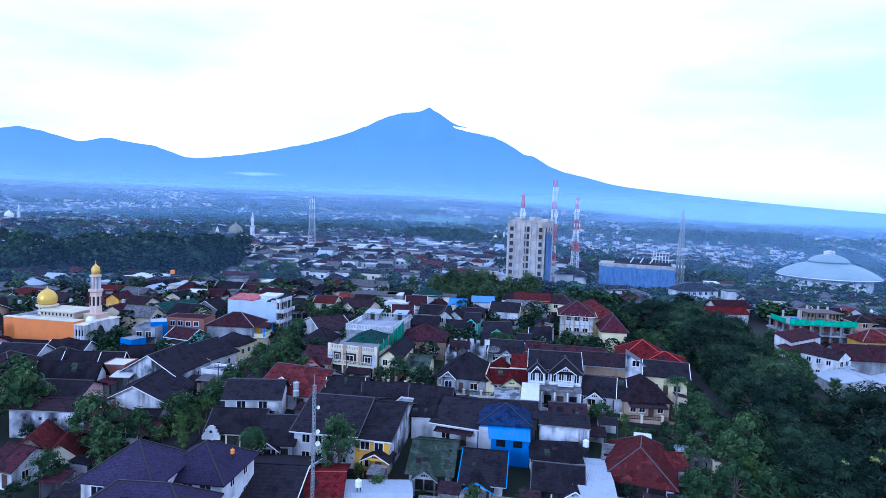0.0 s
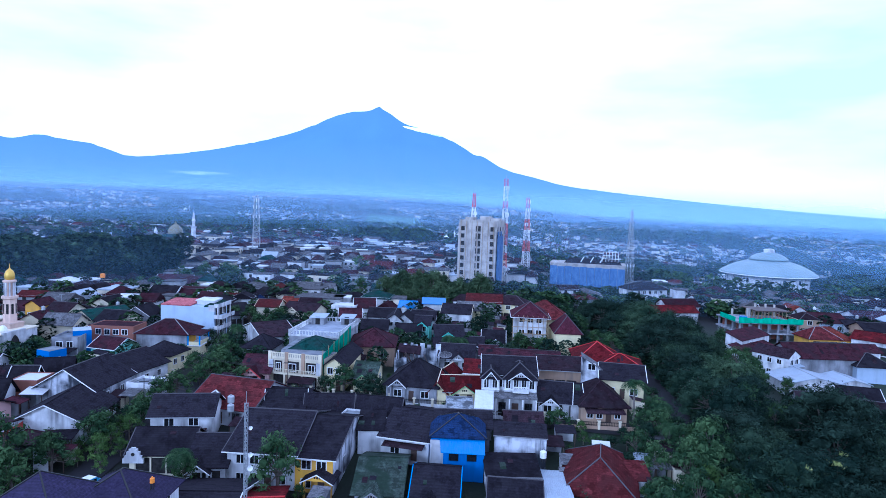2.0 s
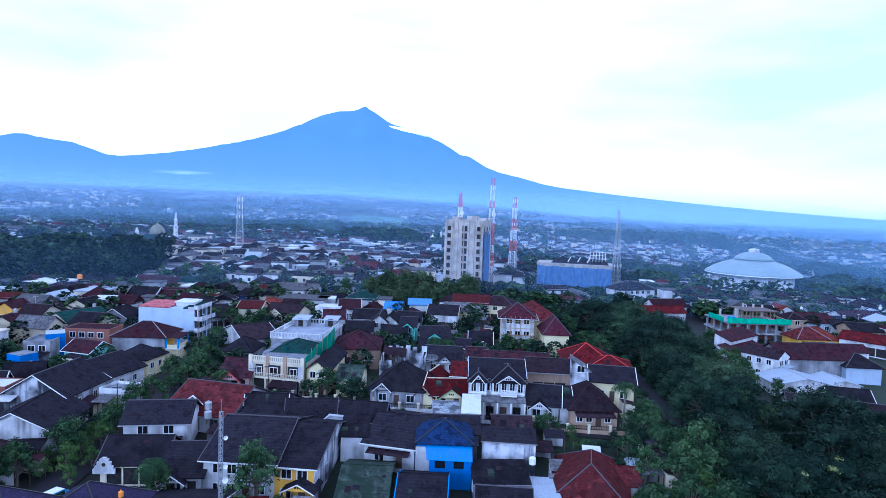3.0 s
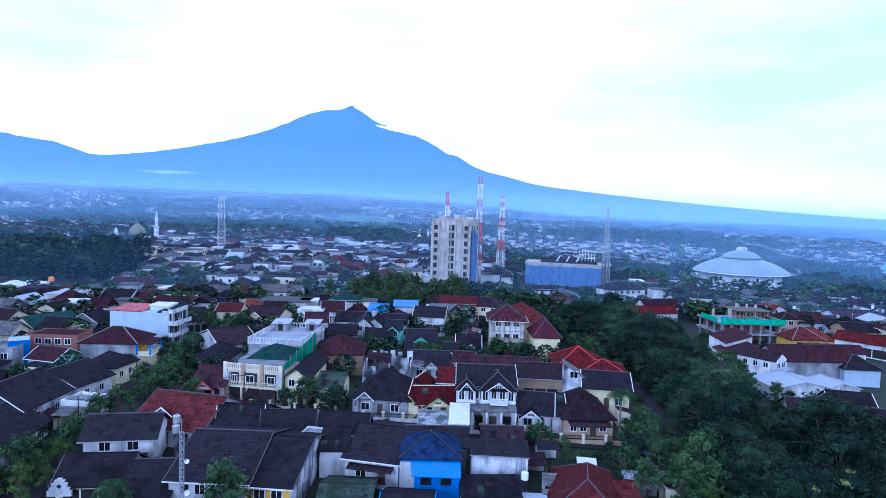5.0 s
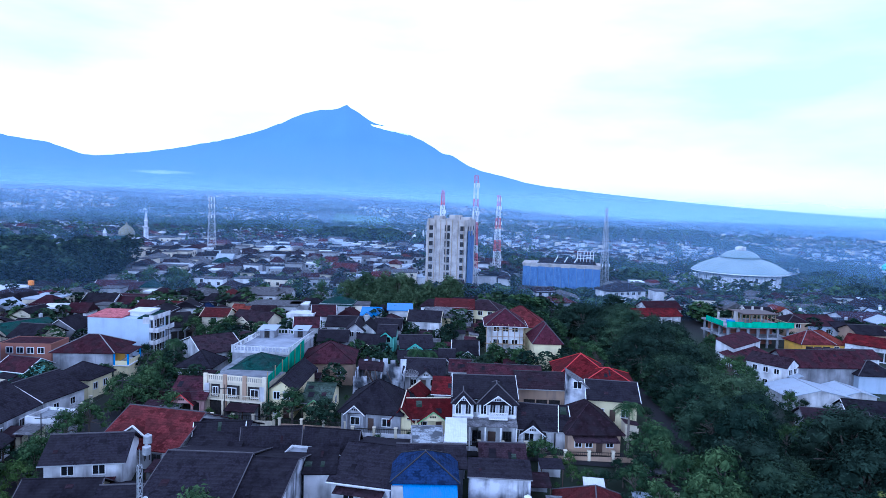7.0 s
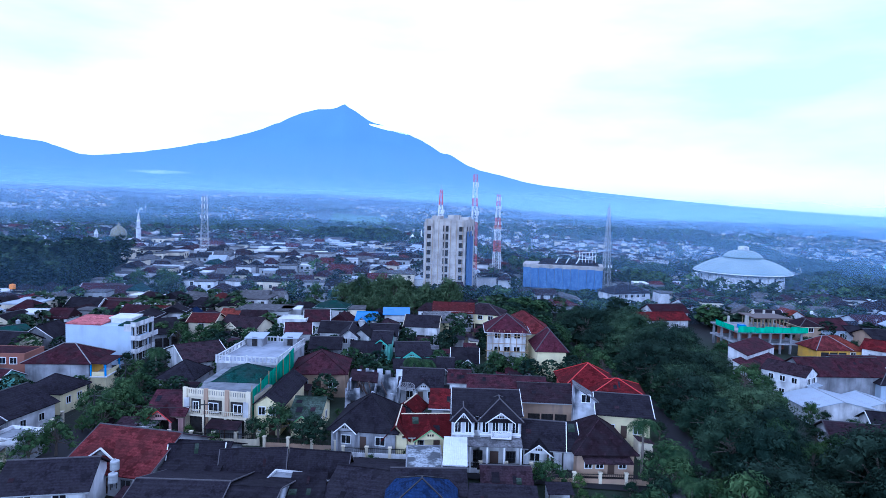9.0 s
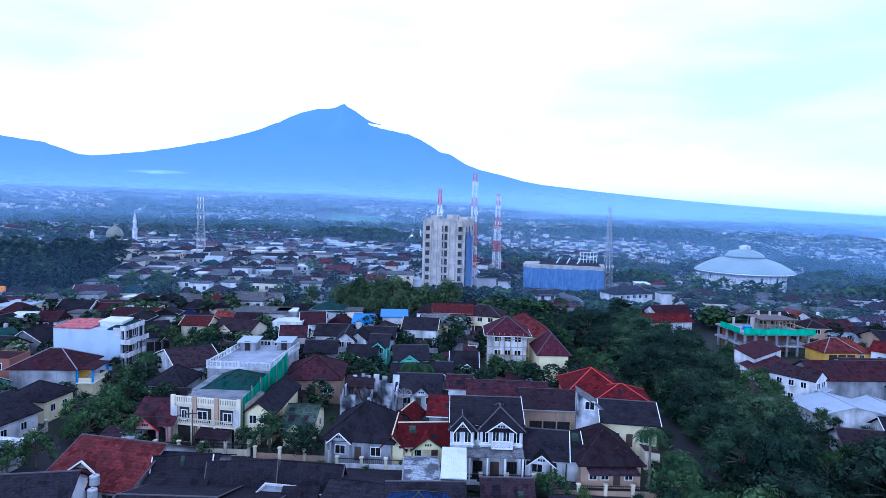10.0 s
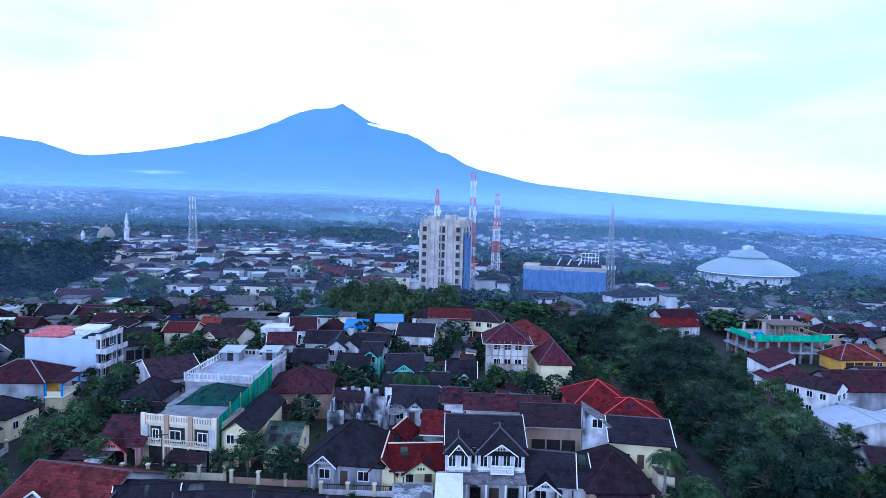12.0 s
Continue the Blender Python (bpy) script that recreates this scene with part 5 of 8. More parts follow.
# trees: yards in the middle
plant("bush", 0.9, (10.7, 127.5), (36.8, 117.5), (23, 127), (17, 125))
plant("bush", 1.43, (-7, 135.5), (50, 170))
plant("bush", 1.82, (66, 162))
plant("light", 0.98, (-0.4, 91), (57.9, 167.2), (13.3, 87.2), (57.6, 169.4))
plant("light", 0.8, (40.7, 117.2), (-3.5, 96.5))
plant("mid", 0.78, (3.1, 135.3), (55.3, 165.3), (49.7, 167.6))
plant("mid", 0.6, (41.3, 114.7))
plant("mid", 1.17, (-6.4, 97.3))
plant("mid2", 0.78, (67, 128), (37, 89.5))
plant("mid2", 0.98, (-1.2, 142.4), (8.9, 131.6), (-0.7, 136), (38, 91.5))
plant("mid2", 1.17, (4.7, 139.6), (7.1, 132.8), (8.7, 134.1))
for x, y, k in ((56.5, 115.5, 0), (58.3, 105.5, 1), (-20.4, 99, 1), (29.5, 162.5, 1), (32.5, 163, 1), (-24, 176, 1), (60, 112, 1)):
    tree("palm%d" % k, x, y, 1.15)
plant("mid2", 0.9, (-28, 165), (-26, 170), (-31, 173), (-24, 178), (-30, 180), (-27, 187), (-23, 186), (-33, 187), (-26, 182))
plant("bamboo", 0.72, *[(23 + k * 2.3, 244 + (k * 7 % 3)) for k in range(17)])
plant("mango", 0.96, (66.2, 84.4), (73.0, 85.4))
plant("mango", 0.7, (98, 114), (103, 112.5), (93, 113), (108, 110), (113, 108), (89, 108), (96, 104), (104, 103), (90, 98), (98, 96))
plant("mid2", 0.9, (156, 181), (160, 178), (158, 186), (163, 184), (167, 180), (152, 190))
plant("mid2", 0.8, (108, 136), (101, 131), (98, 127), (109, 130.5), (97, 120), (100, 116), (104, 113), (96, 111))
plant("big3", 0.72, (103.5, 146), (106, 150), (101, 140), (108, 156), (103, 134), (107, 128))
plant("big3", 0.62, (93, 118), (97, 106), (101, 109), (106, 106), (111, 108))
# pale blossom in the crown of a tree in the belt
for x, y, z in ((67.1, 84.5, 5.3), (66.9, 82.9, 5.1), (65.4, 82.2, 5.2), (64.4, 84.5, 4.8), (74.6, 86.0, 5.2), (71.3, 83.4, 5.0)):
    t = thing("blossom_spray", pose(x, y, z), "pale yellow-green blossom spray on a tree crown", "blossom", "blossom sprays")
    bm = bmesh.new()
    leaf_crown(bm, [(0, 0, 0, 0.5)], 0.12, 160, rng, 0.55)
    part("petals", bm, LEAF["blossom"], t)
    bm = bmesh.new()
    tube(bm, (0, 0, -7.0), (0, 0, 0.2), 0.06, 0.03, 5)
    part("stem", bm, bark, t)


# ---- tall unfinished hotel block ----
def tall_block():
    w, d, h = 17.4, 20.0, 32.6
    t = thing("tall_building", pose(68.9, 300.5, 0, 0, 0, -26), "bare concrete eight-storey block with blue safety netting", "tall building")
    part("wall", gabled_walls("flat", w, d, h, 0), WALL["concrete"], t)
    bm = bmesh.new()
    box(bm, -w / 2 + 0.3, -d / 2 + 0.3, h - 0.3, w / 2 - 0.3, d / 2 - 0.3, h + 0.05)
    part("roof", bm, ROOF["slab"], t)
    parapet(t, w, d, h, 0.9, WALL["concrete"], 0.25)
    for k in range(5):  # pilasters
        u = (-0.5, -0.27, 0.0, 0.27, 0.5)[k] * w
        bm = bmesh.new()
        box(bm, u - 0.3, -d / 2 - 0.2, -2, u + 0.3, -d / 2 + 0.1, h - 0.4)
        part("pilaster", bm, WALL["concrete"], t)
    for s in range(9):
        z = h - 3.0 - s * 3.42
        for u, ww, wh in ((-0.40, 1.7, 1.9), (0.02, 2.3, 2.5), (0.40, 1.8, 2.0)):
            bm = bmesh.new()
            box(bm, -ww / 2, -0.06, -wh / 2, ww / 2, 0.04, wh / 2)
            o = part("window_opening", bm, opening, t)
            o.matrix_basis = pose(u * w, -d / 2, z)
            bm = bmesh.new()
            box(bm, -ww / 2 - 0.1, -0.25, -wh / 2 - 0.2, ww / 2 + 0.1, 0.02, -wh / 2)
            part("sill", bm, WALL["concrete"], o)
        bm = bmesh.new()
        box(bm, -w / 2 - 0.06, -d / 2 - 0.07, z - 1.72, w / 2 + 0.06, -d / 2 + 0.1, z - 1.56)
        part("floor_band", bm, WALL["concrete"], t)
        for v in (-0.3, 0.0, 0.3):  # openings of the side wall behind the net
            bm = bmesh.new()
            box(bm, -0.8, -0.06, -0.9, 0.8, 0.04, 0.9)
            o = part("window_opening", bm, opening, t)
            o.matrix_basis = pose(w / 2, v * d, z, 0, 0, 90)
    for k in range(7):  # bamboo stage against the front
        bm = bmesh.new()
        beam(bm, (-w / 2 + 1 + k * (w - 2) / 6, -d / 2 - 0.9, -2), (-w / 2 + 1.1 + k * (w - 2) / 6, -d / 2 - 0.9, h + 0.4), 0.16)
        part("scaffold_pole", bm, TRIM["bamboo"], t)
    for x0, y0, x1, y1, ht in ((-7, -6, -3.5, 2, 2.2), (4, 0, 8, 6, 1.8), (-2, 3, 3, 8, 2.6)):
        bm = bmesh.new()
        box(bm, x0, y0, h, x1, y1, h + ht)
        part("stair_house", bm, WALL["concrete"], t)
    net, n, l, b = nodes_of("blue_safety_net", 0.8)
    f1 = noise_fac(n, l, 0.7, 5, (1, 1, 0.4))
    l.new(mix(n, l, f1, (0.06, 0.115, 0.27), (0.11, 0.19, 0.38)), b.inputs["Base Color"])
    bm = bmesh.new()
    for k in range(4):
        box(bm, w / 2 + 0.5 + 0.07 * (k % 2), -d / 2 + 1.5 + k * d * 0.16, 2, w / 2 + 0.62 + 0.07 * (k % 2), -d / 2 + 1.5 + (k + 1) * d * 0.16, h - 4 - 2.2 * (k % 2))
    part("safety_net", bm, net, t, "bright blue safety net")
    return net


blue_net = tall_block()


def lattice_mast(x, y, base, h, w0, w1, colours, label, dishes=(), sections=14):
    """A four-legged steel lattice mast with cross bracing and aerials."""
    t = thing("radio_mast", pose(x, y, base), label, "radio mast", "radio masts")
    for s in range(sections):
        bm = bmesh.new()
        z0, z1 = h * s / sections, h * (s + 1) / sections
        a, c = w0 + (w1 - w0) * s / sections, w0 + (w1 - w0) * (s + 1) / sections
        th = max(0.10, 0.18 - 0.08 * s / sections)
        q0 = [(sx * a / 2, sy * a / 2, z0) for sx, sy in ((-1, -1), (1, -1), (1, 1), (-1, 1))]
        q1 = [(sx * c / 2, sy * c / 2, z1) for sx, sy in ((-1, -1), (1, -1), (1, 1), (-1, 1))]
        for i in range(4):
            j = (i + 1) % 4
            beam(bm, q0[i], q1[i], th)
            beam(bm, q0[i], q1[j], th * 0.6)
            beam(bm, q0[j], q1[i], th * 0.6)
            beam(bm, q1[i], q1[j], th * 0.6)
        part("mast_section", bm, TRIM[colours[s * len(colours) // sections]], t)
    for z, r in dishes:
        a = w0 + (w1 - w0) * z / h
        for sx, sy in ((-1, -1), (1, -1), (0, -1)):
            bm = bmesh.new()
            box(bm, sx * (a / 2 + 0.3) - 0.16, sy * (a / 2 + 0.35) - 0.12, z - r, sx * (a / 2 + 0.3) + 0.16, sy * (a / 2 + 0.35) + 0.12, z + r)
            part("aerial_panel", bm, TRIM["white"], t)
    bm = bmesh.new()
    beam(bm, (0, 0, h), (0, 0, h + 2.2), 0.1)
    part("lightning_rod", bm, TRIM["steel"], t)
    return t


lattice_mast(88.5, 333.5, 0, 55.0, 3.4, 1.7, ["white", "redpaint", "white", "redpaint", "redpaint", "white", "redpaint", "white", "redpaint"], "tall red and white lattice radio mast", [(50, 1.1), (36, 1.0)])
lattice_mast(116, 383, 0, 46.5, 4.2, 1.5, ["white", "white", "redpaint", "white", "redpaint", "white", "redpaint"], "red and white lattice radio mast with aerials", [(44, 1.2), (39, 1.0), (30, 1.0)])
lattice_mast(-48.7, 412.6, 4, 36.5, 5.0, 2.2, ["steel"], "grey steel lattice radio mast with aerials", [(35, 1.2), (31, 1.2), (25, 0.9)])
lattice_mast(159, 330.7, -1.4, 42, 4.0, 0.9, ["steel"], "slim grey steel lattice radio mast", [(12, 0.8)])
lattice_mast(65.0, 303.5, 32.6, 13.5, 2.0, 0.9, ["white", "redpaint"], "small red and white mast on a roof", [(4.0, 0.8)], 6)


# ---- wide building wrapped in blue netting ----
def netted_building():
    w, d, h = 38.7, 18.0, 11.8
    t = thing("netted_building", pose(135.3, 331.5, -1.2, 0, 0, -23.6), "low concrete building wrapped in blue safety netting", "building")
    part("wall", gabled_walls("flat", w, d, h, 0), WALL["concrete"], t)
    bm = bmesh.new()
    box(bm, -w / 2 - 0.3, -d / 2 - 0.3, h - 0.1, w / 2 + 0.3, d / 2 + 0.3, h + 0.9)
    part("roof_slab", bm, WALL["concrete"], t)
    for k in range(10):
        bm = bmesh.new()
        box(bm, -w / 2 + w * k / 10 + 0.06, -d / 2 - 0.75 - 0.08 * (k % 3), 0.5, -w / 2 + w * (k + 1) / 10 - 0.06, -d / 2 - 0.66 - 0.08 * (k % 3), h - 0.6 - 0.25 * (k % 2))
        part("net_panel", bm, blue_net, t, "blue safety net panel")
    add = part("roof", slab([(-w * 0.32, -d / 2 + 2, h + 0.9), (w * 0.46, -d / 2 + 2, h + 0.9), (w * 0.40, 0, h + 3.4), (-w * 0.25, 0, h + 3.4), (w * 0.46, d / 2, h + 0.9), (-w * 0.32, d / 2, h + 0.9)],
                    [[0, 1, 2, 3], [3, 2, 4, 5]], 0.2), ROOF["dark"], t)
    bm = bmesh.new()
    for k in range(6):
        beam(bm, (w * 0.2 + k * 1.6, -3, h + 1.0), (w * 0.2 + k * 1.6 + 0.2, -3, h + 7.6), 0.22)
    for k in range(4):
        beam(bm, (w * 0.2, -3, h + 2 + k * 1.8), (w * 0.2 + 8.2, -3, h + 2 + k * 1.8), 0.2)
    part("sign_frame", bm, TRIM["white"], t)
    for k in (0, 1, 2):
        bm = bmesh.new()
        beam(bm, (-4 + k * 5, -5, h + 0.8), (-2 + k * 5, -4, h + 4.4), 0.35)
        part("strut", bm, TRIM["white"], t)


netted_building()


# ---- saucer-domed hall ----
def domed_hall():
    cx, cy, z = 361, 488, -17.8
    t = thing("domed_hall", pose(cx, cy, z), "white hall under a huge saucer-shaped dome", "hall")
    bm = bmesh.new()
    lathe(bm, [(31, -3), (31, 9)], 48)
    part("wall", bm, WALL["white"], t)
    shell, n, l, b = nodes_of("pale_dome_sheeting", 0.5, 0.1, 0.4)
    s1 = noise_fac(n, l, 0.05, 5, (1, 1, 1), 0.3, 0.7)
    s2 = noise_fac(n, l, 0.6, 5, (1, 1, 3), 0.4, 0.7)
    c_ = mix(n, l, s1, (0.21, 0.28, 0.30), (0.29, 0.36, 0.37))
    l.new(mix(n, l, times(n, l, s2, 0.4), c_, (0.20, 0.25, 0.27)), b.inputs["Base Color"])
    bm = bmesh.new()
    prof = [(37.0, 9.4), (37.8, 10.2), (37.3, 11.2)]
    prof += [(37.3 - 24.7 * k / 12, 11.0 + 11.2 * (1 - ((37.3 - 24.7 * k / 12) / 37.3) ** 2.5)) for k in range(1, 13)]
    lathe(bm, prof, 64)
    part("dome", bm, shell, t, "broad pale sheet-metal dome")
    bm = bmesh.new()
    lathe(bm, [(37.7, 9.7), (37.95, 9.9), (37.95, 10.2), (37.7, 10.4)], 64)
    part("rim", bm, TRIM["white"], t)
    for k in range(24):
        a = k * 2 * math.pi / 24
        bm = bmesh.new()
        u, v = math.cos(a), math.sin(a)
        r0 = 13.9
        beam(bm, ((r0 + 0.8) * u - 1.7 * v, (r0 + 0.8) * v + 1.7 * u, 20.4), ((r0 + 0.8) * u, (r0 + 0.8) * v, 22.0), 0.5)
        beam(bm, ((r0 + 0.8) * u, (r0 + 0.8) * v, 22.0), ((r0 + 0.8) * u + 1.7 * v, (r0 + 0.8) * v - 1.7 * u, 20.4), 0.5)
        part("scallop", bm, shell, t)
        # Dark box painted in as the shadow gap under the scalloped lip.
        bm = bmesh.new()
        box(bm, -1.3, -0.15, 20.3, 1.3, 0.15, 21.7)
        o = part("vent", bm, opening, t)
        o.matrix_basis = pose(13.5 * u, 13.5 * v, 0, 0, 0, math.degrees(a) + 90)
    bm = bmesh.new()
    lathe(bm, [(12.8, 20.0), (13.4, 21.7), (15.2, 21.9), (15.2, 22.4), (13.2, 24.4), (10.2, 26.2), (6.8, 27.3), (4.4, 27.7)], 48)
    part("upper_dome", bm, shell, t)
    bm = bmesh.new()
    lathe(bm, [(4.2, 27.4), (4.1, 29.8), (4.6, 30.0), (3.2, 30.7), (0.8, 31.2)], 24)
    part("lantern", bm, WALL["white"], t)
    for k in range(20):
        a = k * 2 * math.pi / 20
        bm = bmesh.new()
        tube(bm, (31.3 * math.cos(a), 31.3 * math.sin(a), -3), (31.3 * math.cos(a), 31.3 * math.sin(a), 9.6), 0.5, 0.5, 8)
        part("column", bm, WALL["white"], t)
    for k in range(14):
        a = k * 2 * math.pi / 14
        bm = bmesh.new()
        box(bm, -1.0, -0.1, 0, 1.0, 0.1, 3.2)
        o = part("window", bm, glass, t)
        o.matrix_basis = pose(31.05 * math.cos(a), 31.05 * math.sin(a), 4, 0, 0, math.degrees(a) + 90)
    bm = bmesh.new()
    box(bm, -36, -22, -3, -24, -8, 7.5)
    o = part("porch", bm, WALL["white"], t)
    o.matrix_basis = pose(0, 0, 0, 0, 0, 20)


domed_hall()


# ---- apartment row with terrace roof, green netting and the beige front house ----
def long_block():
    # beige front house
    t = thing("house", pose(-5.4, 144.8, 0, 0, 0, -22), "beige two-storey house with balustrade parapet and balcony", "house", "houses of the town")
    w, d, h = 11.3, 9.0, 6.3
    part("wall", gabled_walls("flat", w, d, h, 0), WALL["cream"], t)
    bm = bmesh.new()
    box(bm, -w / 2 + 0.02, -d / 2 + 0.02, h - 0.2, w / 2 - 0.02, d / 2 - 0.02, h + 0.03)
    part("roof", bm, ROOF["slab"], t)
    for k in range(3):
        x0 = -w / 2 + k * w / 3
        bm = bmesh.new()
        box(bm, x0, -d / 2 - 0.12, h - 0.1, x0 + w / 3, -d / 2 + 0.1, h + 0.25)
        box(bm, x0, -d / 2 - 0.12, h + 1.0, x0 + w / 3, -d / 2 + 0.1, h + 1.2)
        for j in range(8):
            u = x0 + 0.45 + j * (w / 3 - 0.9) / 7
            box(bm, u - 0.12, -d / 2 - 0.08, h + 0.25, u + 0.12, -d / 2 + 0.06, h + 1.0)
        part("balustrade", bm, WALL["cream"], t)
    for k in range(4):
        u = -w / 2 + k * w / 3
        bm = bmesh.new()
        box(bm, u - 0.35, -d / 2 - 0.3, -2, u + 0.35, -d / 2 + 0.05, h + 1.35)
        part("pier", bm, WALL["tan" if k in (1, 2) else "cream"], t)
    bm = bmesh.new()
    box(bm, -w / 2, -d / 2 - 0.9, 3.1, w / 2, -d / 2 + 0.05, 3.35)
    part("balcony_slab", bm, WALL["cream"], t)
    bm = bmesh.new()
    box(bm, -w / 2 + 1.2, -d / 2 - 0.88, 4.15, w / 2 - 0.6, -d / 2 - 0.76, 4.25)
    for j in range(26):
        u = -w / 2 + 1.3 + j * (w - 2.0) / 25
        box(bm, u - 0.05, -d / 2 - 0.86, 3.35, u + 0.05, -d / 2 - 0.78, 4.15)
    part("railing", bm, WALL["cream"], t)
    for u, ww in ((-w / 2 + 1.9, 1.7), (-0.6, 3.0), (w / 2 - 1.9, 2.6)):  # near-black panels painted as the shade in the bays behind the railing
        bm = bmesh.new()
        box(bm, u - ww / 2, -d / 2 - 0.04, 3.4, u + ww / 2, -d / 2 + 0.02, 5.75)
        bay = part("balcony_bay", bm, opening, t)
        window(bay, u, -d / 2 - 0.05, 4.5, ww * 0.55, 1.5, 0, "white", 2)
    # Dark panels paint the shade of the open ground floor.
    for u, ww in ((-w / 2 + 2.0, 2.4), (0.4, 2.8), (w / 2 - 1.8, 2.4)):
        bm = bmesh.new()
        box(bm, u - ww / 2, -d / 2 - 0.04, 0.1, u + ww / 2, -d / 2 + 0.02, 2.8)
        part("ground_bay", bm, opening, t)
    for u in (-w / 2 + 0.35, w / 2 - 0.35):
        bm = bmesh.new()
        box(bm, u - 0.45, -d / 2 - 0.36, 3.35, u + 0.45, -d / 2 + 0.02, 5.9)
        part("lattice_panel", bm, WALL["white"], t, "white latticed panel")
    for u in (-w / 2 + 0.2, -2.0, 1.9, w / 2 - 0.2):
        bm = bmesh.new()
        box(bm, u - 0.17, -d / 2 - 0.85, -2, u + 0.17, -d / 2 - 0.5, 3.1)
        part("column", bm, WALL["cream"], t)
    # green roofed middle block
    m = thing("house", pose(-4.0, 153.8, 0, 0, 0, -14), "middle block with green netted hipped roof and grey slab", "house", "houses of the town")
    part("wall", gabled_walls("hip", 11.2, 11.0, 6.2, 2.2), WALL["grey"], m)
    add_roof(m, "hip", 9.6, 10.2, 6.3, 2.3, ROOF["green"], 0.3, "tile").matrix_basis = pose(0.6, -0.2, 0)
    bm = bmesh.new()
    box(bm, -5.5, -5.4, 6.1, 5.5, 5.4, 6.35)
    part("slab", bm, ROOF["slab"], m)
    netg, n, l, b = nodes_of("green_safety_net", 0.8)
    f1 = noise_fac(n, l, 0.8, 5, (1, 1, 0.5))
    l.new(mix(n, l, f1, (0.012, 0.15, 0.085), (0.03, 0.28, 0.16)), b.inputs["Base Color"])
    bm = bmesh.new()
    for k in range(7):
        y0, y1 = -14.6 + k * 3.9, -14.6 + (k + 1) * 3.9
        za, zb = 7.5 + k * 0.2, 7.5 + (k + 1) * 0.2
        x = 6.0 + 0.08 * (k % 2)
        vs = [bm.verts.new(p) for p in ((x, y0, 2.6), (x, y1, 2.6), (x, y1, zb), (x, y0, za), (x + 0.06, y0, 2.6), (x + 0.06, y1, 2.6), (x + 0.06, y1, zb), (x + 0.06, y0, za))]
        for f in ((0, 1, 2, 3), (7, 6, 5, 4), (0, 4, 5, 1), (1, 5, 6, 2), (2, 6, 7, 3), (3, 7, 4, 0)):
            bm.faces.new([vs[i] for i in f])
    part("safety_net", bm, netg, m, "green safety net along the side")
    for k in range(6):
        bm = bmesh.new()
        beam(bm, (6.2, -14 + k * 4.6, -1), (6.2, -14 + k * 4.6, 8.6), 0.12)
        part("scaffold_pole", bm, TRIM["bamboo"], m)
    # terrace block
    w, d, h = 12.2, 19.0, 7.2
    q = thing("house", pose(-1.4, 169.2, 0, 0, 0, -16), "white terrace-roofed block with balustrade and stair house", "house", "houses of the town")
    part("wall", gabled_walls("flat", w, d, h, 0), WALL["grey"], q)
    bm = bmesh.new()
    box(bm, -w / 2 + 0.02, -d / 2 + 0.02, h - 0.2, w / 2 - 0.02, d / 2 - 0.02, h + 0.04)
    part("roof", bm, plaster_mat("pale_terrace_floor", (0.36, 0.39, 0.45), (0.14, 0.15, 0.18), 0.8), q)
    for side in ("front", "left", "right", "back"):
        f, rz, length = side_rows(side, w, d)
        bm = bmesh.new()
        box(bm, -length / 2, -0.1, h - 0.3, length / 2, 0.1, h + 0.15)
        box(bm, -length / 2, -0.1, h + 1.0, length / 2, 0.1, h + 1.2)
        for j in range(int(length / 0.75)):
            u = -length / 2 + 0.35 + j * 0.75
            box(bm, u - 0.1, -0.06, h + 0.15, u + 0.1, 0.06, h + 1.0)
        for u in (-length / 2, 0, length / 2):
            box(bm, u - 0.16, -0.14, h - 0.3, u + 0.16, 0.14, h + 1.35)
        o = part("balustrade", bm, WALL["white"], q)
        o.matrix_basis = pose(*f(0), 0, 0, 0, rz)
    for x, y, ww, dd, hh in ((-3.4, 5.6, 3.4, 3.0, 1.9), (3.9, 7.2, 3.0, 2.6, 1.8)):
        bm = bmesh.new()
        box(bm, x - ww / 2, y - dd / 2, h, x + ww / 2, y + dd / 2, h + hh)
        s = part("stair_house", bm, WALL["grey"], q)
        part("stair_roof", slab([(x - ww / 2 - 0.5, y - dd / 2 - 0.5, h + hh), (x + ww / 2 + 0.5, y - dd / 2 - 0.5, h + hh + 0.1), (x + ww / 2 + 0.5, y + dd / 2 + 0.5, h + hh + 0.7), (x - ww / 2 - 0.5, y + dd / 2 + 0.5, h + hh + 0.6)], [[0, 1, 2, 3]], 0.12), ROOF["zinc"], s)
        bm = bmesh.new()
        box(bm, x - 0.6, y - dd / 2 - 0.05, h + 0.1, x + 0.6, y - dd / 2 + 0.02, h + 2.1)
        part("stair_door", bm, opening, s)


long_block()


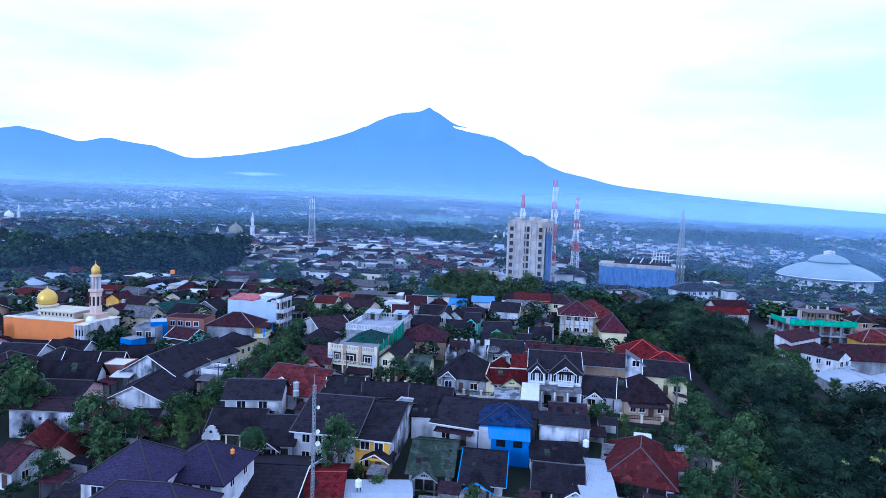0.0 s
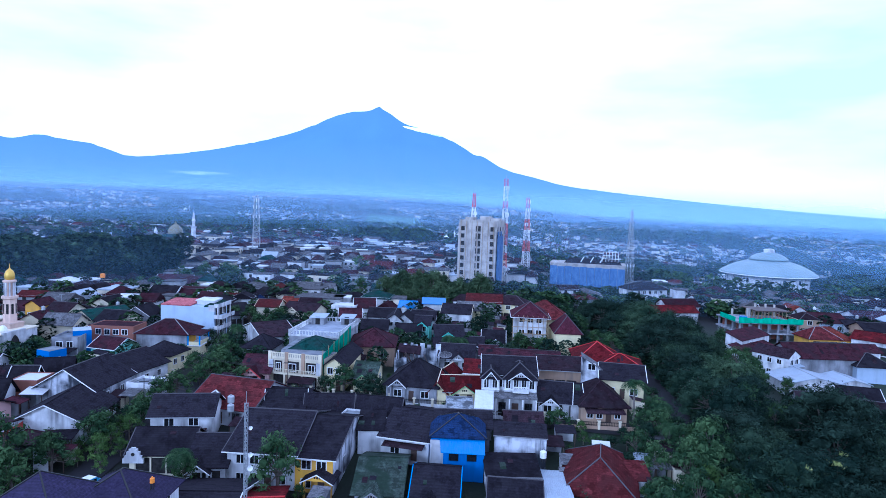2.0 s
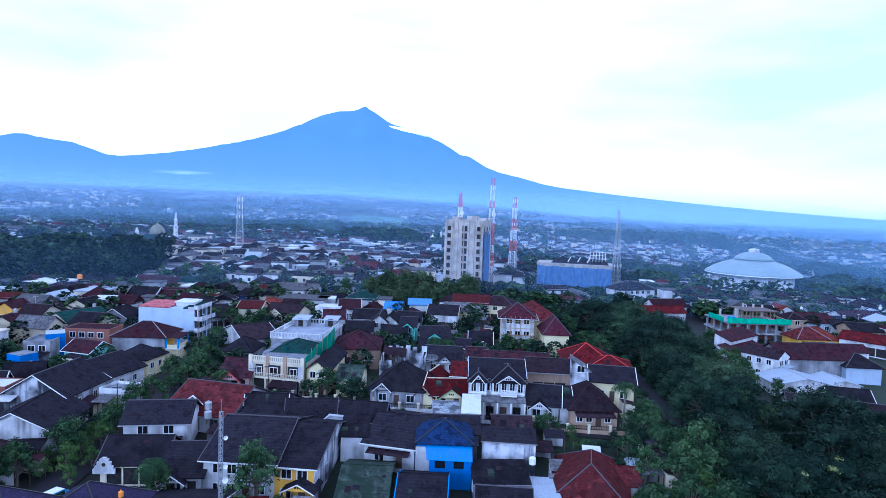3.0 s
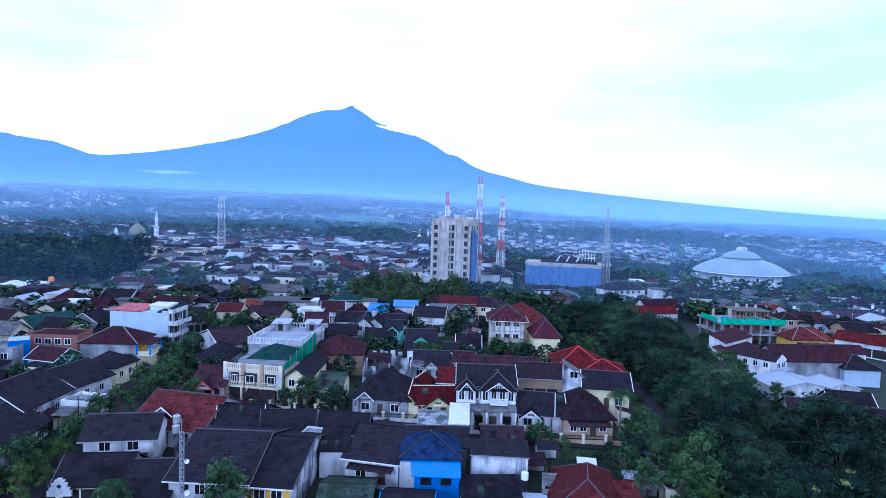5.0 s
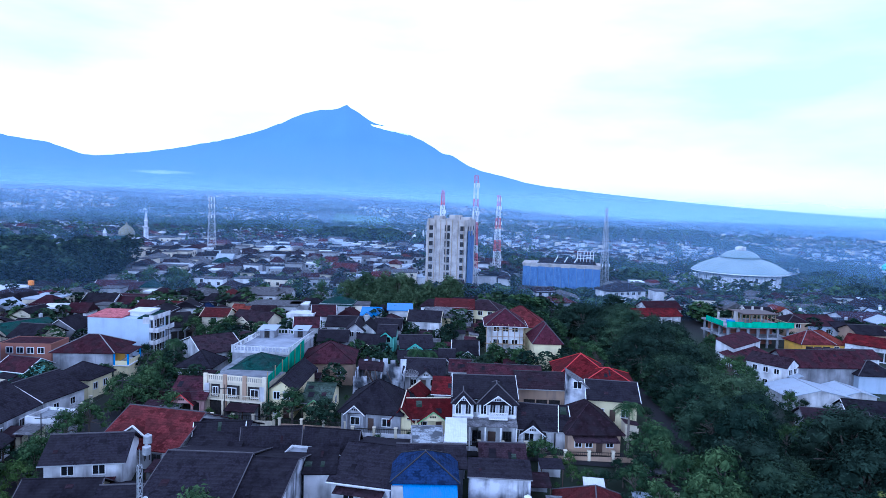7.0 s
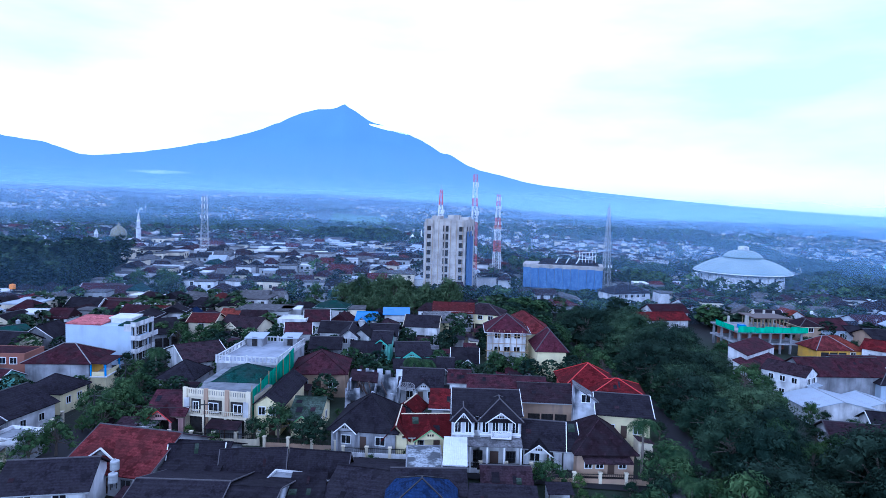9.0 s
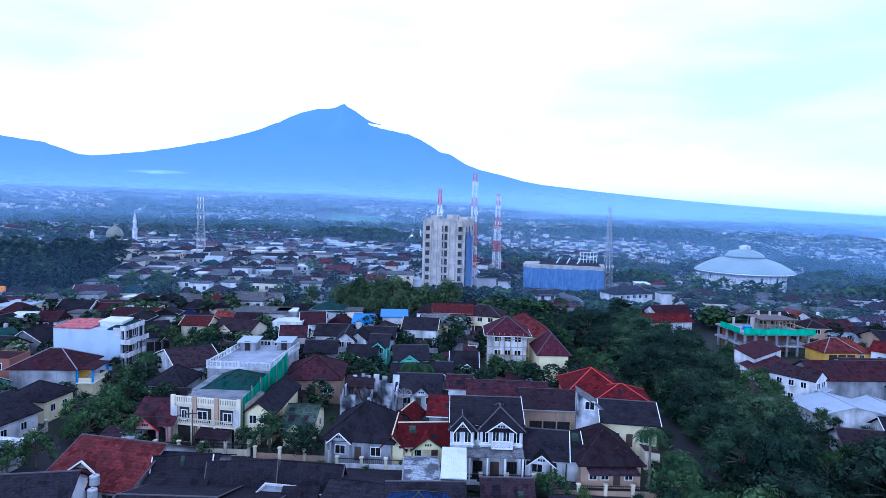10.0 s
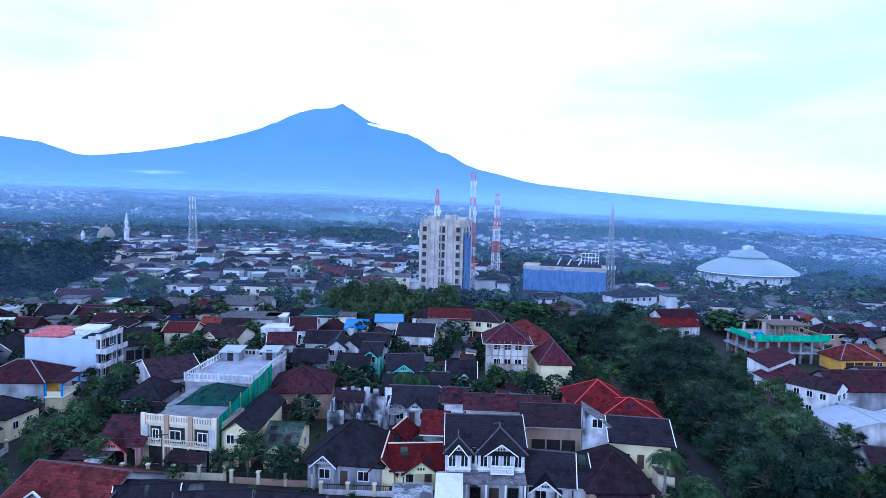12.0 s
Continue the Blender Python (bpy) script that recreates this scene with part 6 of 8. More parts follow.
# ---- pale blue three-storey house with balconies on its side ----
def balcony_house():
    t = thing("house", pose(-38.6, 194.5, 0, 0, 0, -15), "pale blue three-storey house with white balconies", "house", "houses of the town")
    w, d, h = 15.5, 8.2, 9.2
    part("wall", gabled_walls("flat", w, d, h, 0), WALL["paleblue"], t)
    for x0, x1, y0, m in ((-w / 2, 0.8, -d / 2 - 0.05, "pink"), (0.8, 6.4, -1.0, "white"), (4.8, w / 2, -d / 2 - 0.05, "green")):
        part("roof", slab([(x0, y0, h + 0.25), (x1, y0, h + 0.25), (x1, d / 2, h + 0.9), (x0, d / 2, h + 0.9)] if m != "white" else [(x0, y0, h + 1.3), (x1, y0, h + 1.3), (x1, d / 2, h + 1.5), (x0, d / 2, h + 1.5)], [[0, 1, 2, 3]], 0.3), ROOF[m], t)
    bm = bmesh.new()
    box(bm, 1.0, -0.6, h - 0.1, 6.2, d / 2 - 0.1, h + 1.25)
    part("stair_house", bm, WALL["white"], t)
    for s, out in ((0, 1.5), (1, 2.3), (2, 1.3)):  # projecting balconies, each of its own depth
        z = s * 3.1
        bm = bmesh.new()
        box(bm, w / 2 - 0.05, -d / 2, z + 2.85, w / 2 + out, d / 2, z + 3.1)
        part("balcony_slab", bm, WALL["white"], t)
        bm = bmesh.new()
        box(bm, w / 2 + out - 0.15, -d / 2, z + 3.1, w / 2 + out, d / 2, z + 3.95)
        box(bm, w / 2, -d / 2 - 0.02, z + 3.1, w / 2 + out - 0.15, -d / 2 + 0.12, z + 3.95)
        part("balcony_wall", bm, WALL["white"], t)
        # The shade behind the balcony, put in as a near-black panel.
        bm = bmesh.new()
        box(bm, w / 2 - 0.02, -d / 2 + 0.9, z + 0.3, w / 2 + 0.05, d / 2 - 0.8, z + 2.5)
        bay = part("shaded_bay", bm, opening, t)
        for u in (-1.6, 1.7):
            window(bay, w / 2 + 0.06, u, z + 1.5, 1.5, 1.7, 90)
    for u, z0, z1 in ((-d / 2 + 0.16, 6.2, 9.2), (-d / 2 + 0.16, -2, 2.9), (d / 2 - 0.2, -2, 9.2), (0, 3.1, 6.0)):
        bm = bmesh.new()
        box(bm, w / 2 + 0.9, u - 0.15, z0, w / 2 + 1.2, u + 0.15, z1)
        part("pillar", bm, WALL["white"], t)
    bm = bmesh.new()
    box(bm, w / 2 - 1.6, -d / 2 - 0.06, h - 1.2, w / 2 + 0.1, -d / 2 + 0.4, h + 0.45)
    part("corner_panel", bm, WALL["white"], t)


balcony_house()


# ---- concrete frame with green band, under construction ----
def frame_building():
    w, d, f = 18.4, 14.0, 3.2
    t = thing("concrete_frame", pose(136.6, 191.5, -0.2, 0, 0, -8.5), "unfinished concrete frame building with green netting", "building")
    for s in range(3):
        bm = bmesh.new()
        box(bm, -w / 2 - 0.8, -d / 2 - 0.8, s * f - 0.3, w / 2 + 0.8, d / 2 + 0.8, s * f + 0.12)
        part("floor_slab", bm, WALL["grey"], t)
    for s in range(2):
        for i in range(7):
            for j in range(4):
                bm = bmesh.new()
                u, v = -w / 2 + i * w / 6, -d / 2 + j * d / 3
                box(bm, u - 0.25, v - 0.25, s * f + 0.12, u + 0.25, v + 0.25, s * f + f - 0.3)
                part("column", bm, WALL["grey"], t)
    bm = bmesh.new()
    box(bm, -w / 2 + 0.3, -d / 2 + 0.1, 0, -w / 2 + 6.0, -d / 2 + 0.3, f - 0.3)
    part("wall", bm, WALL["grey"], t)
    # Brick wall added inside so that the open floors look dark.
    bm = bmesh.new()
    box(bm, -w / 2 + 2, -1.0, 0.13, w / 2 - 1, -0.8, 2 * f - 0.31)
    part("partition_wall", bm, WALL["brick"], t)
    bm = bmesh.new()
    box(bm, -w / 2 + 1, d / 2 - 0.4, 0, w / 2 - 1, d / 2 - 0.2, 2 * f)
    part("wall", bm, WALL["brick"], t)
    band, n, l, b = nodes_of("bright_green_netting", 0.8)
    f1 = noise_fac(n, l, 0.9, 5, (1, 1, 0.4))
    l.new(mix(n, l, f1, (0.008, 0.30, 0.15), (0.02, 0.46, 0.26)), b.inputs["Base Color"])
    for k in range(8):
        bm = bmesh.new()
        box(bm, -w / 2 - 1 + k * (w + 2) / 8 + 0.03, -d / 2 - 1.5 + 0.06 * (k % 2), 6.5, -w / 2 - 1 + (k + 1) * (w + 2) / 8 - 0.03, -d / 2 - 1.4 + 0.06 * (k % 2), 8.2 - 0.15 * (k % 3))
        part("net_band", bm, band, t, "bright green safety net")
    for k in range(4):
        bm = bmesh.new()
        box(bm, -w / 2 - 1.5, -d / 2 + k * 2.6, 6.6, -w / 2 - 1.4, -d / 2 + (k + 1) * 2.6 - 0.1, 8.0)
        part("net_band", bm, band, t, "bright green safety net")
    rng = random.Random(5)
    for i in range(9):
        for j in range(3):
            bm = bmesh.new()
            u, v = -1 + i * (w / 2) / 8, -d / 2 + 5 + j * 4
            beam(bm, (u, v, 6.5), (u + rng.uniform(-.2, .2), v, 9.3), 0.14)
            part("prop", bm, TRIM["bamboo"], t)
    bm = bmesh.new()
    box(bm, -2, -d / 2 + 4.4, 9.3, w / 2, d / 2, 9.6)
    part("formwork_deck", bm, TRIM["brown"], t)
    for u, v, z in ((-4.5, -2, 10.2), (-2.8, 0, 9.8), (1.5, 5, 11.0), (5.0, 5, 10.8), (8.0, 5, 10.6), (-7, 3, 9.2)):
        bm = bmesh.new()
        box(bm, u - 0.25, v - 0.25, 6.5, u + 0.25, v + 0.25, z)
        part("column", bm, WALL["concrete"], t)
    bm = bmesh.new()
    box(bm, -6.5, -3, 6.5, -4.8, -1, 7.6)
    part("tarpaulin", bm, ROOF["blue"], t)


frame_building()


# ---- mosque with golden dome ----
def mosque():
    t = thing("mosque", pose(-88.5, 177, 0, 0, 0, -16), "orange and white mosque with a golden dome", "mosque")
    w, d, h = 17.0, 13.0, 6.6
    part("wall", gabled_walls("flat", w, d, h, 0), WALL["cream"], t)
    bm = bmesh.new()
    box(bm, -w / 2 + 0.02, -d / 2 + 0.02, h - 0.2, w / 2 - 0.02, d / 2 - 0.02, h + 0.05)
    part("roof", bm, ROOF["slab"], t)
    for x0, x1, y0, top in ((-w / 2, -3.2, -d / 2 - 1.4, h + 0.1), (-3.2, 14.4, -d / 2 - 3.4, h + 0.5)):
        bm = bmesh.new()
        box(bm, x0, y0, -2, x1 - 0.05, -d / 2 + 0.02, top)
        part("facade_panel", bm, WALL["orange"], t)
        bm = bmesh.new()
        box(bm, x0 - 0.05, y0 - 0.12, top, x1, -d / 2 + 0.05, top + 0.14)
        part("coping", bm, WALL["cream"], t)
    bm = bmesh.new()
    box(bm, 14.4, -d / 2 - 3.2, -2, 17.4, d / 2 - 4, 6.4)
    hall = part("front_hall", bm, WALL["white"], t)
    for lev in range(2):
        for k in range(3):
            bm = bmesh.new()
            box(bm, -0.32, -0.05, 0, 0.32, 0.02, 1.2)
            vs = [bm.verts.new((0.32 * math.cos(q * math.pi / 8), -0.05, 1.2 + 0.4 * math.sin(q * math.pi / 8))) for q in range(9)]
            bm.faces.new(vs)
            part("arch_opening", bm, opening, hall).matrix_basis = pose(15.0 + k * 0.9, -d / 2 - 3.2, 1.0 + 2.7 * lev)
    bm = bmesh.new()
    box(bm, 14.4, -d / 2 - 3.6, 6.4, 17.7, d / 2 - 3.8, 6.65)
    part("front_roof", bm, WALL["cream"], t)
    for k in range(4):
        bm = bmesh.new()
        lathe(bm, [(0.15, -1), (0.14, 6.4)], 10, (14.7 + k * 0.85, -d / 2 - 3.5))
        part("column", bm, WALL["white"], t)
    # the entrance: a tall arch in a pale gable
    bm = bmesh.new()
    box(bm, 17.4, -d / 2 - 2.0, -2, 18.0, -d / 2 + 4.6, 6.9)
    gate = part("entrance_wall", bm, WALL["white"], t)
    bm = bmesh.new()
    vs = [bm.verts.new((18.04, -d / 2 + 1.3 + v, z)) for v, z in ((-1.5, -1), (1.5, -1), (1.5, 3.4), (1.2, 4.6), (0.7, 5.4), (0, 6.0), (-0.7, 5.4), (-1.2, 4.6), (-1.5, 3.4))]
    bm.faces.new(vs)
    part("arch_opening", bm, opening, gate)
    bm = bmesh.new()
    box(bm, -1.0, -4.0, h, 9.0, 3.5, h + 1.5)
    part("upper_hall", bm, WALL["cream"], t)
    bm = bmesh.new()
    box(bm, -1.5, -4.6, h + 1.5, 9.6, 4.1, h + 1.75)
    part("upper_roof", bm, WALL["cream"], t)
    for k in range(9):
        bm = bmesh.new()
        box(bm, -0.2, -0.05, 0, 0.2, 0.02, 0.7)
        part("window", bm, opening, t).matrix_basis = pose(-0.5 + k * 1.1, -4.0, h + 0.5)
    bm = bmesh.new()
    lathe(bm, [(2.2, h), (2.2, h + 2.0), (2.75, h + 2.2), (2.75, h + 2.5), (2.0, h + 2.6)], 24, (-2.6, 0))
    part("drum", bm, WALL["cream"], t)
    for k in range(12):
        a = k * math.pi / 6
        bm = bmesh.new()
        box(bm, -0.2, -0.05, 0, 0.2, 0.02, 0.9)
        part("window", bm, opening, t).matrix_basis = pose(-2.6 + 2.2 * math.cos(a), 2.2 * math.sin(a), h + 0.8, 0, 0, math.degrees(a) + 90)
    bm = bmesh.new()
    z0 = h + 2.6
    lathe(bm, [(2.05, z0), (2.35, z0 + 0.6), (2.45, z0 + 1.3), (2.34, z0 + 2.1), (1.95, z0 + 2.9), (1.35, z0 + 3.5), (0.6, z0 + 3.95), (0.2, z0 + 4.2), (0.1, z0 + 4.5), (0.03, z0 + 5.0)], 32, (-2.6, 0))
    part("dome", bm, TRIM["gold"], t, "golden dome")
    bm = bmesh.new()
    lathe(bm, [(0.95, 6.6), (1.0, 7.1), (0.85, 7.6), (0.5, 8.0), (0.05, 8.2)], 24, (15.6, -6.0))
    part("small_dome", bm, TRIM["white"], t)
    # minaret
    m = thing("minaret", pose(-76.2, 172.6, -1.6, 0, 0, -20), "peach and white minaret with golden cap", "minaret")
    bm = bmesh.new()
    box(bm, -2.0, -2.0, -2, 2.0, 2.0, 9.2)
    box(bm, -2.15, -2.15, 9.2, 2.15, 2.15, 9.5)
    part("base", bm, WALL["peach"], m)
    bm = bmesh.new()
    lathe(bm, [(1.45, 9.5), (1.4, 15.0), (1.75, 15.3), (1.75, 15.9), (1.4, 15.9)], 8)
    part("shaft", bm, WALL["peach"], m)
    for k in range(8):
        a = k * math.pi / 4
        bm = bmesh.new()
        tube(bm, (1.05 * math.cos(a), 1.05 * math.sin(a), 15.8), (1.05 * math.cos(a), 1.05 * math.sin(a), 19.2), 0.17, 0.17, 6)
        part("column", bm, WALL["white"], m)
        bm = bmesh.new()
        box(bm, -0.26, -0.06, 11.6, 0.26, 0.06, 14.0)
        o = part("opening", bm, opening, m)
        o.matrix_basis = pose(1.3 * math.cos(a + .39), 1.3 * math.sin(a + .39), 0, 0, 0, math.degrees(a + .39) + 90)
    bm = bmesh.new()
    lathe(bm, [(0.55, 15.8), (0.55, 19.1), (1.45, 19.2), (1.45, 19.6), (0.9, 19.8)], 16)
    part("lantern", bm, WALL["peach"], m)
    bm = bmesh.new()
    lathe(bm, [(0.9, 19.7), (1.1, 20.4), (1.08, 21.1), (0.8, 21.8), (0.3, 22.3), (0.1, 22.6), (0.04, 23.6)], 24)
    part("cap", bm, TRIM["gold"], m, "golden onion cap")


mosque()


def far_mosque(x, y, k, label, dome_colour):
    z = ground_z(x, y)
    t = thing("mosque", pose(x, y, z), label, "mosque")
    bm = bmesh.new()
    box(bm, -11 * k, -8 * k, -3, 11 * k, 8 * k, 6 * k)
    part("wall", bm, WALL["white"], t)
    bm = bmesh.new()
    lathe(bm, [(5 * k, 6 * k), (5.4 * k, 9 * k), (5.2 * k, 10.5 * k), (4.2 * k, 12.5 * k), (2.4 * k, 14.2 * k), (0.8 * k, 15.2 * k), (0.05, 17.5 * k)], 24)
    part("dome", bm, dome_colour, t)
    bm = bmesh.new()
    lathe(bm, [(1.7 * k, -3), (1.6 * k, 13 * k), (2.2 * k, 13.2 * k), (2.2 * k, 13.9 * k), (1.2 * k, 14 * k), (1.1 * k, 18 * k), (1.7 * k, 18.2 * k), (1.0 * k, 19 * k), (0.9 * k, 21 * k), (0.05, 25 * k)], 10, (13.5 * k, -3 * k))
    part("minaret", bm, WALL["white"], t)
    bm = bmesh.new()
    lathe(bm, [(1.2 * k, -3), (1.2 * k, 9 * k), (1.5 * k, 9.2 * k), (0.9 * k, 11 * k), (0.05, 13 * k)], 10, (-13 * k, -4 * k))
    part("turret", bm, WALL["white"], t)


far_mosque(-119, 508, 1.0, "white mosque with grey-gold dome and slim minaret", TRIM["bronze"])
far_mosque(-430, 760, 0.9, "far white mosque with a slim minaret", TRIM["white"])
far_mosque(-350, 1560, 0.7, "very far white mosque with a slim minaret", TRIM["white"])
far_mosque(575, 548, 0.8, "white mosque with a turquoise dome among trees", TRIM["mint"])
far_mosque(112, 652, 0.62, "far white mosque dome among houses", TRIM["white"])


# ---- white villa with carved gables ----
def villa():
    t = thing("villa", pose(35.6, 128.4, 0, 0, 0, -13), "white two-storey villa with carved gables and dark roof", "house", "houses of the town")
    w, d, h = 10.6, 11.4, 7.6
    part("wall", gabled_walls("gable_x", w, d, h, 2.2), WALL["white"], t)
    add_roof(t, "gable_x", w, d, h, 2.2, ROOF["dark"], 0.3, "mortar")
    for x, pw, pd, ph, pr in ((-3.6, 3.2, 1.6, 7.4, 1.2), (2.0, 6.0, 1.4, 7.4, 1.3)):
        r = add_roof(t, "hip", pw, pd + 6.4, ph, pw * 0.36, ROOF["dark"], 0.45, "mortar")
        r.matrix_basis = pose(x, -d / 2 - pd / 2 + 3.1, 0)
        gable_porch(t, x, -d / 2 - 0.1, pw * 0.62, pd + 0.1, ph - 0.25, pr, "dark", "white", "white", False)
        bm = bmesh.new()
        box(bm, x - pw / 2, -d / 2 - pd + 0.2, -1.5, x + pw / 2, -d / 2 + 0.05, ph)
        part("bay", bm, WALL["white"], t)
        n_ = 2 if pw < 4 else 4
        for k in range(n_):
            u = x - pw / 2 + pw * (k + 0.5) / n_
            window(t, u, -d / 2 - pd + 0.2, 6.15, 0.9, 2.0, 0, "white", 2)
        bm = bmesh.new()
        box(bm, x - pw / 2 - 0.1, -d / 2 - pd + 0.05, 4.75, x + pw / 2 + 0.1, -d / 2 - pd + 0.25, 5.0)
        box(bm, x - pw / 2 - 0.1, -d / 2 - pd + 0.05, 7.25, x + pw / 2 + 0.1, -d / 2 - pd + 0.25, 7.45)
        part("cornice", bm, TRIM["white"], t)
    for u in (-1.6, -0.9):
        window(t, u, -d / 2, 6.1, 0.5, 2.2, 0, "white", 1)
    bm = bmesh.new()
    box(bm, 0.6, -d / 2 - 2.4, 4.6, 3.6, -d / 2 - 1.1, 4.8)
    box(bm, 0.6, -d / 2 - 2.4, 4.8, 0.70, -d / 2 - 1.1, 5.7)
    box(bm, 3.50, -d / 2 - 2.4, 4.8, 3.6, -d / 2 - 1.1, 5.7)
    for k in range(9):
        beam(bm, (0.6 + k * 0.34, -d / 2 - 2.35, 4.8), (0.94 + k * 0.34 if k < 8 else 3.50, -d / 2 - 2.35, 5.7), 0.07)
        beam(bm, (0.94 + k * 0.34 if k < 8 else 3.50, -d / 2 - 2.35, 4.8), (0.6 + k * 0.34, -d / 2 - 2.35, 5.7), 0.07)
    box(bm, 0.6, -d / 2 - 2.42, 5.65, 3.6, -d / 2 - 2.3, 5.8)
    part("balcony", bm, TRIM["white"], t)
    part("veranda_roof", slab([(-5.2, -d / 2 - 3.6, 3.9), (5.2, -d / 2 - 3.6, 3.9), (5.2, -d / 2 - 1.0, 4.5), (-5.2, -d / 2 - 1.0, 4.5)], [[0, 1, 2, 3]], 0.12), ROOF["grey"], t)
    for k in range(5):
        bm = bmesh.new()
        u = -5.0 + k * 2.5
        box(bm, u - 0.12, -d / 2 - 3.5, -1.5, u + 0.12, -d / 2 - 3.26, 3.85)
        part("veranda_post", bm, TRIM["white"], t)
    for k in range(4):
        u = -3.8 + k * 2.5
        if k == 2:
            door(t, u, -d / 2 - 1.25, 0, 1.3, 2.3, 0, TRIM["brown"])
        else:
            window(t, u, -d / 2 - 1.25, 1.5, 1.3, 1.6, 0, "dark", 3)
    for s in (-1, 1):
        bm = bmesh.new()
        vs = [(s * (w / 2 + 0.2), -d / 2 - 0.4, 7.55), (s * (w / 2 + 0.2), 0, 9.95), (s * (w / 2 + 0.2), d / 2 + 0.4, 7.55)]
        beam(bm, vs[0], vs[1], 0.08)
        beam(bm, vs[1], vs[2], 0.08)
        part("verge_wall", bm, TRIM["white"], t)


villa()


# ---- blue house: windows, sheet awning and white side wall ----
def blue_front():
    for o in scene.objects:
        if o.get("label", "").startswith("bright blue two-storey"):
            break
    w, d = 8.4, 9.0
    part("awning", slab([(-2.6, -d / 2 - 2.6, 4.6), (w / 2, -d / 2 - 2.6, 4.5), (w / 2, -d / 2 + 0.1, 6.0), (-2.9, -d / 2 + 0.1, 6.0)], [[0, 1, 2, 3]], 0.08), ROOF["blue"], o, "bright blue corrugated awning")
    bm = bmesh.new()
    box(bm, -2.2, -d / 2 - 1.6, -2, w / 2 - 0.1, -d / 2 + 0.02, 4.9)
    part("front_block", bm, WALL["blue"], o)
    for u in (-0.6, 2.2):
        bm = bmesh.new()
        box(bm, u - 0.75, -d / 2 - 1.66, 3.0, u + 0.75, -d / 2 - 1.58, 4.2)
        part("window", bm, glass, o)
    bm = bmesh.new()
    box(bm, -w / 2 - 0.15, -d / 2 - 0.3, -2, -2.25, -d / 2 + 0.02, 5.6)
    part("side_wall", bm, WALL["white"], o, "white side wall")


blue_front()


# ---- fronts with a look of their own ----
def find(label):
    for o in scene.objects:
        if o.get("label", "").startswith(label):
            return o


def red_side():
    o = find("long pale two-storey building")
    bm = bmesh.new()
    box(bm, 6.78, -4.0, -1, 6.9, 4.0, 4.6)
    part("side_wall", bm, WALL["redwall"], o, "red painted side wall")
    for k in range(5):
        bm = bmesh.new()
        box(bm, 6.85, -3.9 + k * 1.85, -1, 7.0, -3.76 + k * 1.85, 4.6)
        part("pilaster", bm, WALL["grey"], o)
    # Small high windows as near-black panels, their inner shade painted on.
    for k in range(4):
        bm = bmesh.new()
        box(bm, -4.4 + k * 2.6, -4.14, 3.3, -3.9 + k * 2.6, -4.08, 3.8)
        part("vent", bm, opening, o)


red_side()


def corner_balcony():
    """The blue and yellow balcony on the end of the grey house."""
    o = find("grey two-storey house with blank")
    bm = bmesh.new()
    box(bm, 6.1, -4.6, -1.5, 9.0, 1.5, 3.0)
    part("porch_block", bm, WALL["lemon"], o)
    bm = bmesh.new()
    box(bm, 6.1, -5.0, 3.0, 9.4, 1.9, 3.2)
    part("balcony_slab", bm, TRIM["white"], o)
    for x, y in ((6.3, -4.7), (9.1, -4.7), (9.1, 1.6)):
        bm = bmesh.new()
        box(bm, x - 0.14, y - 0.14, 3.2, x + 0.14, y + 0.14, 5.8)
        part("column", bm, TRIM["blue"], o, "bright blue column")
    for x0, y0, x1, y1 in ((6.5, -4.8, 8.9, -4.65), (9.05, -4.5, 9.2, 1.4)):
        bm = bmesh.new()
        box(bm, x0, y0, 3.2, x1, y1, 4.1)
        part("balcony_wall", bm, WALL["lemon"], o)
    part("balcony_roof", slab([(6.1, -5.2, 6.0), (9.6, -5.2, 5.8), (9.6, 2.1, 5.8), (6.1, 2.1, 6.0)], [[0, 1, 2, 3]], 0.14), ROOF["maroon"], o)
    bm = bmesh.new()
    box(bm, 6.05, -4.0, 3.3, 6.16, 1.0, 5.5)
    part("balcony_door", bm, WALL["yellow"], o)


corner_balcony()


def roof_gablet(o, x, y, z, w, rise, trim):
    """A small raised gablet with pale barge boards on a roof slope."""
    tops, polys, lines = roof_shape("gable_y", w, 3.2, 0, rise, 0.3)
    r = part("gablet_roof", slab(tops, [list(p) for p in polys], 0.12), o.children[1].data.materials[0], o)
    r.matrix_basis = pose(x, y, z)
    for s in (-1, 1):
        bm = bmesh.new()
        beam(bm, (s * (w / 2 + 0.3), -1.93, tops[0][2] - 0.05), (0, -1.93, rise - 0.03), 0.2)
        part("barge_board", bm, TRIM[trim], r)
    bm = bmesh.new()
    vs = [bm.verts.new(p) for p in ((-w / 2, -1.5, -0.2), (w / 2, -1.5, -0.2), (0, -1.5, rise - 0.15), (-w / 2, -1.35, -0.2), (w / 2, -1.35, -0.2), (0, -1.35, rise - 0.15))]
    for f in ((0, 1, 2), (5, 4, 3), (0, 3, 4, 1), (1, 4, 5, 2), (2, 5, 3, 0)):
        bm.faces.new([vs[i] for i in f])
    part("gablet_wall", bm, WALL["grey"], r)


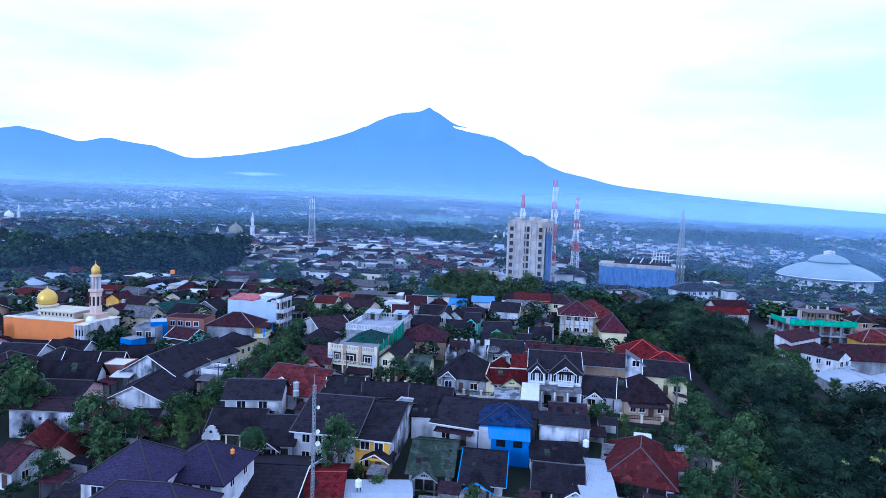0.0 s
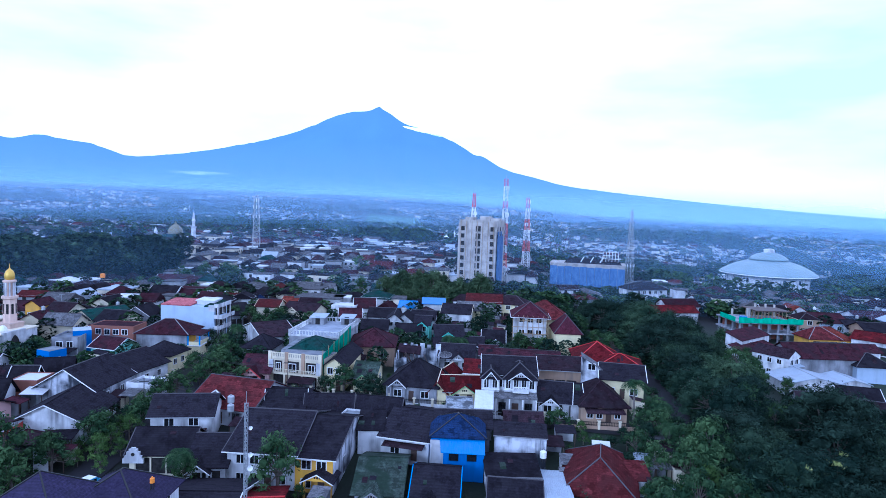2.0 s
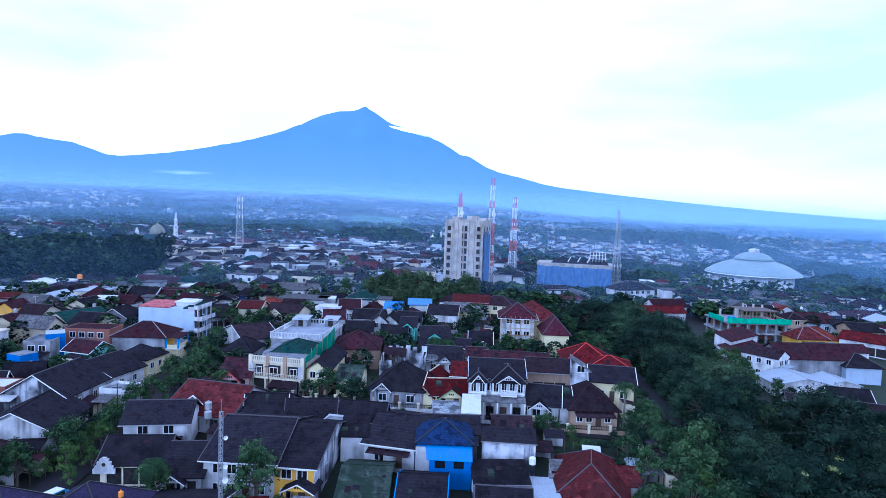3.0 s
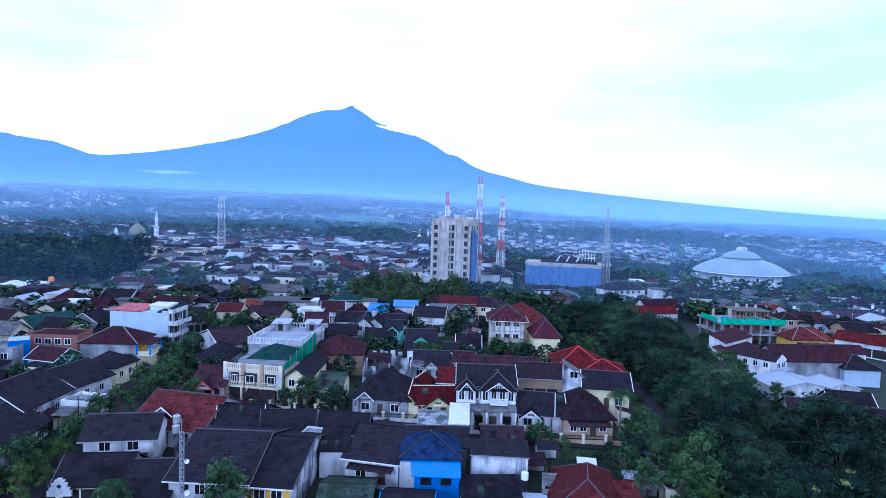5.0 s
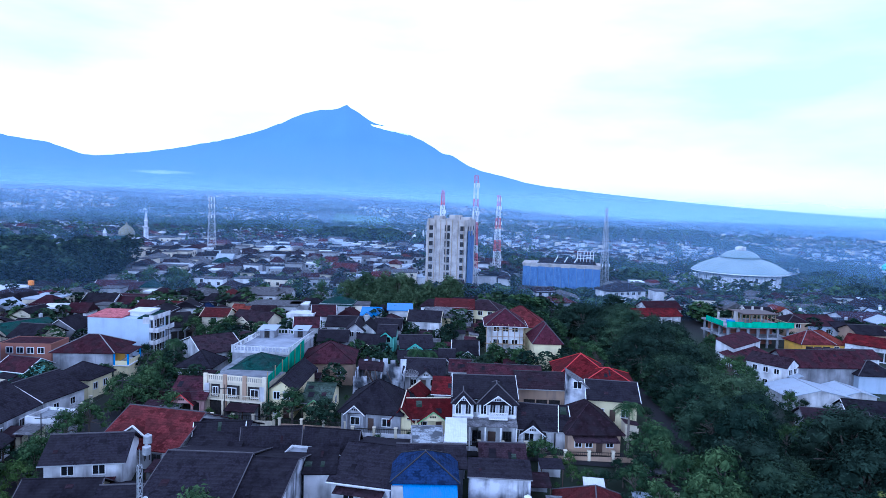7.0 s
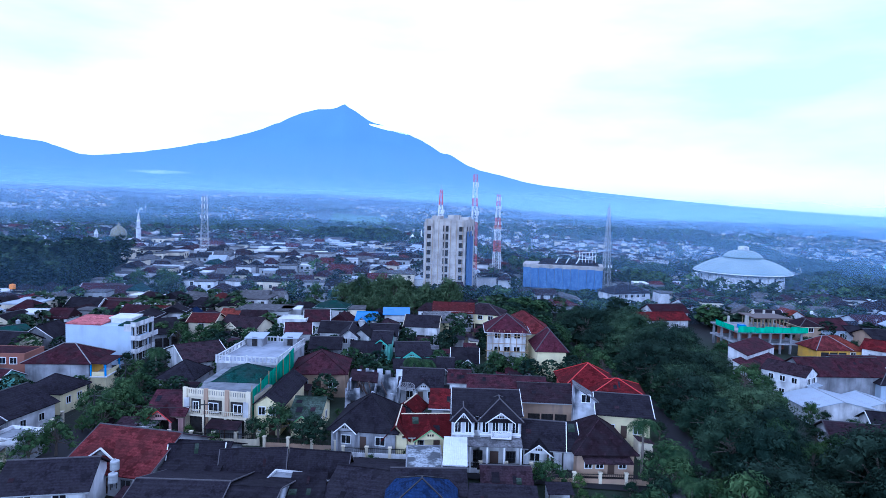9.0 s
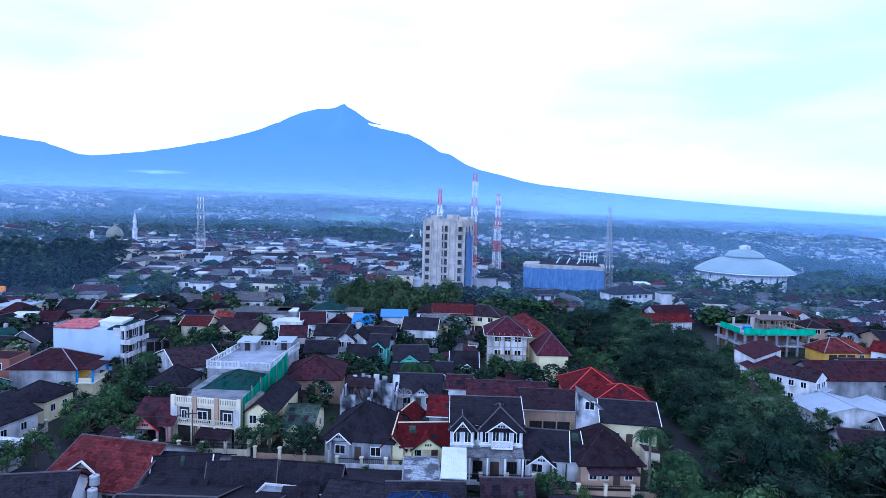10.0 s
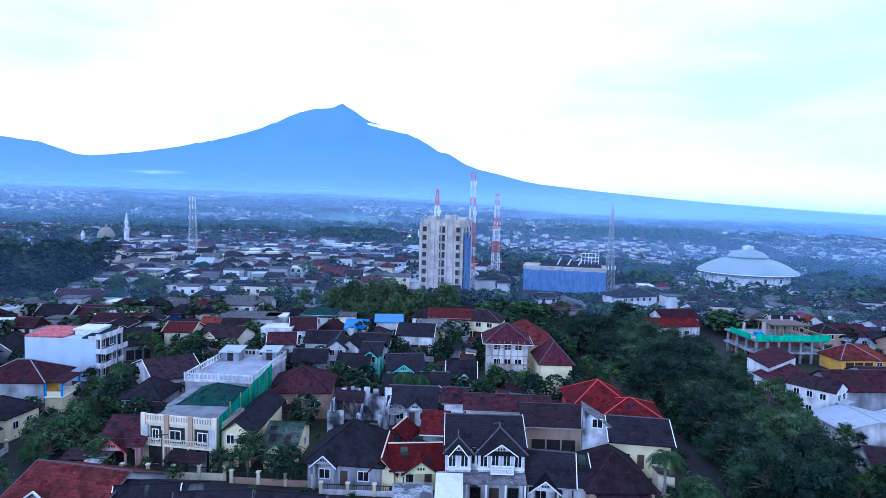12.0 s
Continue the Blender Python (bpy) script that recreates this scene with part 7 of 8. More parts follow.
def parapet_gable():
    """A small white stepped gable with a round opening at the corner of the cream house."""
    o = find("low cream house with dark tiled roof")
    bm = bmesh.new()
    for k, (hw, z0, z1) in enumerate(((1.5, 2.2, 2.9), (1.25, 2.9, 3.3), (0.95, 3.3, 3.9), (0.6, 3.9, 4.3), (0.3, 4.3, 4.5))):
        box(bm, -3.4 - hw, -5.0, z0, -3.4 + hw, -4.6 + 0.02 * k, z1)
    g = part("parapet_gable", bm, WALL["white"], o, "white stepped parapet gable")
    bm = bmesh.new()
    lathe(bm, [(0.26, 0), (0.26, 0.06)], 12)
    part("round_opening", bm, opening, g).matrix_basis = pose(-3.4, -5.0, 3.55, 90)


parapet_gable()
roof_gablet(find("low house under a faded red roof with small gablet"), -2.0, -3.6, 4.3, 3.4, 1.2, "white")


# ---- bamboo scaffolding round the three-storey house ----
def scaffolding():
    t = thing("scaffolding", pose(55.9, 180.0, 0, 0, 0, -14), "bamboo scaffolding round a three-storey house", "scaffolding")
    w, d = 9.6, 11.0
    rng = random.Random(3)
    for k in range(8):
        u = -w / 2 + w * k / 7
        bm = bmesh.new()
        beam(bm, (u, -d / 2, -1), (u + rng.uniform(-.15, .15), -d / 2 + rng.uniform(-.1, .1), 9.8), 0.12)
        part("pole", bm, TRIM["bamboo"], t)
    for k in range(5):
        bm = bmesh.new()
        beam(bm, (w / 2, -d / 2 + k * 3, -1), (w / 2 + rng.uniform(-.15, .15), -d / 2 + k * 3, 9.8), 0.12)
        part("pole", bm, TRIM["bamboo"], t)
    for k in range(5):
        z = 1.2 + k * 1.8
        bm = bmesh.new()
        beam(bm, (-w / 2 - 0.4, -d / 2, z), (w / 2 + 0.4, -d / 2, z + rng.uniform(-.12, .12)), 0.11)
        part("rail", bm, TRIM["bamboo"], t)
        bm = bmesh.new()
        beam(bm, (w / 2, -d / 2 - 0.4, z), (w / 2, d / 2, z + rng.uniform(-.12, .12)), 0.11)
        part("rail", bm, TRIM["bamboo"], t)
    bm = bmesh.new()
    box(bm, -w / 2, -d / 2, 4.6, w / 2, -d / 2 + 0.9, 4.66)
    part("deck", bm, TRIM["bamboo"], t)


scaffolding()


# ---- slim guyed aerial mast, tanks, dish and other roof things ----
def aerial_mast(x, y, base, h, w=0.42):
    t = thing("aerial_mast", pose(x, y, base), "slim steel lattice aerial mast with small dishes", "aerial mast")
    legs = [(w * math.cos(a), w * math.sin(a)) for a in (0.5, 2.6, 4.7)]
    n_ = 22
    for k in range(3):
        bm = bmesh.new()
        beam(bm, (*legs[k], 0), (*legs[k], h), 0.07)
        part("leg", bm, TRIM["steel"], t)
    bm = bmesh.new()
    for s in range(n_):
        z0, z1 = h * s / n_, h * (s + 1) / n_
        for k in range(3):
            beam(bm, (*legs[k], z0), (*legs[(k + 1) % 3], z1), 0.045)
            beam(bm, (*legs[k], z1), (*legs[(k + 1) % 3], z1), 0.045)
    part("bracing", bm, TRIM["steel"], t)
    for z, s in ((h * 0.62, 0.35), (h * 0.7, 0.3), (h * 0.86, 0.25)):
        bm = bmesh.new()
        lathe(bm, [(0.05, 0), (s * 0.6, 0.06), (s, 0.2), (s * 0.97, 0.22), (s * 0.5, 0.1)], 12)
        o = part("dish", bm, TRIM["white"], t)
        o.matrix_basis = pose(0.5, -0.4, z, 80, 0, 30)
    bm = bmesh.new()
    beam(bm, (0, 0, h), (0, 0, h + 1.4), 0.05)
    part("rod", bm, TRIM["steel"], t)


aerial_mast(-8.9, 81.6, -4.2, 19.9, 0.24)
water_tank(-15.9, 115.4, 5.2)
water_tank(-15.7, 113.9, 4.2)
water_tank(33.6, 99.5, 0.6, 0.5, 1.1, "white", "white plastic water tank beside a red roof")
water_tank(-3.1, 86.7, -0.2, 0.45, 1.0, "white", "white plastic water tank on a shed roof")
water_tank(-19.4, 82.6, 6.2, 0.26, 0.6, "orange", "small orange plastic water tank in a yard")
water_tank(-86, 262, 8.0, 0.9, 1.6, "orange", "orange plastic water tank on a tall stand")


def mesh_dish(x, y, z, r):
    t = thing("satellite_dish", pose(x, y, z, 0, 0, 20), "large brown mesh satellite dish on a red roof", "satellite dish")
    bm = bmesh.new()

    def at(a, q):
        return (r * q * math.cos(a), r * q * math.sin(a), 0.3 * r * q * q)
    for k in range(20):
        a, a2 = k * math.pi / 10, (k + 1) * math.pi / 10
        for q0, q1 in ((0.08, 0.4), (0.4, 0.7), (0.7, 1.0)):
            beam(bm, at(a, q0), at(a, q1), 0.035)
        for q in (0.4, 0.55, 0.7, 0.85, 1.0):
            beam(bm, at(a, q), at(a2, q), 0.06 if q == 1.0 else 0.03)
    o = part("bowl", bm, TRIM["grey"], t, "open wire mesh bowl")
    o.matrix_basis = pose(0, 0, 1.0, 12, -8, 0)
    bm = bmesh.new()
    beam(bm, (0, 0, -1.2), (0, 0, 1.1), 0.14)
    part("pole", bm, TRIM["dark"], t)
    bm = bmesh.new()
    for a in (0, 2.1, 4.2):
        beam(bm, (r * 0.8 * math.cos(a), r * 0.8 * math.sin(a), 1.3), (0, 0, 2.6), 0.06)
    part("feed_arms", bm, TRIM["dark"], t)


mesh_dish(24.6, 139.5, 6.0, 1.4)


# ---- street poles with wires ----
def utility_pole(x, y, h=8.0, lamp=False):
    t = thing("utility_pole", pose(x, y, ground_z(x, y)), "dark weathered utility pole with crossarm", "utility pole", "utility poles")
    bm = bmesh.new()
    tube(bm, (0, 0, -0.5), (0, 0, h), 0.11, 0.07, 8)
    part("pole", bm, TRIM["dark"], t)
    bm = bmesh.new()
    box(bm, -0.8, -0.05, h - 0.7, 0.8, 0.05, h - 0.58)
    part("crossarm", bm, TRIM["dark"], t)
    return t


POLES = [(-31.5, 122), (-25.5, 140), (-26, 160), (-27, 185), (-8, 133.5)]
for x, y in POLES:
    utility_pole(x, y)


def wire(a, b):
    bm = bmesh.new()
    p, q = Vector(a), Vector(b)
    side = Vector((-(q - p).y, (q - p).x, 0)).normalized() * 0.022
    rings = []
    for k in range(11):
        f = k / 10
        c = p.lerp(q, f) - Vector((0, 0, 4.4 * f * (1 - f)))
        rings.append([bm.verts.new(c + o) for o in (side, Vector((0, 0, 0.022)), -side, Vector((0, 0, -0.022)))])
    for r0, r1 in zip(rings, rings[1:]):
        for k in range(4):
            bm.faces.new((r0[k], r0[(k + 1) % 4], r1[(k + 1) % 4], r1[k]))
    o = part("overhead_wire", bm, TRIM["dark"], None)
    tagged(o, "thin black overhead wire between poles", "wire", "overhead wires")


for i, j in ((0, 1), (1, 2), (2, 3), (1, 4)):
    for off in (-0.6, 0.6):
        (xa, ya), (xb, yb) = POLES[i], POLES[j]
        wire((xa + off, ya, ground_z(xa, ya) + 7.35), (xb + off, yb, ground_z(xb, yb) + 7.35))


# ---- yard walls and gates along the lanes ----
def yard_wall(x0, y0, x1, y1, h, wall, piers=3):
    length = math.hypot(x1 - x0, y1 - y0)
    t = thing("yard_wall", pose((x0 + x1) / 2, (y0 + y1) / 2, ground_z((x0 + x1) / 2, (y0 + y1) / 2), 0, 0, math.degrees(math.atan2(y1 - y0, x1 - x0))), "low yard wall with piers and iron railing", "fence", "yard walls")
    bm = bmesh.new()
    box(bm, -length / 2, -0.1, -1.5, length / 2, 0.1, h * 0.5)
    part("wall", bm, WALL[wall], t)
    for k in range(piers + 1):
        u = -length / 2 + length * k / piers
        bm = bmesh.new()
        box(bm, u - 0.22, -0.22, -1.5, u + 0.22, 0.22, h)
        box(bm, u - 0.3, -0.3, h, u + 0.3, 0.3, h + 0.14)
        part("pier", bm, WALL["cream"], t)
    bm = bmesh.new()
    for k in range(int(length / 0.3)):
        u = -length / 2 + k * 0.3
        box(bm, u - 0.025, -0.025, h * 0.5, u + 0.025, 0.025, h * 0.95)
    box(bm, -length / 2, -0.03, h * 0.86, length / 2, 0.03, h * 0.92)
    part("railing", bm, TRIM["dark"], t)


yard_wall(-14, 137.6, 0, 134.6, 2.0, "cream", 4)
yard_wall(1, 133.5, 12, 130.4, 1.8, "tan", 3)
yard_wall(13, 127.8, 27, 124.4, 1.8, "white", 4)
yard_wall(29, 120.6, 40, 118.2, 1.9, "white", 3)
yard_wall(42, 116.5, 57, 113.4, 1.7, "tan", 4)
yard_wall(-34.5, 130, -33.5, 150, 1.8, "white", 5)


# ---- small blue and white van in a yard ----
def van(x, y, rz):
    t = thing("van", pose(x, y, ground_z(x, y), 0, 0, rz), "small parked van, light blue with pale roof", "van")
    bm = bmesh.new()
    prof = [(-2.1, 0.4), (-2.1, 1.5), (-1.9, 1.85), (0.9, 1.85), (1.5, 1.25), (2.1, 1.05), (2.15, 0.4)]
    a = [bm.verts.new((px, -0.8, pz)) for px, pz in prof]
    c = [bm.verts.new((px, 0.8, pz)) for px, pz in prof]
    bm.faces.new(a)
    bm.faces.new(list(reversed(c)))
    for k in range(len(prof)):
        j = (k + 1) % len(prof)
        bm.faces.new((a[k], c[k], c[j], a[j]))
    body = part("body", bm, plain_mat("light_blue_car_paint", (0.12, 0.36, 0.62), 0.3), t)
    bm = bmesh.new()
    box(bm, -1.9, -0.74, 1.85, 0.85, 0.74, 1.9)
    part("roof_panel", bm, TRIM["white"], body)
    for s in (-1, 1):
        bm = bmesh.new()
        box(bm, -1.7, s * 0.81 - 0.01, 1.2, 0.8, s * 0.81 + 0.01, 1.7)
        part("side_window", bm, glass, body)
        for u in (-1.3, 1.3):
            bm = bmesh.new()
            lathe(bm, [(0.32, -0.1), (0.34, 0), (0.32, 0.1)], 14)
            o = part("wheel", bm, TRIM["dark"], t)
            o.matrix_basis = pose(u, s * 0.76, 0.33, 90, 0, 0)
    bm = bmesh.new()
    vs = [bm.verts.new(p) for p in ((0.95, -0.7, 1.82), (0.95, 0.7, 1.82), (1.52, 0.7, 1.27), (1.52, -0.7, 1.27))]
    bm.faces.new(vs)
    bmesh.ops.solidify(bm, geom=list(bm.faces), thickness=0.02)
    part("windscreen", bm, glass, body)


van(-33.2, 101.5, 60)


# white side wall of the yellow house
for o in list(scene.objects):
    if o.get("label", "").startswith("yellow two-storey"):
        w, d = FOOT[1][3], FOOT[1][4]
        bm = bmesh.new()
        box(bm, w / 2, -d / 2 + 0.05, -2, w / 2 + 0.08, d / 2 - 0.05, 5.4)
        vs = [bm.verts.new(q) for q in ((w / 2 + 0.08, -d / 2 + 0.1, 5.4), (w / 2 + 0.08, d / 2 - 0.1, 5.4), (w / 2 + 0.08, 0, 8.1), (w / 2 + 0.01, -d / 2 + 0.1, 5.4), (w / 2 + 0.01, d / 2 - 0.1, 5.4), (w / 2 + 0.01, 0, 8.1))]
        for f in ((0, 1, 2), (5, 4, 3), (0, 3, 4, 1), (1, 4, 5, 2), (2, 5, 3, 0)):
            bm.faces.new([vs[i] for i in f])
        part("side_wall", bm, WALL["streak"], o, "white stained side wall")


# ---- tall house under purple hipped roofs ----
house(-30.0, 79.6, -12, 9.0, 9.2, 10.0, "hip", 3.2, "purple", "white", "tall house under a large purple hipped roof", ridge="dark", front=3, storeys=3)
house(-23.0, 83.6, -12, 9.0, 9.6, 8.6, "hip", 2.9, "purple", "white", "tall house wing under a purple hipped roof", ridge="dark", front=3, storeys=3)
house(-26.4, 71.4, -8, 13.5, 7.6, 8.9, "hip", 2.6, "purple", "white", "front house wing under a low purple roof", ridge="dark", front=4, storeys=3)

# ---- yellow house beside the concrete frame, and flat white sheds before the wood ----
house(150.5, 178.5, -6, 11.5, 8.5, 3.4, "hip", 2.9, "orange", "yellow", "yellow house with red-orange hipped roof", front=3)
house(-67, 327, -2, 13, 7, 4.0, "flat", 0, "white", "white", "long white shed with flat sheet roof", front=5, parapets=0.15)
house(-50, 324, -4, 17, 8, 4.6, "flat", 0, "white", "grey", "long grey shed with flat white roof", front=6, parapets=0.15)
house(-54, 342, -2, 15, 8, 5.6, "flat", 0, "zinc", "white", "long white block with pale flat roof", front=5, parapets=0.15)
house(-65, 284, -6, 13.5, 8, 4.4, "gable_x", 2.6, "maroon", "white", "white gabled house with maroon roof", front=3, barge="white")
house(-51.5, 251.5, -10, 10.5, 8, 3.4, "gable_x", 2.4, "maroon", "white", "low white house with maroon roof", front=3, barge="white")


# ---- ruined house with broken walls ----
def ruin():
    t = thing("ruined_house", pose(20.5, 153, 0, 0, 0, -14), "roofless crumbling white house with broken walls", "house", "houses of the town")
    rng = random.Random(9)
    for x0, y0, x1, y1, top in ((-5, -4.2, -2.2, -4.0, 3.4), (-2.2, -4.2, 1.5, -4.0, 1.6), (1.5, -4.2, 4.8, -4.0, 3.0), (-5, -4.0, -4.8, 4, 4.4), (4.8, -4.2, 5.0, 4, 3.8), (-5, 3.8, 5, 4, 5.2), (-0.2, -4, 0, 4, 2.8)):
        along = x1 - x0 > y1 - y0
        span = x1 - x0 if along else y1 - y0
        u = 0.0
        while u < span - 0.05:
            step = min(span - u, rng.uniform(0.5, 1.3))
            z = top + rng.choice((0.9, 0.6, 0.3, 0.0, -0.3, -0.8))
            bm = bmesh.new()
            if along:
                box(bm, x0 + u, y0, -2, x0 + u + step - 0.004, y1, z)
            else:
                box(bm, x0, y0 + u, -2, x1, y0 + u + step - 0.004, z)
            part("wall", bm, WALL["streak"], t)
            u += step
    for x, y in ((-3.4, -4.2), (3.2, -4.2)):
        door(t, x, y, 0, 1.1, 2.0)
    part("roof", slab([(-5.2, 1.2, 4.4), (0.4, 1.2, 4.0), (0.2, 4.3, 5.6), (-5.2, 4.3, 5.8)], [[0, 1, 2, 3]], 0.14), ROOF["brown"], t)
    for k in range(9):
        bm = bmesh.new()
        x, y = rng.uniform(-4, 4), rng.uniform(-1, 3)
        beam(bm, (x, y, 1.5 + rng.uniform(0, 1)), (x + rng.uniform(-2, 2), y + rng.uniform(-1, 1), 4.4), 0.14)
        part("rafter", bm, TRIM["brown"], t)


ruin()

# ---- fill of the town between the houses above: rows along the lanes ----
TAKEN = [(o.matrix_basis.translation.x, o.matrix_basis.translation.y) for o in scene.objects if o.parent is None and o.get("category") in ("house", "building", "mosque", "tall building", "hall", "minaret", "tree", "garden tree", "bamboo")]
rng = random.Random(77)
ROOF_MIX = ["dark"] * 10 + ["brown"] * 4 + ["maroon"] * 3 + ["rust", "orange", "grey", "grey", "moss", "zinc"]
WALL_MIX = ["white"] * 6 + ["cream"] * 3 + ["grey"] * 3 + ["pink", "tan", "paleblue", "lemon"]


def free(x, y):
    """Whether a plain house may stand here: off the roads, the tree belt, the groves and the large buildings."""
    if abs(x - road_x(y)) < 8 and y < 300 or (road_x(y) < x < 97 + 30 * ease(128, 178, y) and y < 206):
        return False
    if -36 < x < -20 and 110 < y < 205 or (-40 < x < 66 and y < 172) or (-16 < x < 70 and y < 214) or (95 < x < 172 and y < 196) or (x < -36 and y < 168 and x > -68) or (y > 278 and 19.0 < math.degrees(math.atan2(x - 10, y - 44)) < 28.2 and y < 345) or (96 < x < 152 and y < 186) or (-104 < x < -62 and 136 < y < 186) or (-52 < x < -28 and 166 < y < 206):
        return False
    if (x < -74 and y > 286 and y < 385) or (17 < x < 64 and 241 < y < 268) or (78 < x < 118 and 200 < y < 252) or (110 < x < 152 and 198 < y < 290) or (x > 175 and 265 < y < 440 and y < 490 - 0.25 * x):
        return False
    return not ((45 < x < 95 and 285 < y < 330) or (112 < x < 168 and 322 < y < 362) or (300 < x < 425 and 425 < y < 550) or (122 < x < 158 and 176 < y < 204) or (-14 < x < 14 and 134 < y < 188))


# ---- yards of the near houses: lean-to sheds and shrubs in the gaps ----
def covered(x, y, margin):
    for hx, hy, a, w, d in FOOT:
        u, v = (x - hx) * math.cos(a) + (y - hy) * math.sin(a), -(x - hx) * math.sin(a) + (y - hy) * math.cos(a)
        if abs(u) < w / 2 + margin and abs(v) < d / 2 + margin:
            return True
    return False


def on_lane(x, y, margin):
    for (ax, ay), (bx, by), half in LANES:
        k = min(1, max(0, ((x - ax) * (bx - ax) + (y - ay) * (by - ay)) / ((bx - ax) ** 2 + (by - ay) ** 2)))
        if math.hypot(x - ax - k * (bx - ax), y - ay - k * (by - ay)) < half + margin:
            return True
    return False


def lean_to(x, y, rz, w, d, h, roof, wall):
    names = {"dark": "dark tiles", "brown": "brown tiles", "grey": "grey sheet", "zinc": "zinc sheet", "maroon": "maroon tiles", "white": "white sheet"}
    t = thing("lean_to", pose(x, y, ground_z(x, y), 0, 0, rz), f"small yard lean-to roofed with {names[roof]}", "shed", "yard lean-tos")
    part("roof", slab([(-w / 2, -d / 2, h), (w / 2, -d / 2, h), (w / 2, d / 2, h + 0.5), (-w / 2, d / 2, h + 0.5)], [[0, 1, 2, 3]], 0.09), ROOF[roof], t)
    bm = bmesh.new()
    box(bm, -w / 2 + 0.1, d / 2 - 0.25, -1.5, w / 2 - 0.1, d / 2 - 0.1, h + 0.36)
    box(bm, -w / 2 + 0.1, -d / 2 + 0.3, -1.5, -w / 2 + 0.22, d / 2 - 0.25, h)
    part("wall", bm, WALL[wall], t)
    for s in (-1, 1):
        bm = bmesh.new()
        box(bm, s * (w / 2 - 0.2) - 0.06, -d / 2 + 0.15, -1.5, s * (w / 2 - 0.2) + 0.06, -d / 2 + 0.27, h)
        part("post", bm, TRIM["brown"], t)


for x, y, rz, w, d, h, roof, wall in ((-49.0, 111.6, -8, 4.4, 4.0, 3.4, "dark", "grey"), (-44.4, 110.6, -8, 4.2, 4.2, 3.0, "brown", "grey"), (-40.2, 111.4, 0, 3.6, 3.2, 3.1, "dark", "white"), (-47.4, 106.6, 4, 3.6, 3.4, 2.9, "maroon", "white"), (-51.6, 128.6, -6, 4.0, 3.2, 3.6, "white", "grey"), (37.8, 106.4, -14, 3.2, 4.0, 2.6, "brown", "grey"), (38.4, 101.2, -14, 2.6, 3.4, 2.3, "grey", "white"), (41.2, 110.4, -12, 3.6, 2.8, 2.5, "dark", "white"), (45.6, 105.0, -20, 3.0, 2.6, 2.4, "white", "white"), (51.2, 100.6, -20, 3.4, 3.0, 2.4, "zinc", "white"), (50.4, 90.2, -24, 3.8, 3.2, 2.5, "zinc", "white"), (36.6, 96.4, -14, 2.4, 5.4, 2.2, "grey", "grey")):
    lean_to(x, y, rz, w, d, h, roof, wall)
SPECIAL = [(-5.4, 144.8, -0.38, 11.3, 9), (-4, 153.8, -0.24, 12.5, 11), (-1.4, 169.2, -0.28, 13, 19.5), (35.6, 128.4, -0.23, 10.6, 16), (20.5, 153, -0.24, 10, 8), (-38.6, 194.5, -0.26, 19, 10)]
FOOT.extend(SPECIAL)
GREEN = []  # garden trees too many to count
rng = random.Random(31)
for j in range(38):
    for i in range(-22, 20):
        x, y = i * 3.5 + rng.uniform(-1, 1), 84 + j * 3.5 + rng.uniform(-1, 1)
        if y > 214 or (y > 174 and not -20 < x < 68) or not -27 < math.degrees(math.atan2(x, y)) < 40 or x > road_x(y) - 5 or on_lane(x, y, 1.2):
            continue
        if covered(x, y, 1.5):
            continue
        q = rng.random()
        if q < 0.42 and y > 150:
            GREEN.append((x, y, rng.uniform(0.5, 0.85)))
        elif q < 0.42:
            tree(rng.choice(("bush", "bush", "light", "mid2")), x, y, rng.uniform(0.5, 0.8))
        elif q < (0.86 if y < 150 else 0.7) and not covered(x, y, 1.9):
            lean_to(x, y, -13 + rng.uniform(-4, 4) + rng.choice((0, 0, 90)), rng.uniform(2.6, 3.6), rng.uniform(2.6, 3.6), rng.uniform(2.3, 3.0), rng.choice(("dark", "dark", "brown", "brown", "brown", "maroon", "grey")), rng.choice(("white", "grey", "grey", "cream")))

rng = random.Random(63)
for k in range(40):  # trees between the houses and the road
    x, y = rng.uniform(66, 78), rng.uniform(190, 242)
    if abs(x - road_x(y)) > 3.4 and not covered(x, y, 2.0):
        GREEN.append((x, y, rng.uniform(0.7, 1.0)))


def tv_aerial(x, y, z):
    t = thing("tv_aerial", pose(x, y, z, 0, 0, rng.uniform(0, 180)), "thin metal television aerial on a roof", "aerial", "television aerials")
    bm = bmesh.new()
    beam(bm, (0, 0, -0.6), (0, 0, 3.2), 0.06)
    part("pole", bm, TRIM["steel"], t)
    comb = [(-0.7, -0.03)]
    for k in range(6):
        u, v = -0.65 + k * 0.26, 0.45 - 0.04 * k
        comb += [(u - 0.02, -0.03), (u - 0.02, -v), (u + 0.02, -v), (u + 0.02, -0.03)]
    comb.append((0.72, 0.0))
    for k in reversed(range(6)):
        u, v = -0.65 + k * 0.26, 0.45 - 0.04 * k
        comb += [(u + 0.02, 0.03), (u + 0.02, v), (u - 0.02, v), (u - 0.02, 0.03)]
    comb.append((-0.7, 0.03))
    part("antenna", slab([(u, v, 3.12) for u, v in comb], [list(range(len(comb)))], 0.04), TRIM["steel"], t)


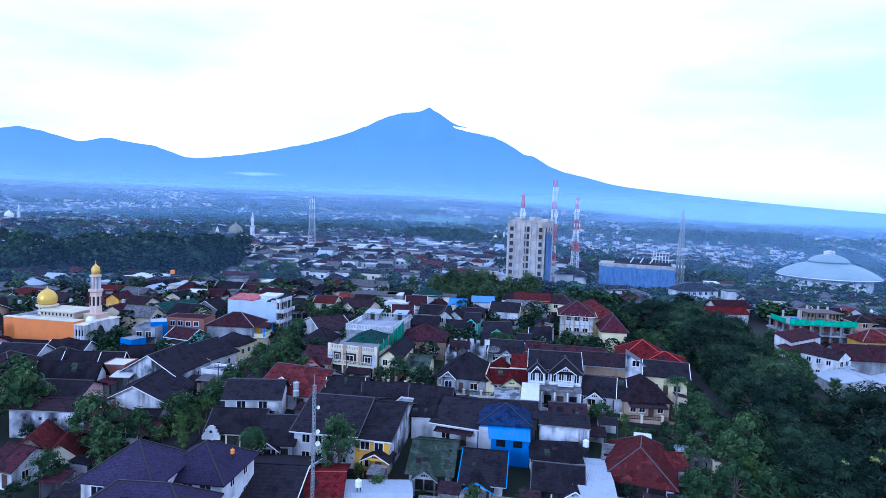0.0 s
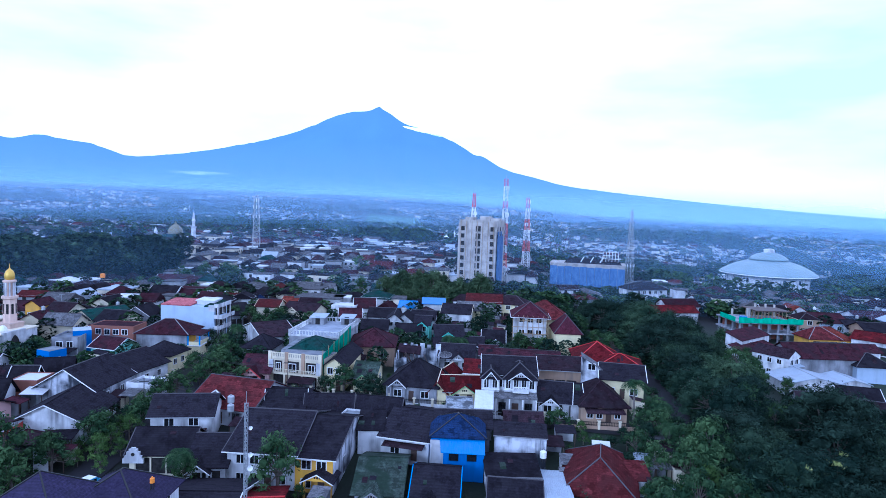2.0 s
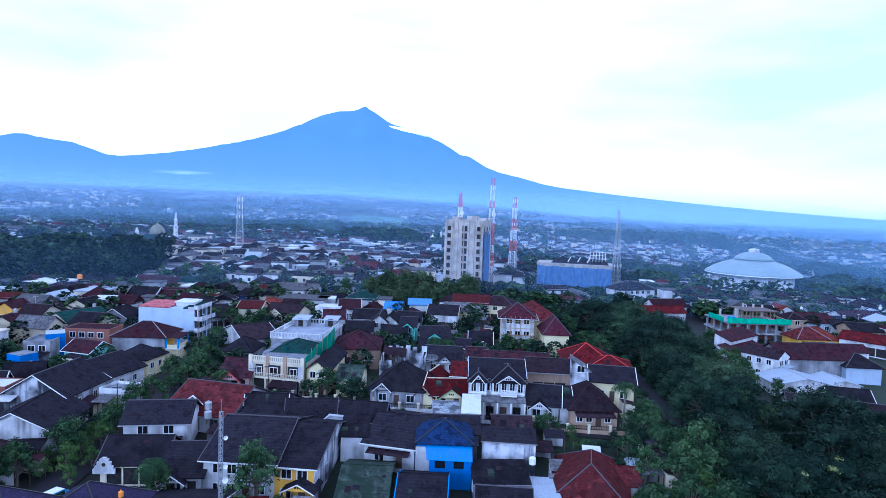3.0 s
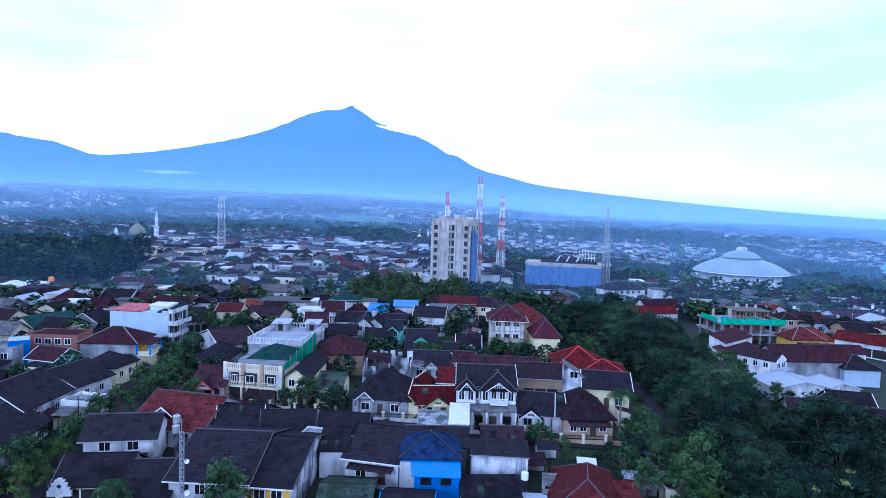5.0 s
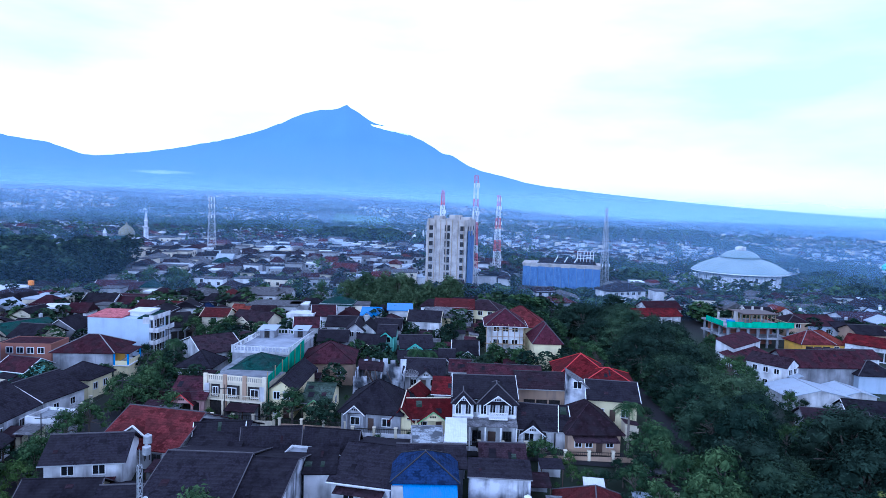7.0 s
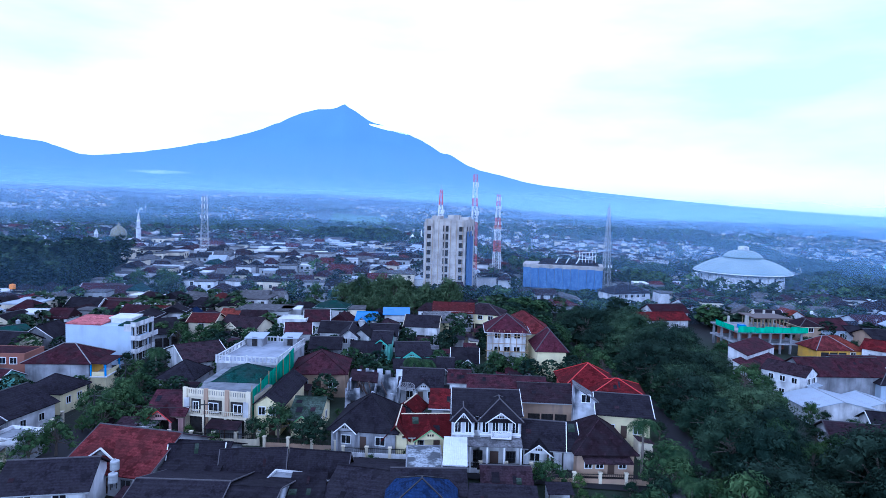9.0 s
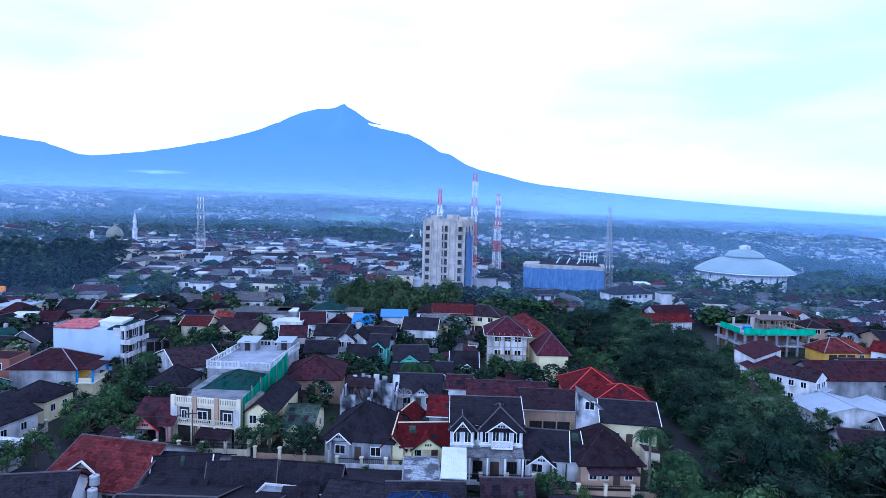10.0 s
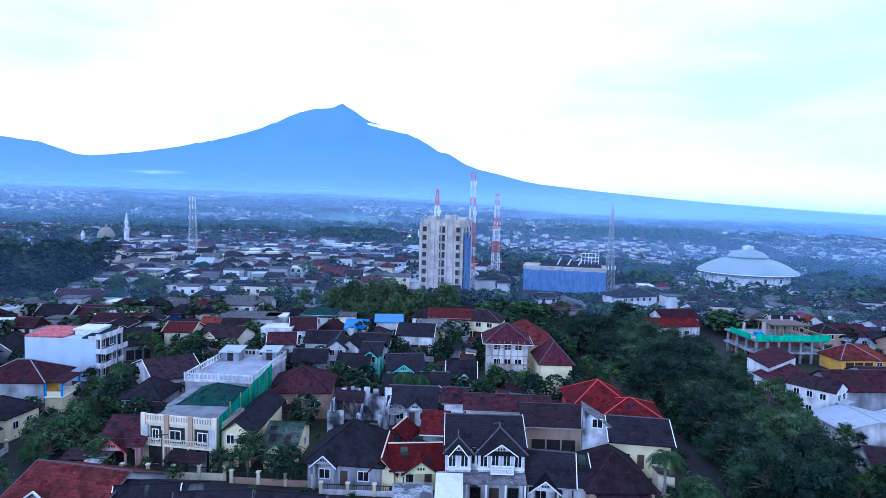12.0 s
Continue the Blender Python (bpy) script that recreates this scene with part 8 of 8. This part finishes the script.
spots = []
for j in range(34):
    for i in range(-20, 36):
        y = 92 + j * 8.2 + rng.uniform(-1.2, 1.2)
        x = i * 7.8 + (j % 2) * 4 + rng.uniform(-1.2, 1.2)
        spots.append((x, y - 0.2 * x))
spots.sort(key=lambda p: p[1])
LATE = []
made = 0
for x, y in spots:
    if y < 88 or y > 330 or abs(math.degrees(math.atan2(x, y)) - 10) > 46 or not free(x, y):
        continue
    if min((x - a) ** 2 + (y - c) ** 2 for a, c in TAKEN) < 6.6 ** 2:
        continue
    TAKEN.append((x, y))
    if y > 225 or made > 175:
        LATE.append((x, y))
        continue
    two = rng.random() < 0.3
    h = 5.4 if two else 3.3
    kind = rng.choice(("gable_x", "gable_x", "gable_y", "hip", "gable_y", "gable_y"))
    roof, wall = rng.choice(ROOF_MIX), rng.choice(WALL_MIX)
    names = {"dark": "dark-tiled", "brown": "brown-tiled", "maroon": "maroon-tiled", "rust": "faded red-tiled", "orange": "orange-tiled", "grey": "grey-sheeted", "moss": "mossy", "zinc": "zinc-sheeted"}
    walls = {"white": "white", "cream": "cream", "grey": "grey", "pink": "pink", "tan": "tan", "mint": "mint green", "paleblue": "pale blue", "lemon": "pale yellow"}
    w, d = rng.uniform(6.2, 8.6), rng.uniform(7.5, 9.5)
    house(x, y, rng.choice((-12, -12, -12, 78)) + rng.uniform(-6, 6), w, d, h, kind, rng.uniform(1.6, 2.4), roof, wall,
          f"{walls[wall]} {'two-storey' if two else 'low'} house with {names[roof]} roof", front=2 if y < 195 else 1, storeys=2 if two else 1,
          barge=rng.choice(("white", "white", "", "cream", "")),
          porch=(rng.uniform(-1.2, 1.2), 3.2, 1.3, 2.8, 1.2, rng.choice(("white", "grey", "brown"))) if not two and rng.random() < 0.5 else None)
    made += 1
    q = rng.random()
    if q < 0.12:
        water_tank(x + w * 0.2, y, ground_z(x, y) + h + 2.6, 0.5, 1.0, rng.choice(("steel", "steel", "steel", "orange", "white")), "small round water tank on a house roof")
    elif q < 0.3:
        tv_aerial(x - w * 0.2, y + 0.5, ground_z(x, y) + h + 1.0)
    if rng.random() < 0.9:
        GREEN.append((x + 4.2, y - 4.4, rng.uniform(0.7, 1.15)))
    if rng.random() < 0.5:
        GREEN.append((x - 4.2, y + 0.8, rng.uniform(0.6, 1.0)))

# ---- the far town and its trees, too small to count ----
verts, faces, slots = [], [], []
FAR_WALL = [plaster_mat("far_white_walls", (0.62, 0.63, 0.65), amount=0.5, island=True), plaster_mat("far_cream_walls", (0.68, 0.62, 0.48), amount=0.3, island=True), plaster_mat("far_grey_walls", (0.36, 0.37, 0.38), amount=0.5, island=True)]
mats = FAR_WALL + [ROOF["dark"], ROOF["brown"], ROOF["maroon"], ROOF["rust"], ROOF["grey"], ROOF["zinc"], ROOF["white"], ROOF["green"], ROOF["blue"], opening]


def far_house(x, y, w, d, h, rise, rz, wall, roof, flat):
    z = ground_z(x, y)
    c, s = math.cos(rz), math.sin(rz)
    o = 0.5

    def put(points, polys, slot):
        n0 = len(verts)
        for px, py, pz in points:
            verts.append((x + px * c - py * s, y + px * s + py * c, z + pz))
        for f in polys:
            faces.append(tuple(n0 + i for i in f))
            slots.append(slot)
    cube = [(0, 1, 5, 4), (1, 2, 6, 5), (2, 3, 7, 6), (3, 0, 4, 7)]
    put([(-w, -d, -2), (w, -d, -2), (w, d, -2), (-w, d, -2), (-w, -d, h), (w, -d, h), (w, d, h), (-w, d, h), (-w, 0, h + rise), (w, 0, h + rise)], cube + ([] if flat or not int(x * 7) % 3 else [(5, 6, 9), (7, 4, 8)]), wall)
    if flat:
        put([(-w - 0.2, -d - 0.2, h), (w + 0.2, -d - 0.2, h), (w + 0.2, d + 0.2, h), (-w - 0.2, d + 0.2, h), (-w - 0.2, -d - 0.2, h + 0.4), (w + 0.2, -d - 0.2, h + 0.4), (w + 0.2, d + 0.2, h + 0.4), (-w - 0.2, d + 0.2, h + 0.4)], cube + [(4, 5, 6, 7)], roof)
    else:
        t = 0.25
        k = 0.0 if int(x * 7) % 3 else min(d, w) * 0.9
        put([(-w - o, -d - o, h - 0.3), (w + o, -d - o, h - 0.3), (w + o - k, 0, h + rise + 0.1), (-w - o + k, 0, h + rise + 0.1), (w + o, d + o, h - 0.3), (-w - o, d + o, h - 0.3),
             (-w - o, -d - o, h - 0.3 - t), (w + o, -d - o, h - 0.3 - t), (w + o, d + o, h - 0.3 - t), (-w - o, d + o, h - 0.3 - t)], [(0, 1, 2, 3), (3, 2, 4, 5), (6, 7, 1, 0), (9, 8, 7, 6), (1, 4, 2), (5, 0, 3)], roof)
    n_ = 2 if w < 5 else 3
    for q in range(n_):
        for lev in range(1 if h < 4.5 else 2):
            u, v = -w + 2 * w * (q + 0.5) / n_, 1.0 + 2.8 * lev
            put([(u - 0.6, -d - 0.04, v), (u + 0.6, -d - 0.04, v), (u + 0.6, -d - 0.04, v + 1.3), (u - 0.6, -d - 0.04, v + 1.3)], [(0, 1, 2, 3)], 12)


def town(x, y, rng, flats):
    flat = rng.random() < flats
    big = 1.0 if rng.random() < 0.86 else rng.uniform(1.4, 2.2)
    roofs = (8, 7, 9, 7, 3, 7) if flat else (3, 3, 3, 4, 4, 5, 6, 6, 7, 8, 10) if rng.random() < 0.4 else (3, 3, 3, 4, 4, 5, 7, 7)
    far_house(x, y, rng.uniform(2.6, 4.4) * big, rng.uniform(2.6, 4.2) * big, rng.choice((3.2, 3.5, 3.5, 5.6, 6.2)), rng.uniform(1.2, 2.2), rng.choice((-0.2, -0.2, 1.35, 1.35)) + rng.uniform(-0.15, 0.15),
              rng.choice((0, 0, 1, 2, 2)), rng.choice(roofs), flat)


def built_up(x, y):
    return noise.noise((x * 0.004, y * 0.0025, 1.7)) + 0.25 * noise.noise((x * 0.013, y * 0.009, 4))


rng = random.Random(5)
for x, y in LATE:
    town(x, y, rng, 0.22)
for j in range(44):
    for i in range(-44, 80):
        x, y = i * 8.6 + rng.uniform(-2.4, 2.4), 330 + j * 9.0 + rng.uniform(-2.4, 2.4)
        a = math.degrees(math.atan2(x, y))
        if -36 < a < 57 and free(x, y) and built_up(x, y) > (-0.6 if -80 < x < 130 and y < 580 else -0.12 if y < 480 or x > 130 else 0.0) and rng.random() < (0.9 if x < 160 else 0.7):
            if not (150 < x < 300 and 545 < y < 700) and not (20 < x < 96 and 612 < y < 700):
                town(x, y, rng, 0.42)
for k in range(6500):
    a = radians(rng.uniform(-34, 56))
    r = 700 + 2700 * rng.random() ** 1.2
    x, y = r * math.sin(a), r * math.cos(a)
    if built_up(x, y) > (0.06 if a < 0.25 or r > 1400 else -0.2) and (y > 725 or r > 760) and not (30 < x < 205 and 1130 < y < 1800):
        town(x, y, rng, 0.42)
for k in range(620):
    x, y = rng.uniform(120, 520), rng.uniform(400, 860)
    if 17 < math.degrees(math.atan2(x, y)) < 42 and math.hypot(x - 361, y - 488) > 62 and not (150 < x < 300 and 545 < y < 700 and x < 0.42 * y) and not (x > 290 and y < 500) and free(x, y):
        town(x, y, rng, 0.3)
me = mesh_from("far_town", verts, faces, mats)
me.polygons.foreach_set("material_index", slots)
tagged(new("far_town", me), "distant rows of small white and dark-roofed houses", "houses", kind="stuff")

verts, faces, tones = [], [], []
CROWNS = [LEAF["dark"], LEAF["mid"], LEAF["deep"], LEAF["belt"]]
rng = random.Random(8)


def far_tree(x, y, h, r, cards, fine=1.0, greens=(0, 0, 0, 1, 1, 2, 3)):
    z = ground_z(x, y)
    if abs(x + 117) < 24 and 440 < y < 525:  # the forecourt of the white mosque
        return
    tones.extend([rng.choice(greens)] * cards)
    for _ in range(cards):
        a, q, v = rng.uniform(0, 6.283), math.sqrt(rng.random()), rng.uniform(-1, 1)
        k = math.sqrt(max(0.0, 1 - v * v)) * (0.75 + 0.35 * rng.random())
        px, py, pz = x + r * k * math.cos(a), y + r * k * math.sin(a), z + h * (0.58 + 0.42 * v)
        s = r * rng.uniform(0.17, 0.32) * fine
        b1, b2 = rng.uniform(0, 6.283), rng.uniform(-0.9, 0.9)
        ux, uy = s * math.cos(b1), s * math.sin(b1)
        n0 = len(verts)
        verts.extend(((px - ux, py - uy, pz - s * 0.3), (px + uy * 0.7, py - ux * 0.7, pz + s * b2), (px + ux, py + uy, pz + s * 0.25), (px - uy * 0.7, py + ux * 0.7, pz - s * b2 * 0.5)))
        faces.append((n0, n0 + 1, n0 + 2, n0 + 3))


for k in range(210):  # the dark wood beyond the town
    x, y = -165 + rng.uniform(0, 88), 292 + rng.uniform(0, 82)
    s = rng.uniform(0.55, 1.25)
    far_tree(x, y, 12.5 * s, 5.2 * s, 300, 0.75, (2, 2, 2, 0, 0, 3))
for k in range(130):  # trees among the houses behind it
    x, y = rng.uniform(-300, -95), rng.uniform(375, 540)
    s = rng.uniform(0.5, 1.1)
    far_tree(x, y, 12 * s, 5.6 * s, 170)
for k in range(420):  # groves round the domed hall
    x, y = 165 + rng.uniform(0, 290), 262 + rng.uniform(0, 170)
    if y < 486 - 0.25 * x:
        s = rng.uniform(0.6, 1.1)
        seen = 31 < math.degrees(math.atan2(x - 5, y - 20)) < 43
        if not (seen and y > 372):
            far_tree(x, y, (3.0 if seen else 10 if y < 370 else 7) * s, 5.0 * s, 130)
for k in range(26):  # trees before the netted building
    x, y = 104 + rng.uniform(0, 40), 236 + rng.uniform(0, 62)
    if 19.0 < math.degrees(math.atan2(x - 10, y - 44)) < 28.5:
        far_tree(x, y, 3.4, 2.6, 160)
for k in range(170):  # gardens behind the belt
    x, y = 108 + rng.uniform(0, 62), 200 + rng.uniform(0, 95)
    shown = (y < 230 and x < 142) or (124 < x < 152 and 246 < y < 283)
    if not shown and not covered(x, y, 2.5) and math.hypot(x - 134, y - 192) > 15:
        s = rng.uniform(0.6, 1.1)
        before = y > 225 and 18.5 < math.degrees(math.atan2(x - 10, y - 44)) < 28.5
        far_tree(x, y, (4.0 if before else 7.5) * s, 3.8 * s, 160)
for k in range(45):  # gardens beside the road, far back
    x, y = 62 + rng.uniform(0, 30), 240 + rng.uniform(0, 48)
    if not covered(x, y, 2.0):
        s = rng.uniform(0.6, 1.0)
        far_tree(x, y, 7.0 * s, 3.6 * s, 200)
for k in range(260):  # tall trees beside and behind the domed hall
    x, y = rng.uniform(255, 560), rng.uniform(400, 620)
    off = math.degrees(math.atan2(x - 5, y - 20))
    if math.hypot(x - 361, y - 488) > 52 and not (31 < off < 42.5 and y < 520):
        s = rng.uniform(0.7, 1.2)
        far_tree(x, y, 12.0 * s, 6.0 * s, 110)
for x, y in LATE:
    if rng.random() < 0.8:
        s = rng.uniform(0.6, 1.15)
        far_tree(x + 4 + rng.uniform(-1, 1), y - 4 + rng.uniform(-1, 1), 7.5 * s, 3.2 * s, 130)
far_verts, far_faces, far_tones = verts, faces, tones
verts, faces, tones = [], [], []
for x, y, s in GREEN:
    far_tree(x, y, 7.0 * s, 2.9 * s, 320, 0.68)
me = mesh_from("yard_trees", verts, faces, CROWNS)
me.polygons.foreach_set("material_index", tones)
tagged(new("yard_trees", me), "small green trees and shrubs between the houses", "trees", kind="stuff")
verts, faces, tones = far_verts, far_faces, far_tones


def grove(x, y):
    """Above nought where a wood or a line of trees stands on the plain: bands lying across the view."""
    return noise.noise((x * 0.0042, y * 0.0085, 9.2)) + 0.5 * noise.noise((x * 0.015, y * 0.022, 2.3))


def on_field(x, y):
    return (30 < x < 205 and 1130 < y < 1800) or (150 < x < 300 and 545 < y < 700)


for k in range(27000):
    a = radians(rng.uniform(-34, 56))
    r = 330 + (3400 - 330) * rng.random() ** 1.15
    x, y = r * math.sin(a), r * math.cos(a)
    if grove(x, y) < (-0.22 if r > 620 else 0.05) or on_field(x, y):
        continue
    if (-48 < x < 130 and y < 570 and rng.random() < 0.95) or (built_up(x, y) > (0.0 if a < 0.25 or r > 1400 else -0.2) and rng.random() < (0.85 if r < 600 else 0.5)) or (315 < x < 410 and 440 < y < 530) or (45 < x < 95 and y < 340) or (110 < x < 170 and y < 352):
        continue
    s = rng.uniform(0.7, 1.3)
    far_tree(x, y, 9.0 * s, 4.6 * s * (1 if r < 900 else 1.6), 56 if r < 700 else 22 if r < 1100 else 10 if r < 2000 else 6)
for k in range(150):  # a dark wood beyond the town
    x, y = rng.uniform(20, 96), rng.uniform(612, 700)
    s = rng.uniform(0.9, 1.4)
    far_tree(x, y, 11.0 * s, 5.0 * s, 90)
me = mesh_from("far_trees", verts, faces, CROWNS)
me.polygons.foreach_set("material_index", tones)
tagged(new("far_trees", me), "distant dark green groves between the houses", "trees", kind="stuff")


# ---- open rice fields on the plain ----
paddy, n, l, b = nodes_of("rice_field", 0.95)
rows_ = noise_fac(n, l, 0.02, 6, (1, 3, 0), 0.38, 0.62, "World")
tuft_ = noise_fac(n, l, 0.3, 5, (1, 1, 0), 0.35, 0.65, "World")
l.new(mix(n, l, times(n, l, tuft_, 0.5), mix(n, l, rows_, (0.045, 0.10, 0.045), (0.085, 0.15, 0.055)), (0.04, 0.08, 0.04)), b.inputs["Base Color"])
for corners in (((47, 1176), (150, 1133), (205, 1630), (86, 1794)), ((158, 563), (192, 548), (283, 690), (200, 700))):
    ob = new("field", mesh_from("field", [(x, y, ground_z(x, y) + 0.5) for x, y in corners], [(0, 1, 2, 3)], [paddy]))
    tagged(ob, "open green rice field among trees", "field", "rice fields", "structure")

# ---- low undergrowth below the belt of trees ----
verts, faces, tones = [], [], []
rng = random.Random(91)
for k in range(640):
    y = rng.uniform(70, 206)
    x0, x1 = road_x(y) + 3.0, 88 - 0.05 * (y - 110) + 26 * ease(126, 176, y) + 16 * (1 - ease(88, 116, y))
    far_tree(rng.uniform(x0, x1), y, rng.uniform(1.5, 3.2), rng.uniform(1.3, 2.2), 46)
tagged(new("undergrowth", mesh_from("undergrowth", verts, faces, [LEAF["dark"]])), "low dark green undergrowth below the trees", "undergrowth", kind="stuff")
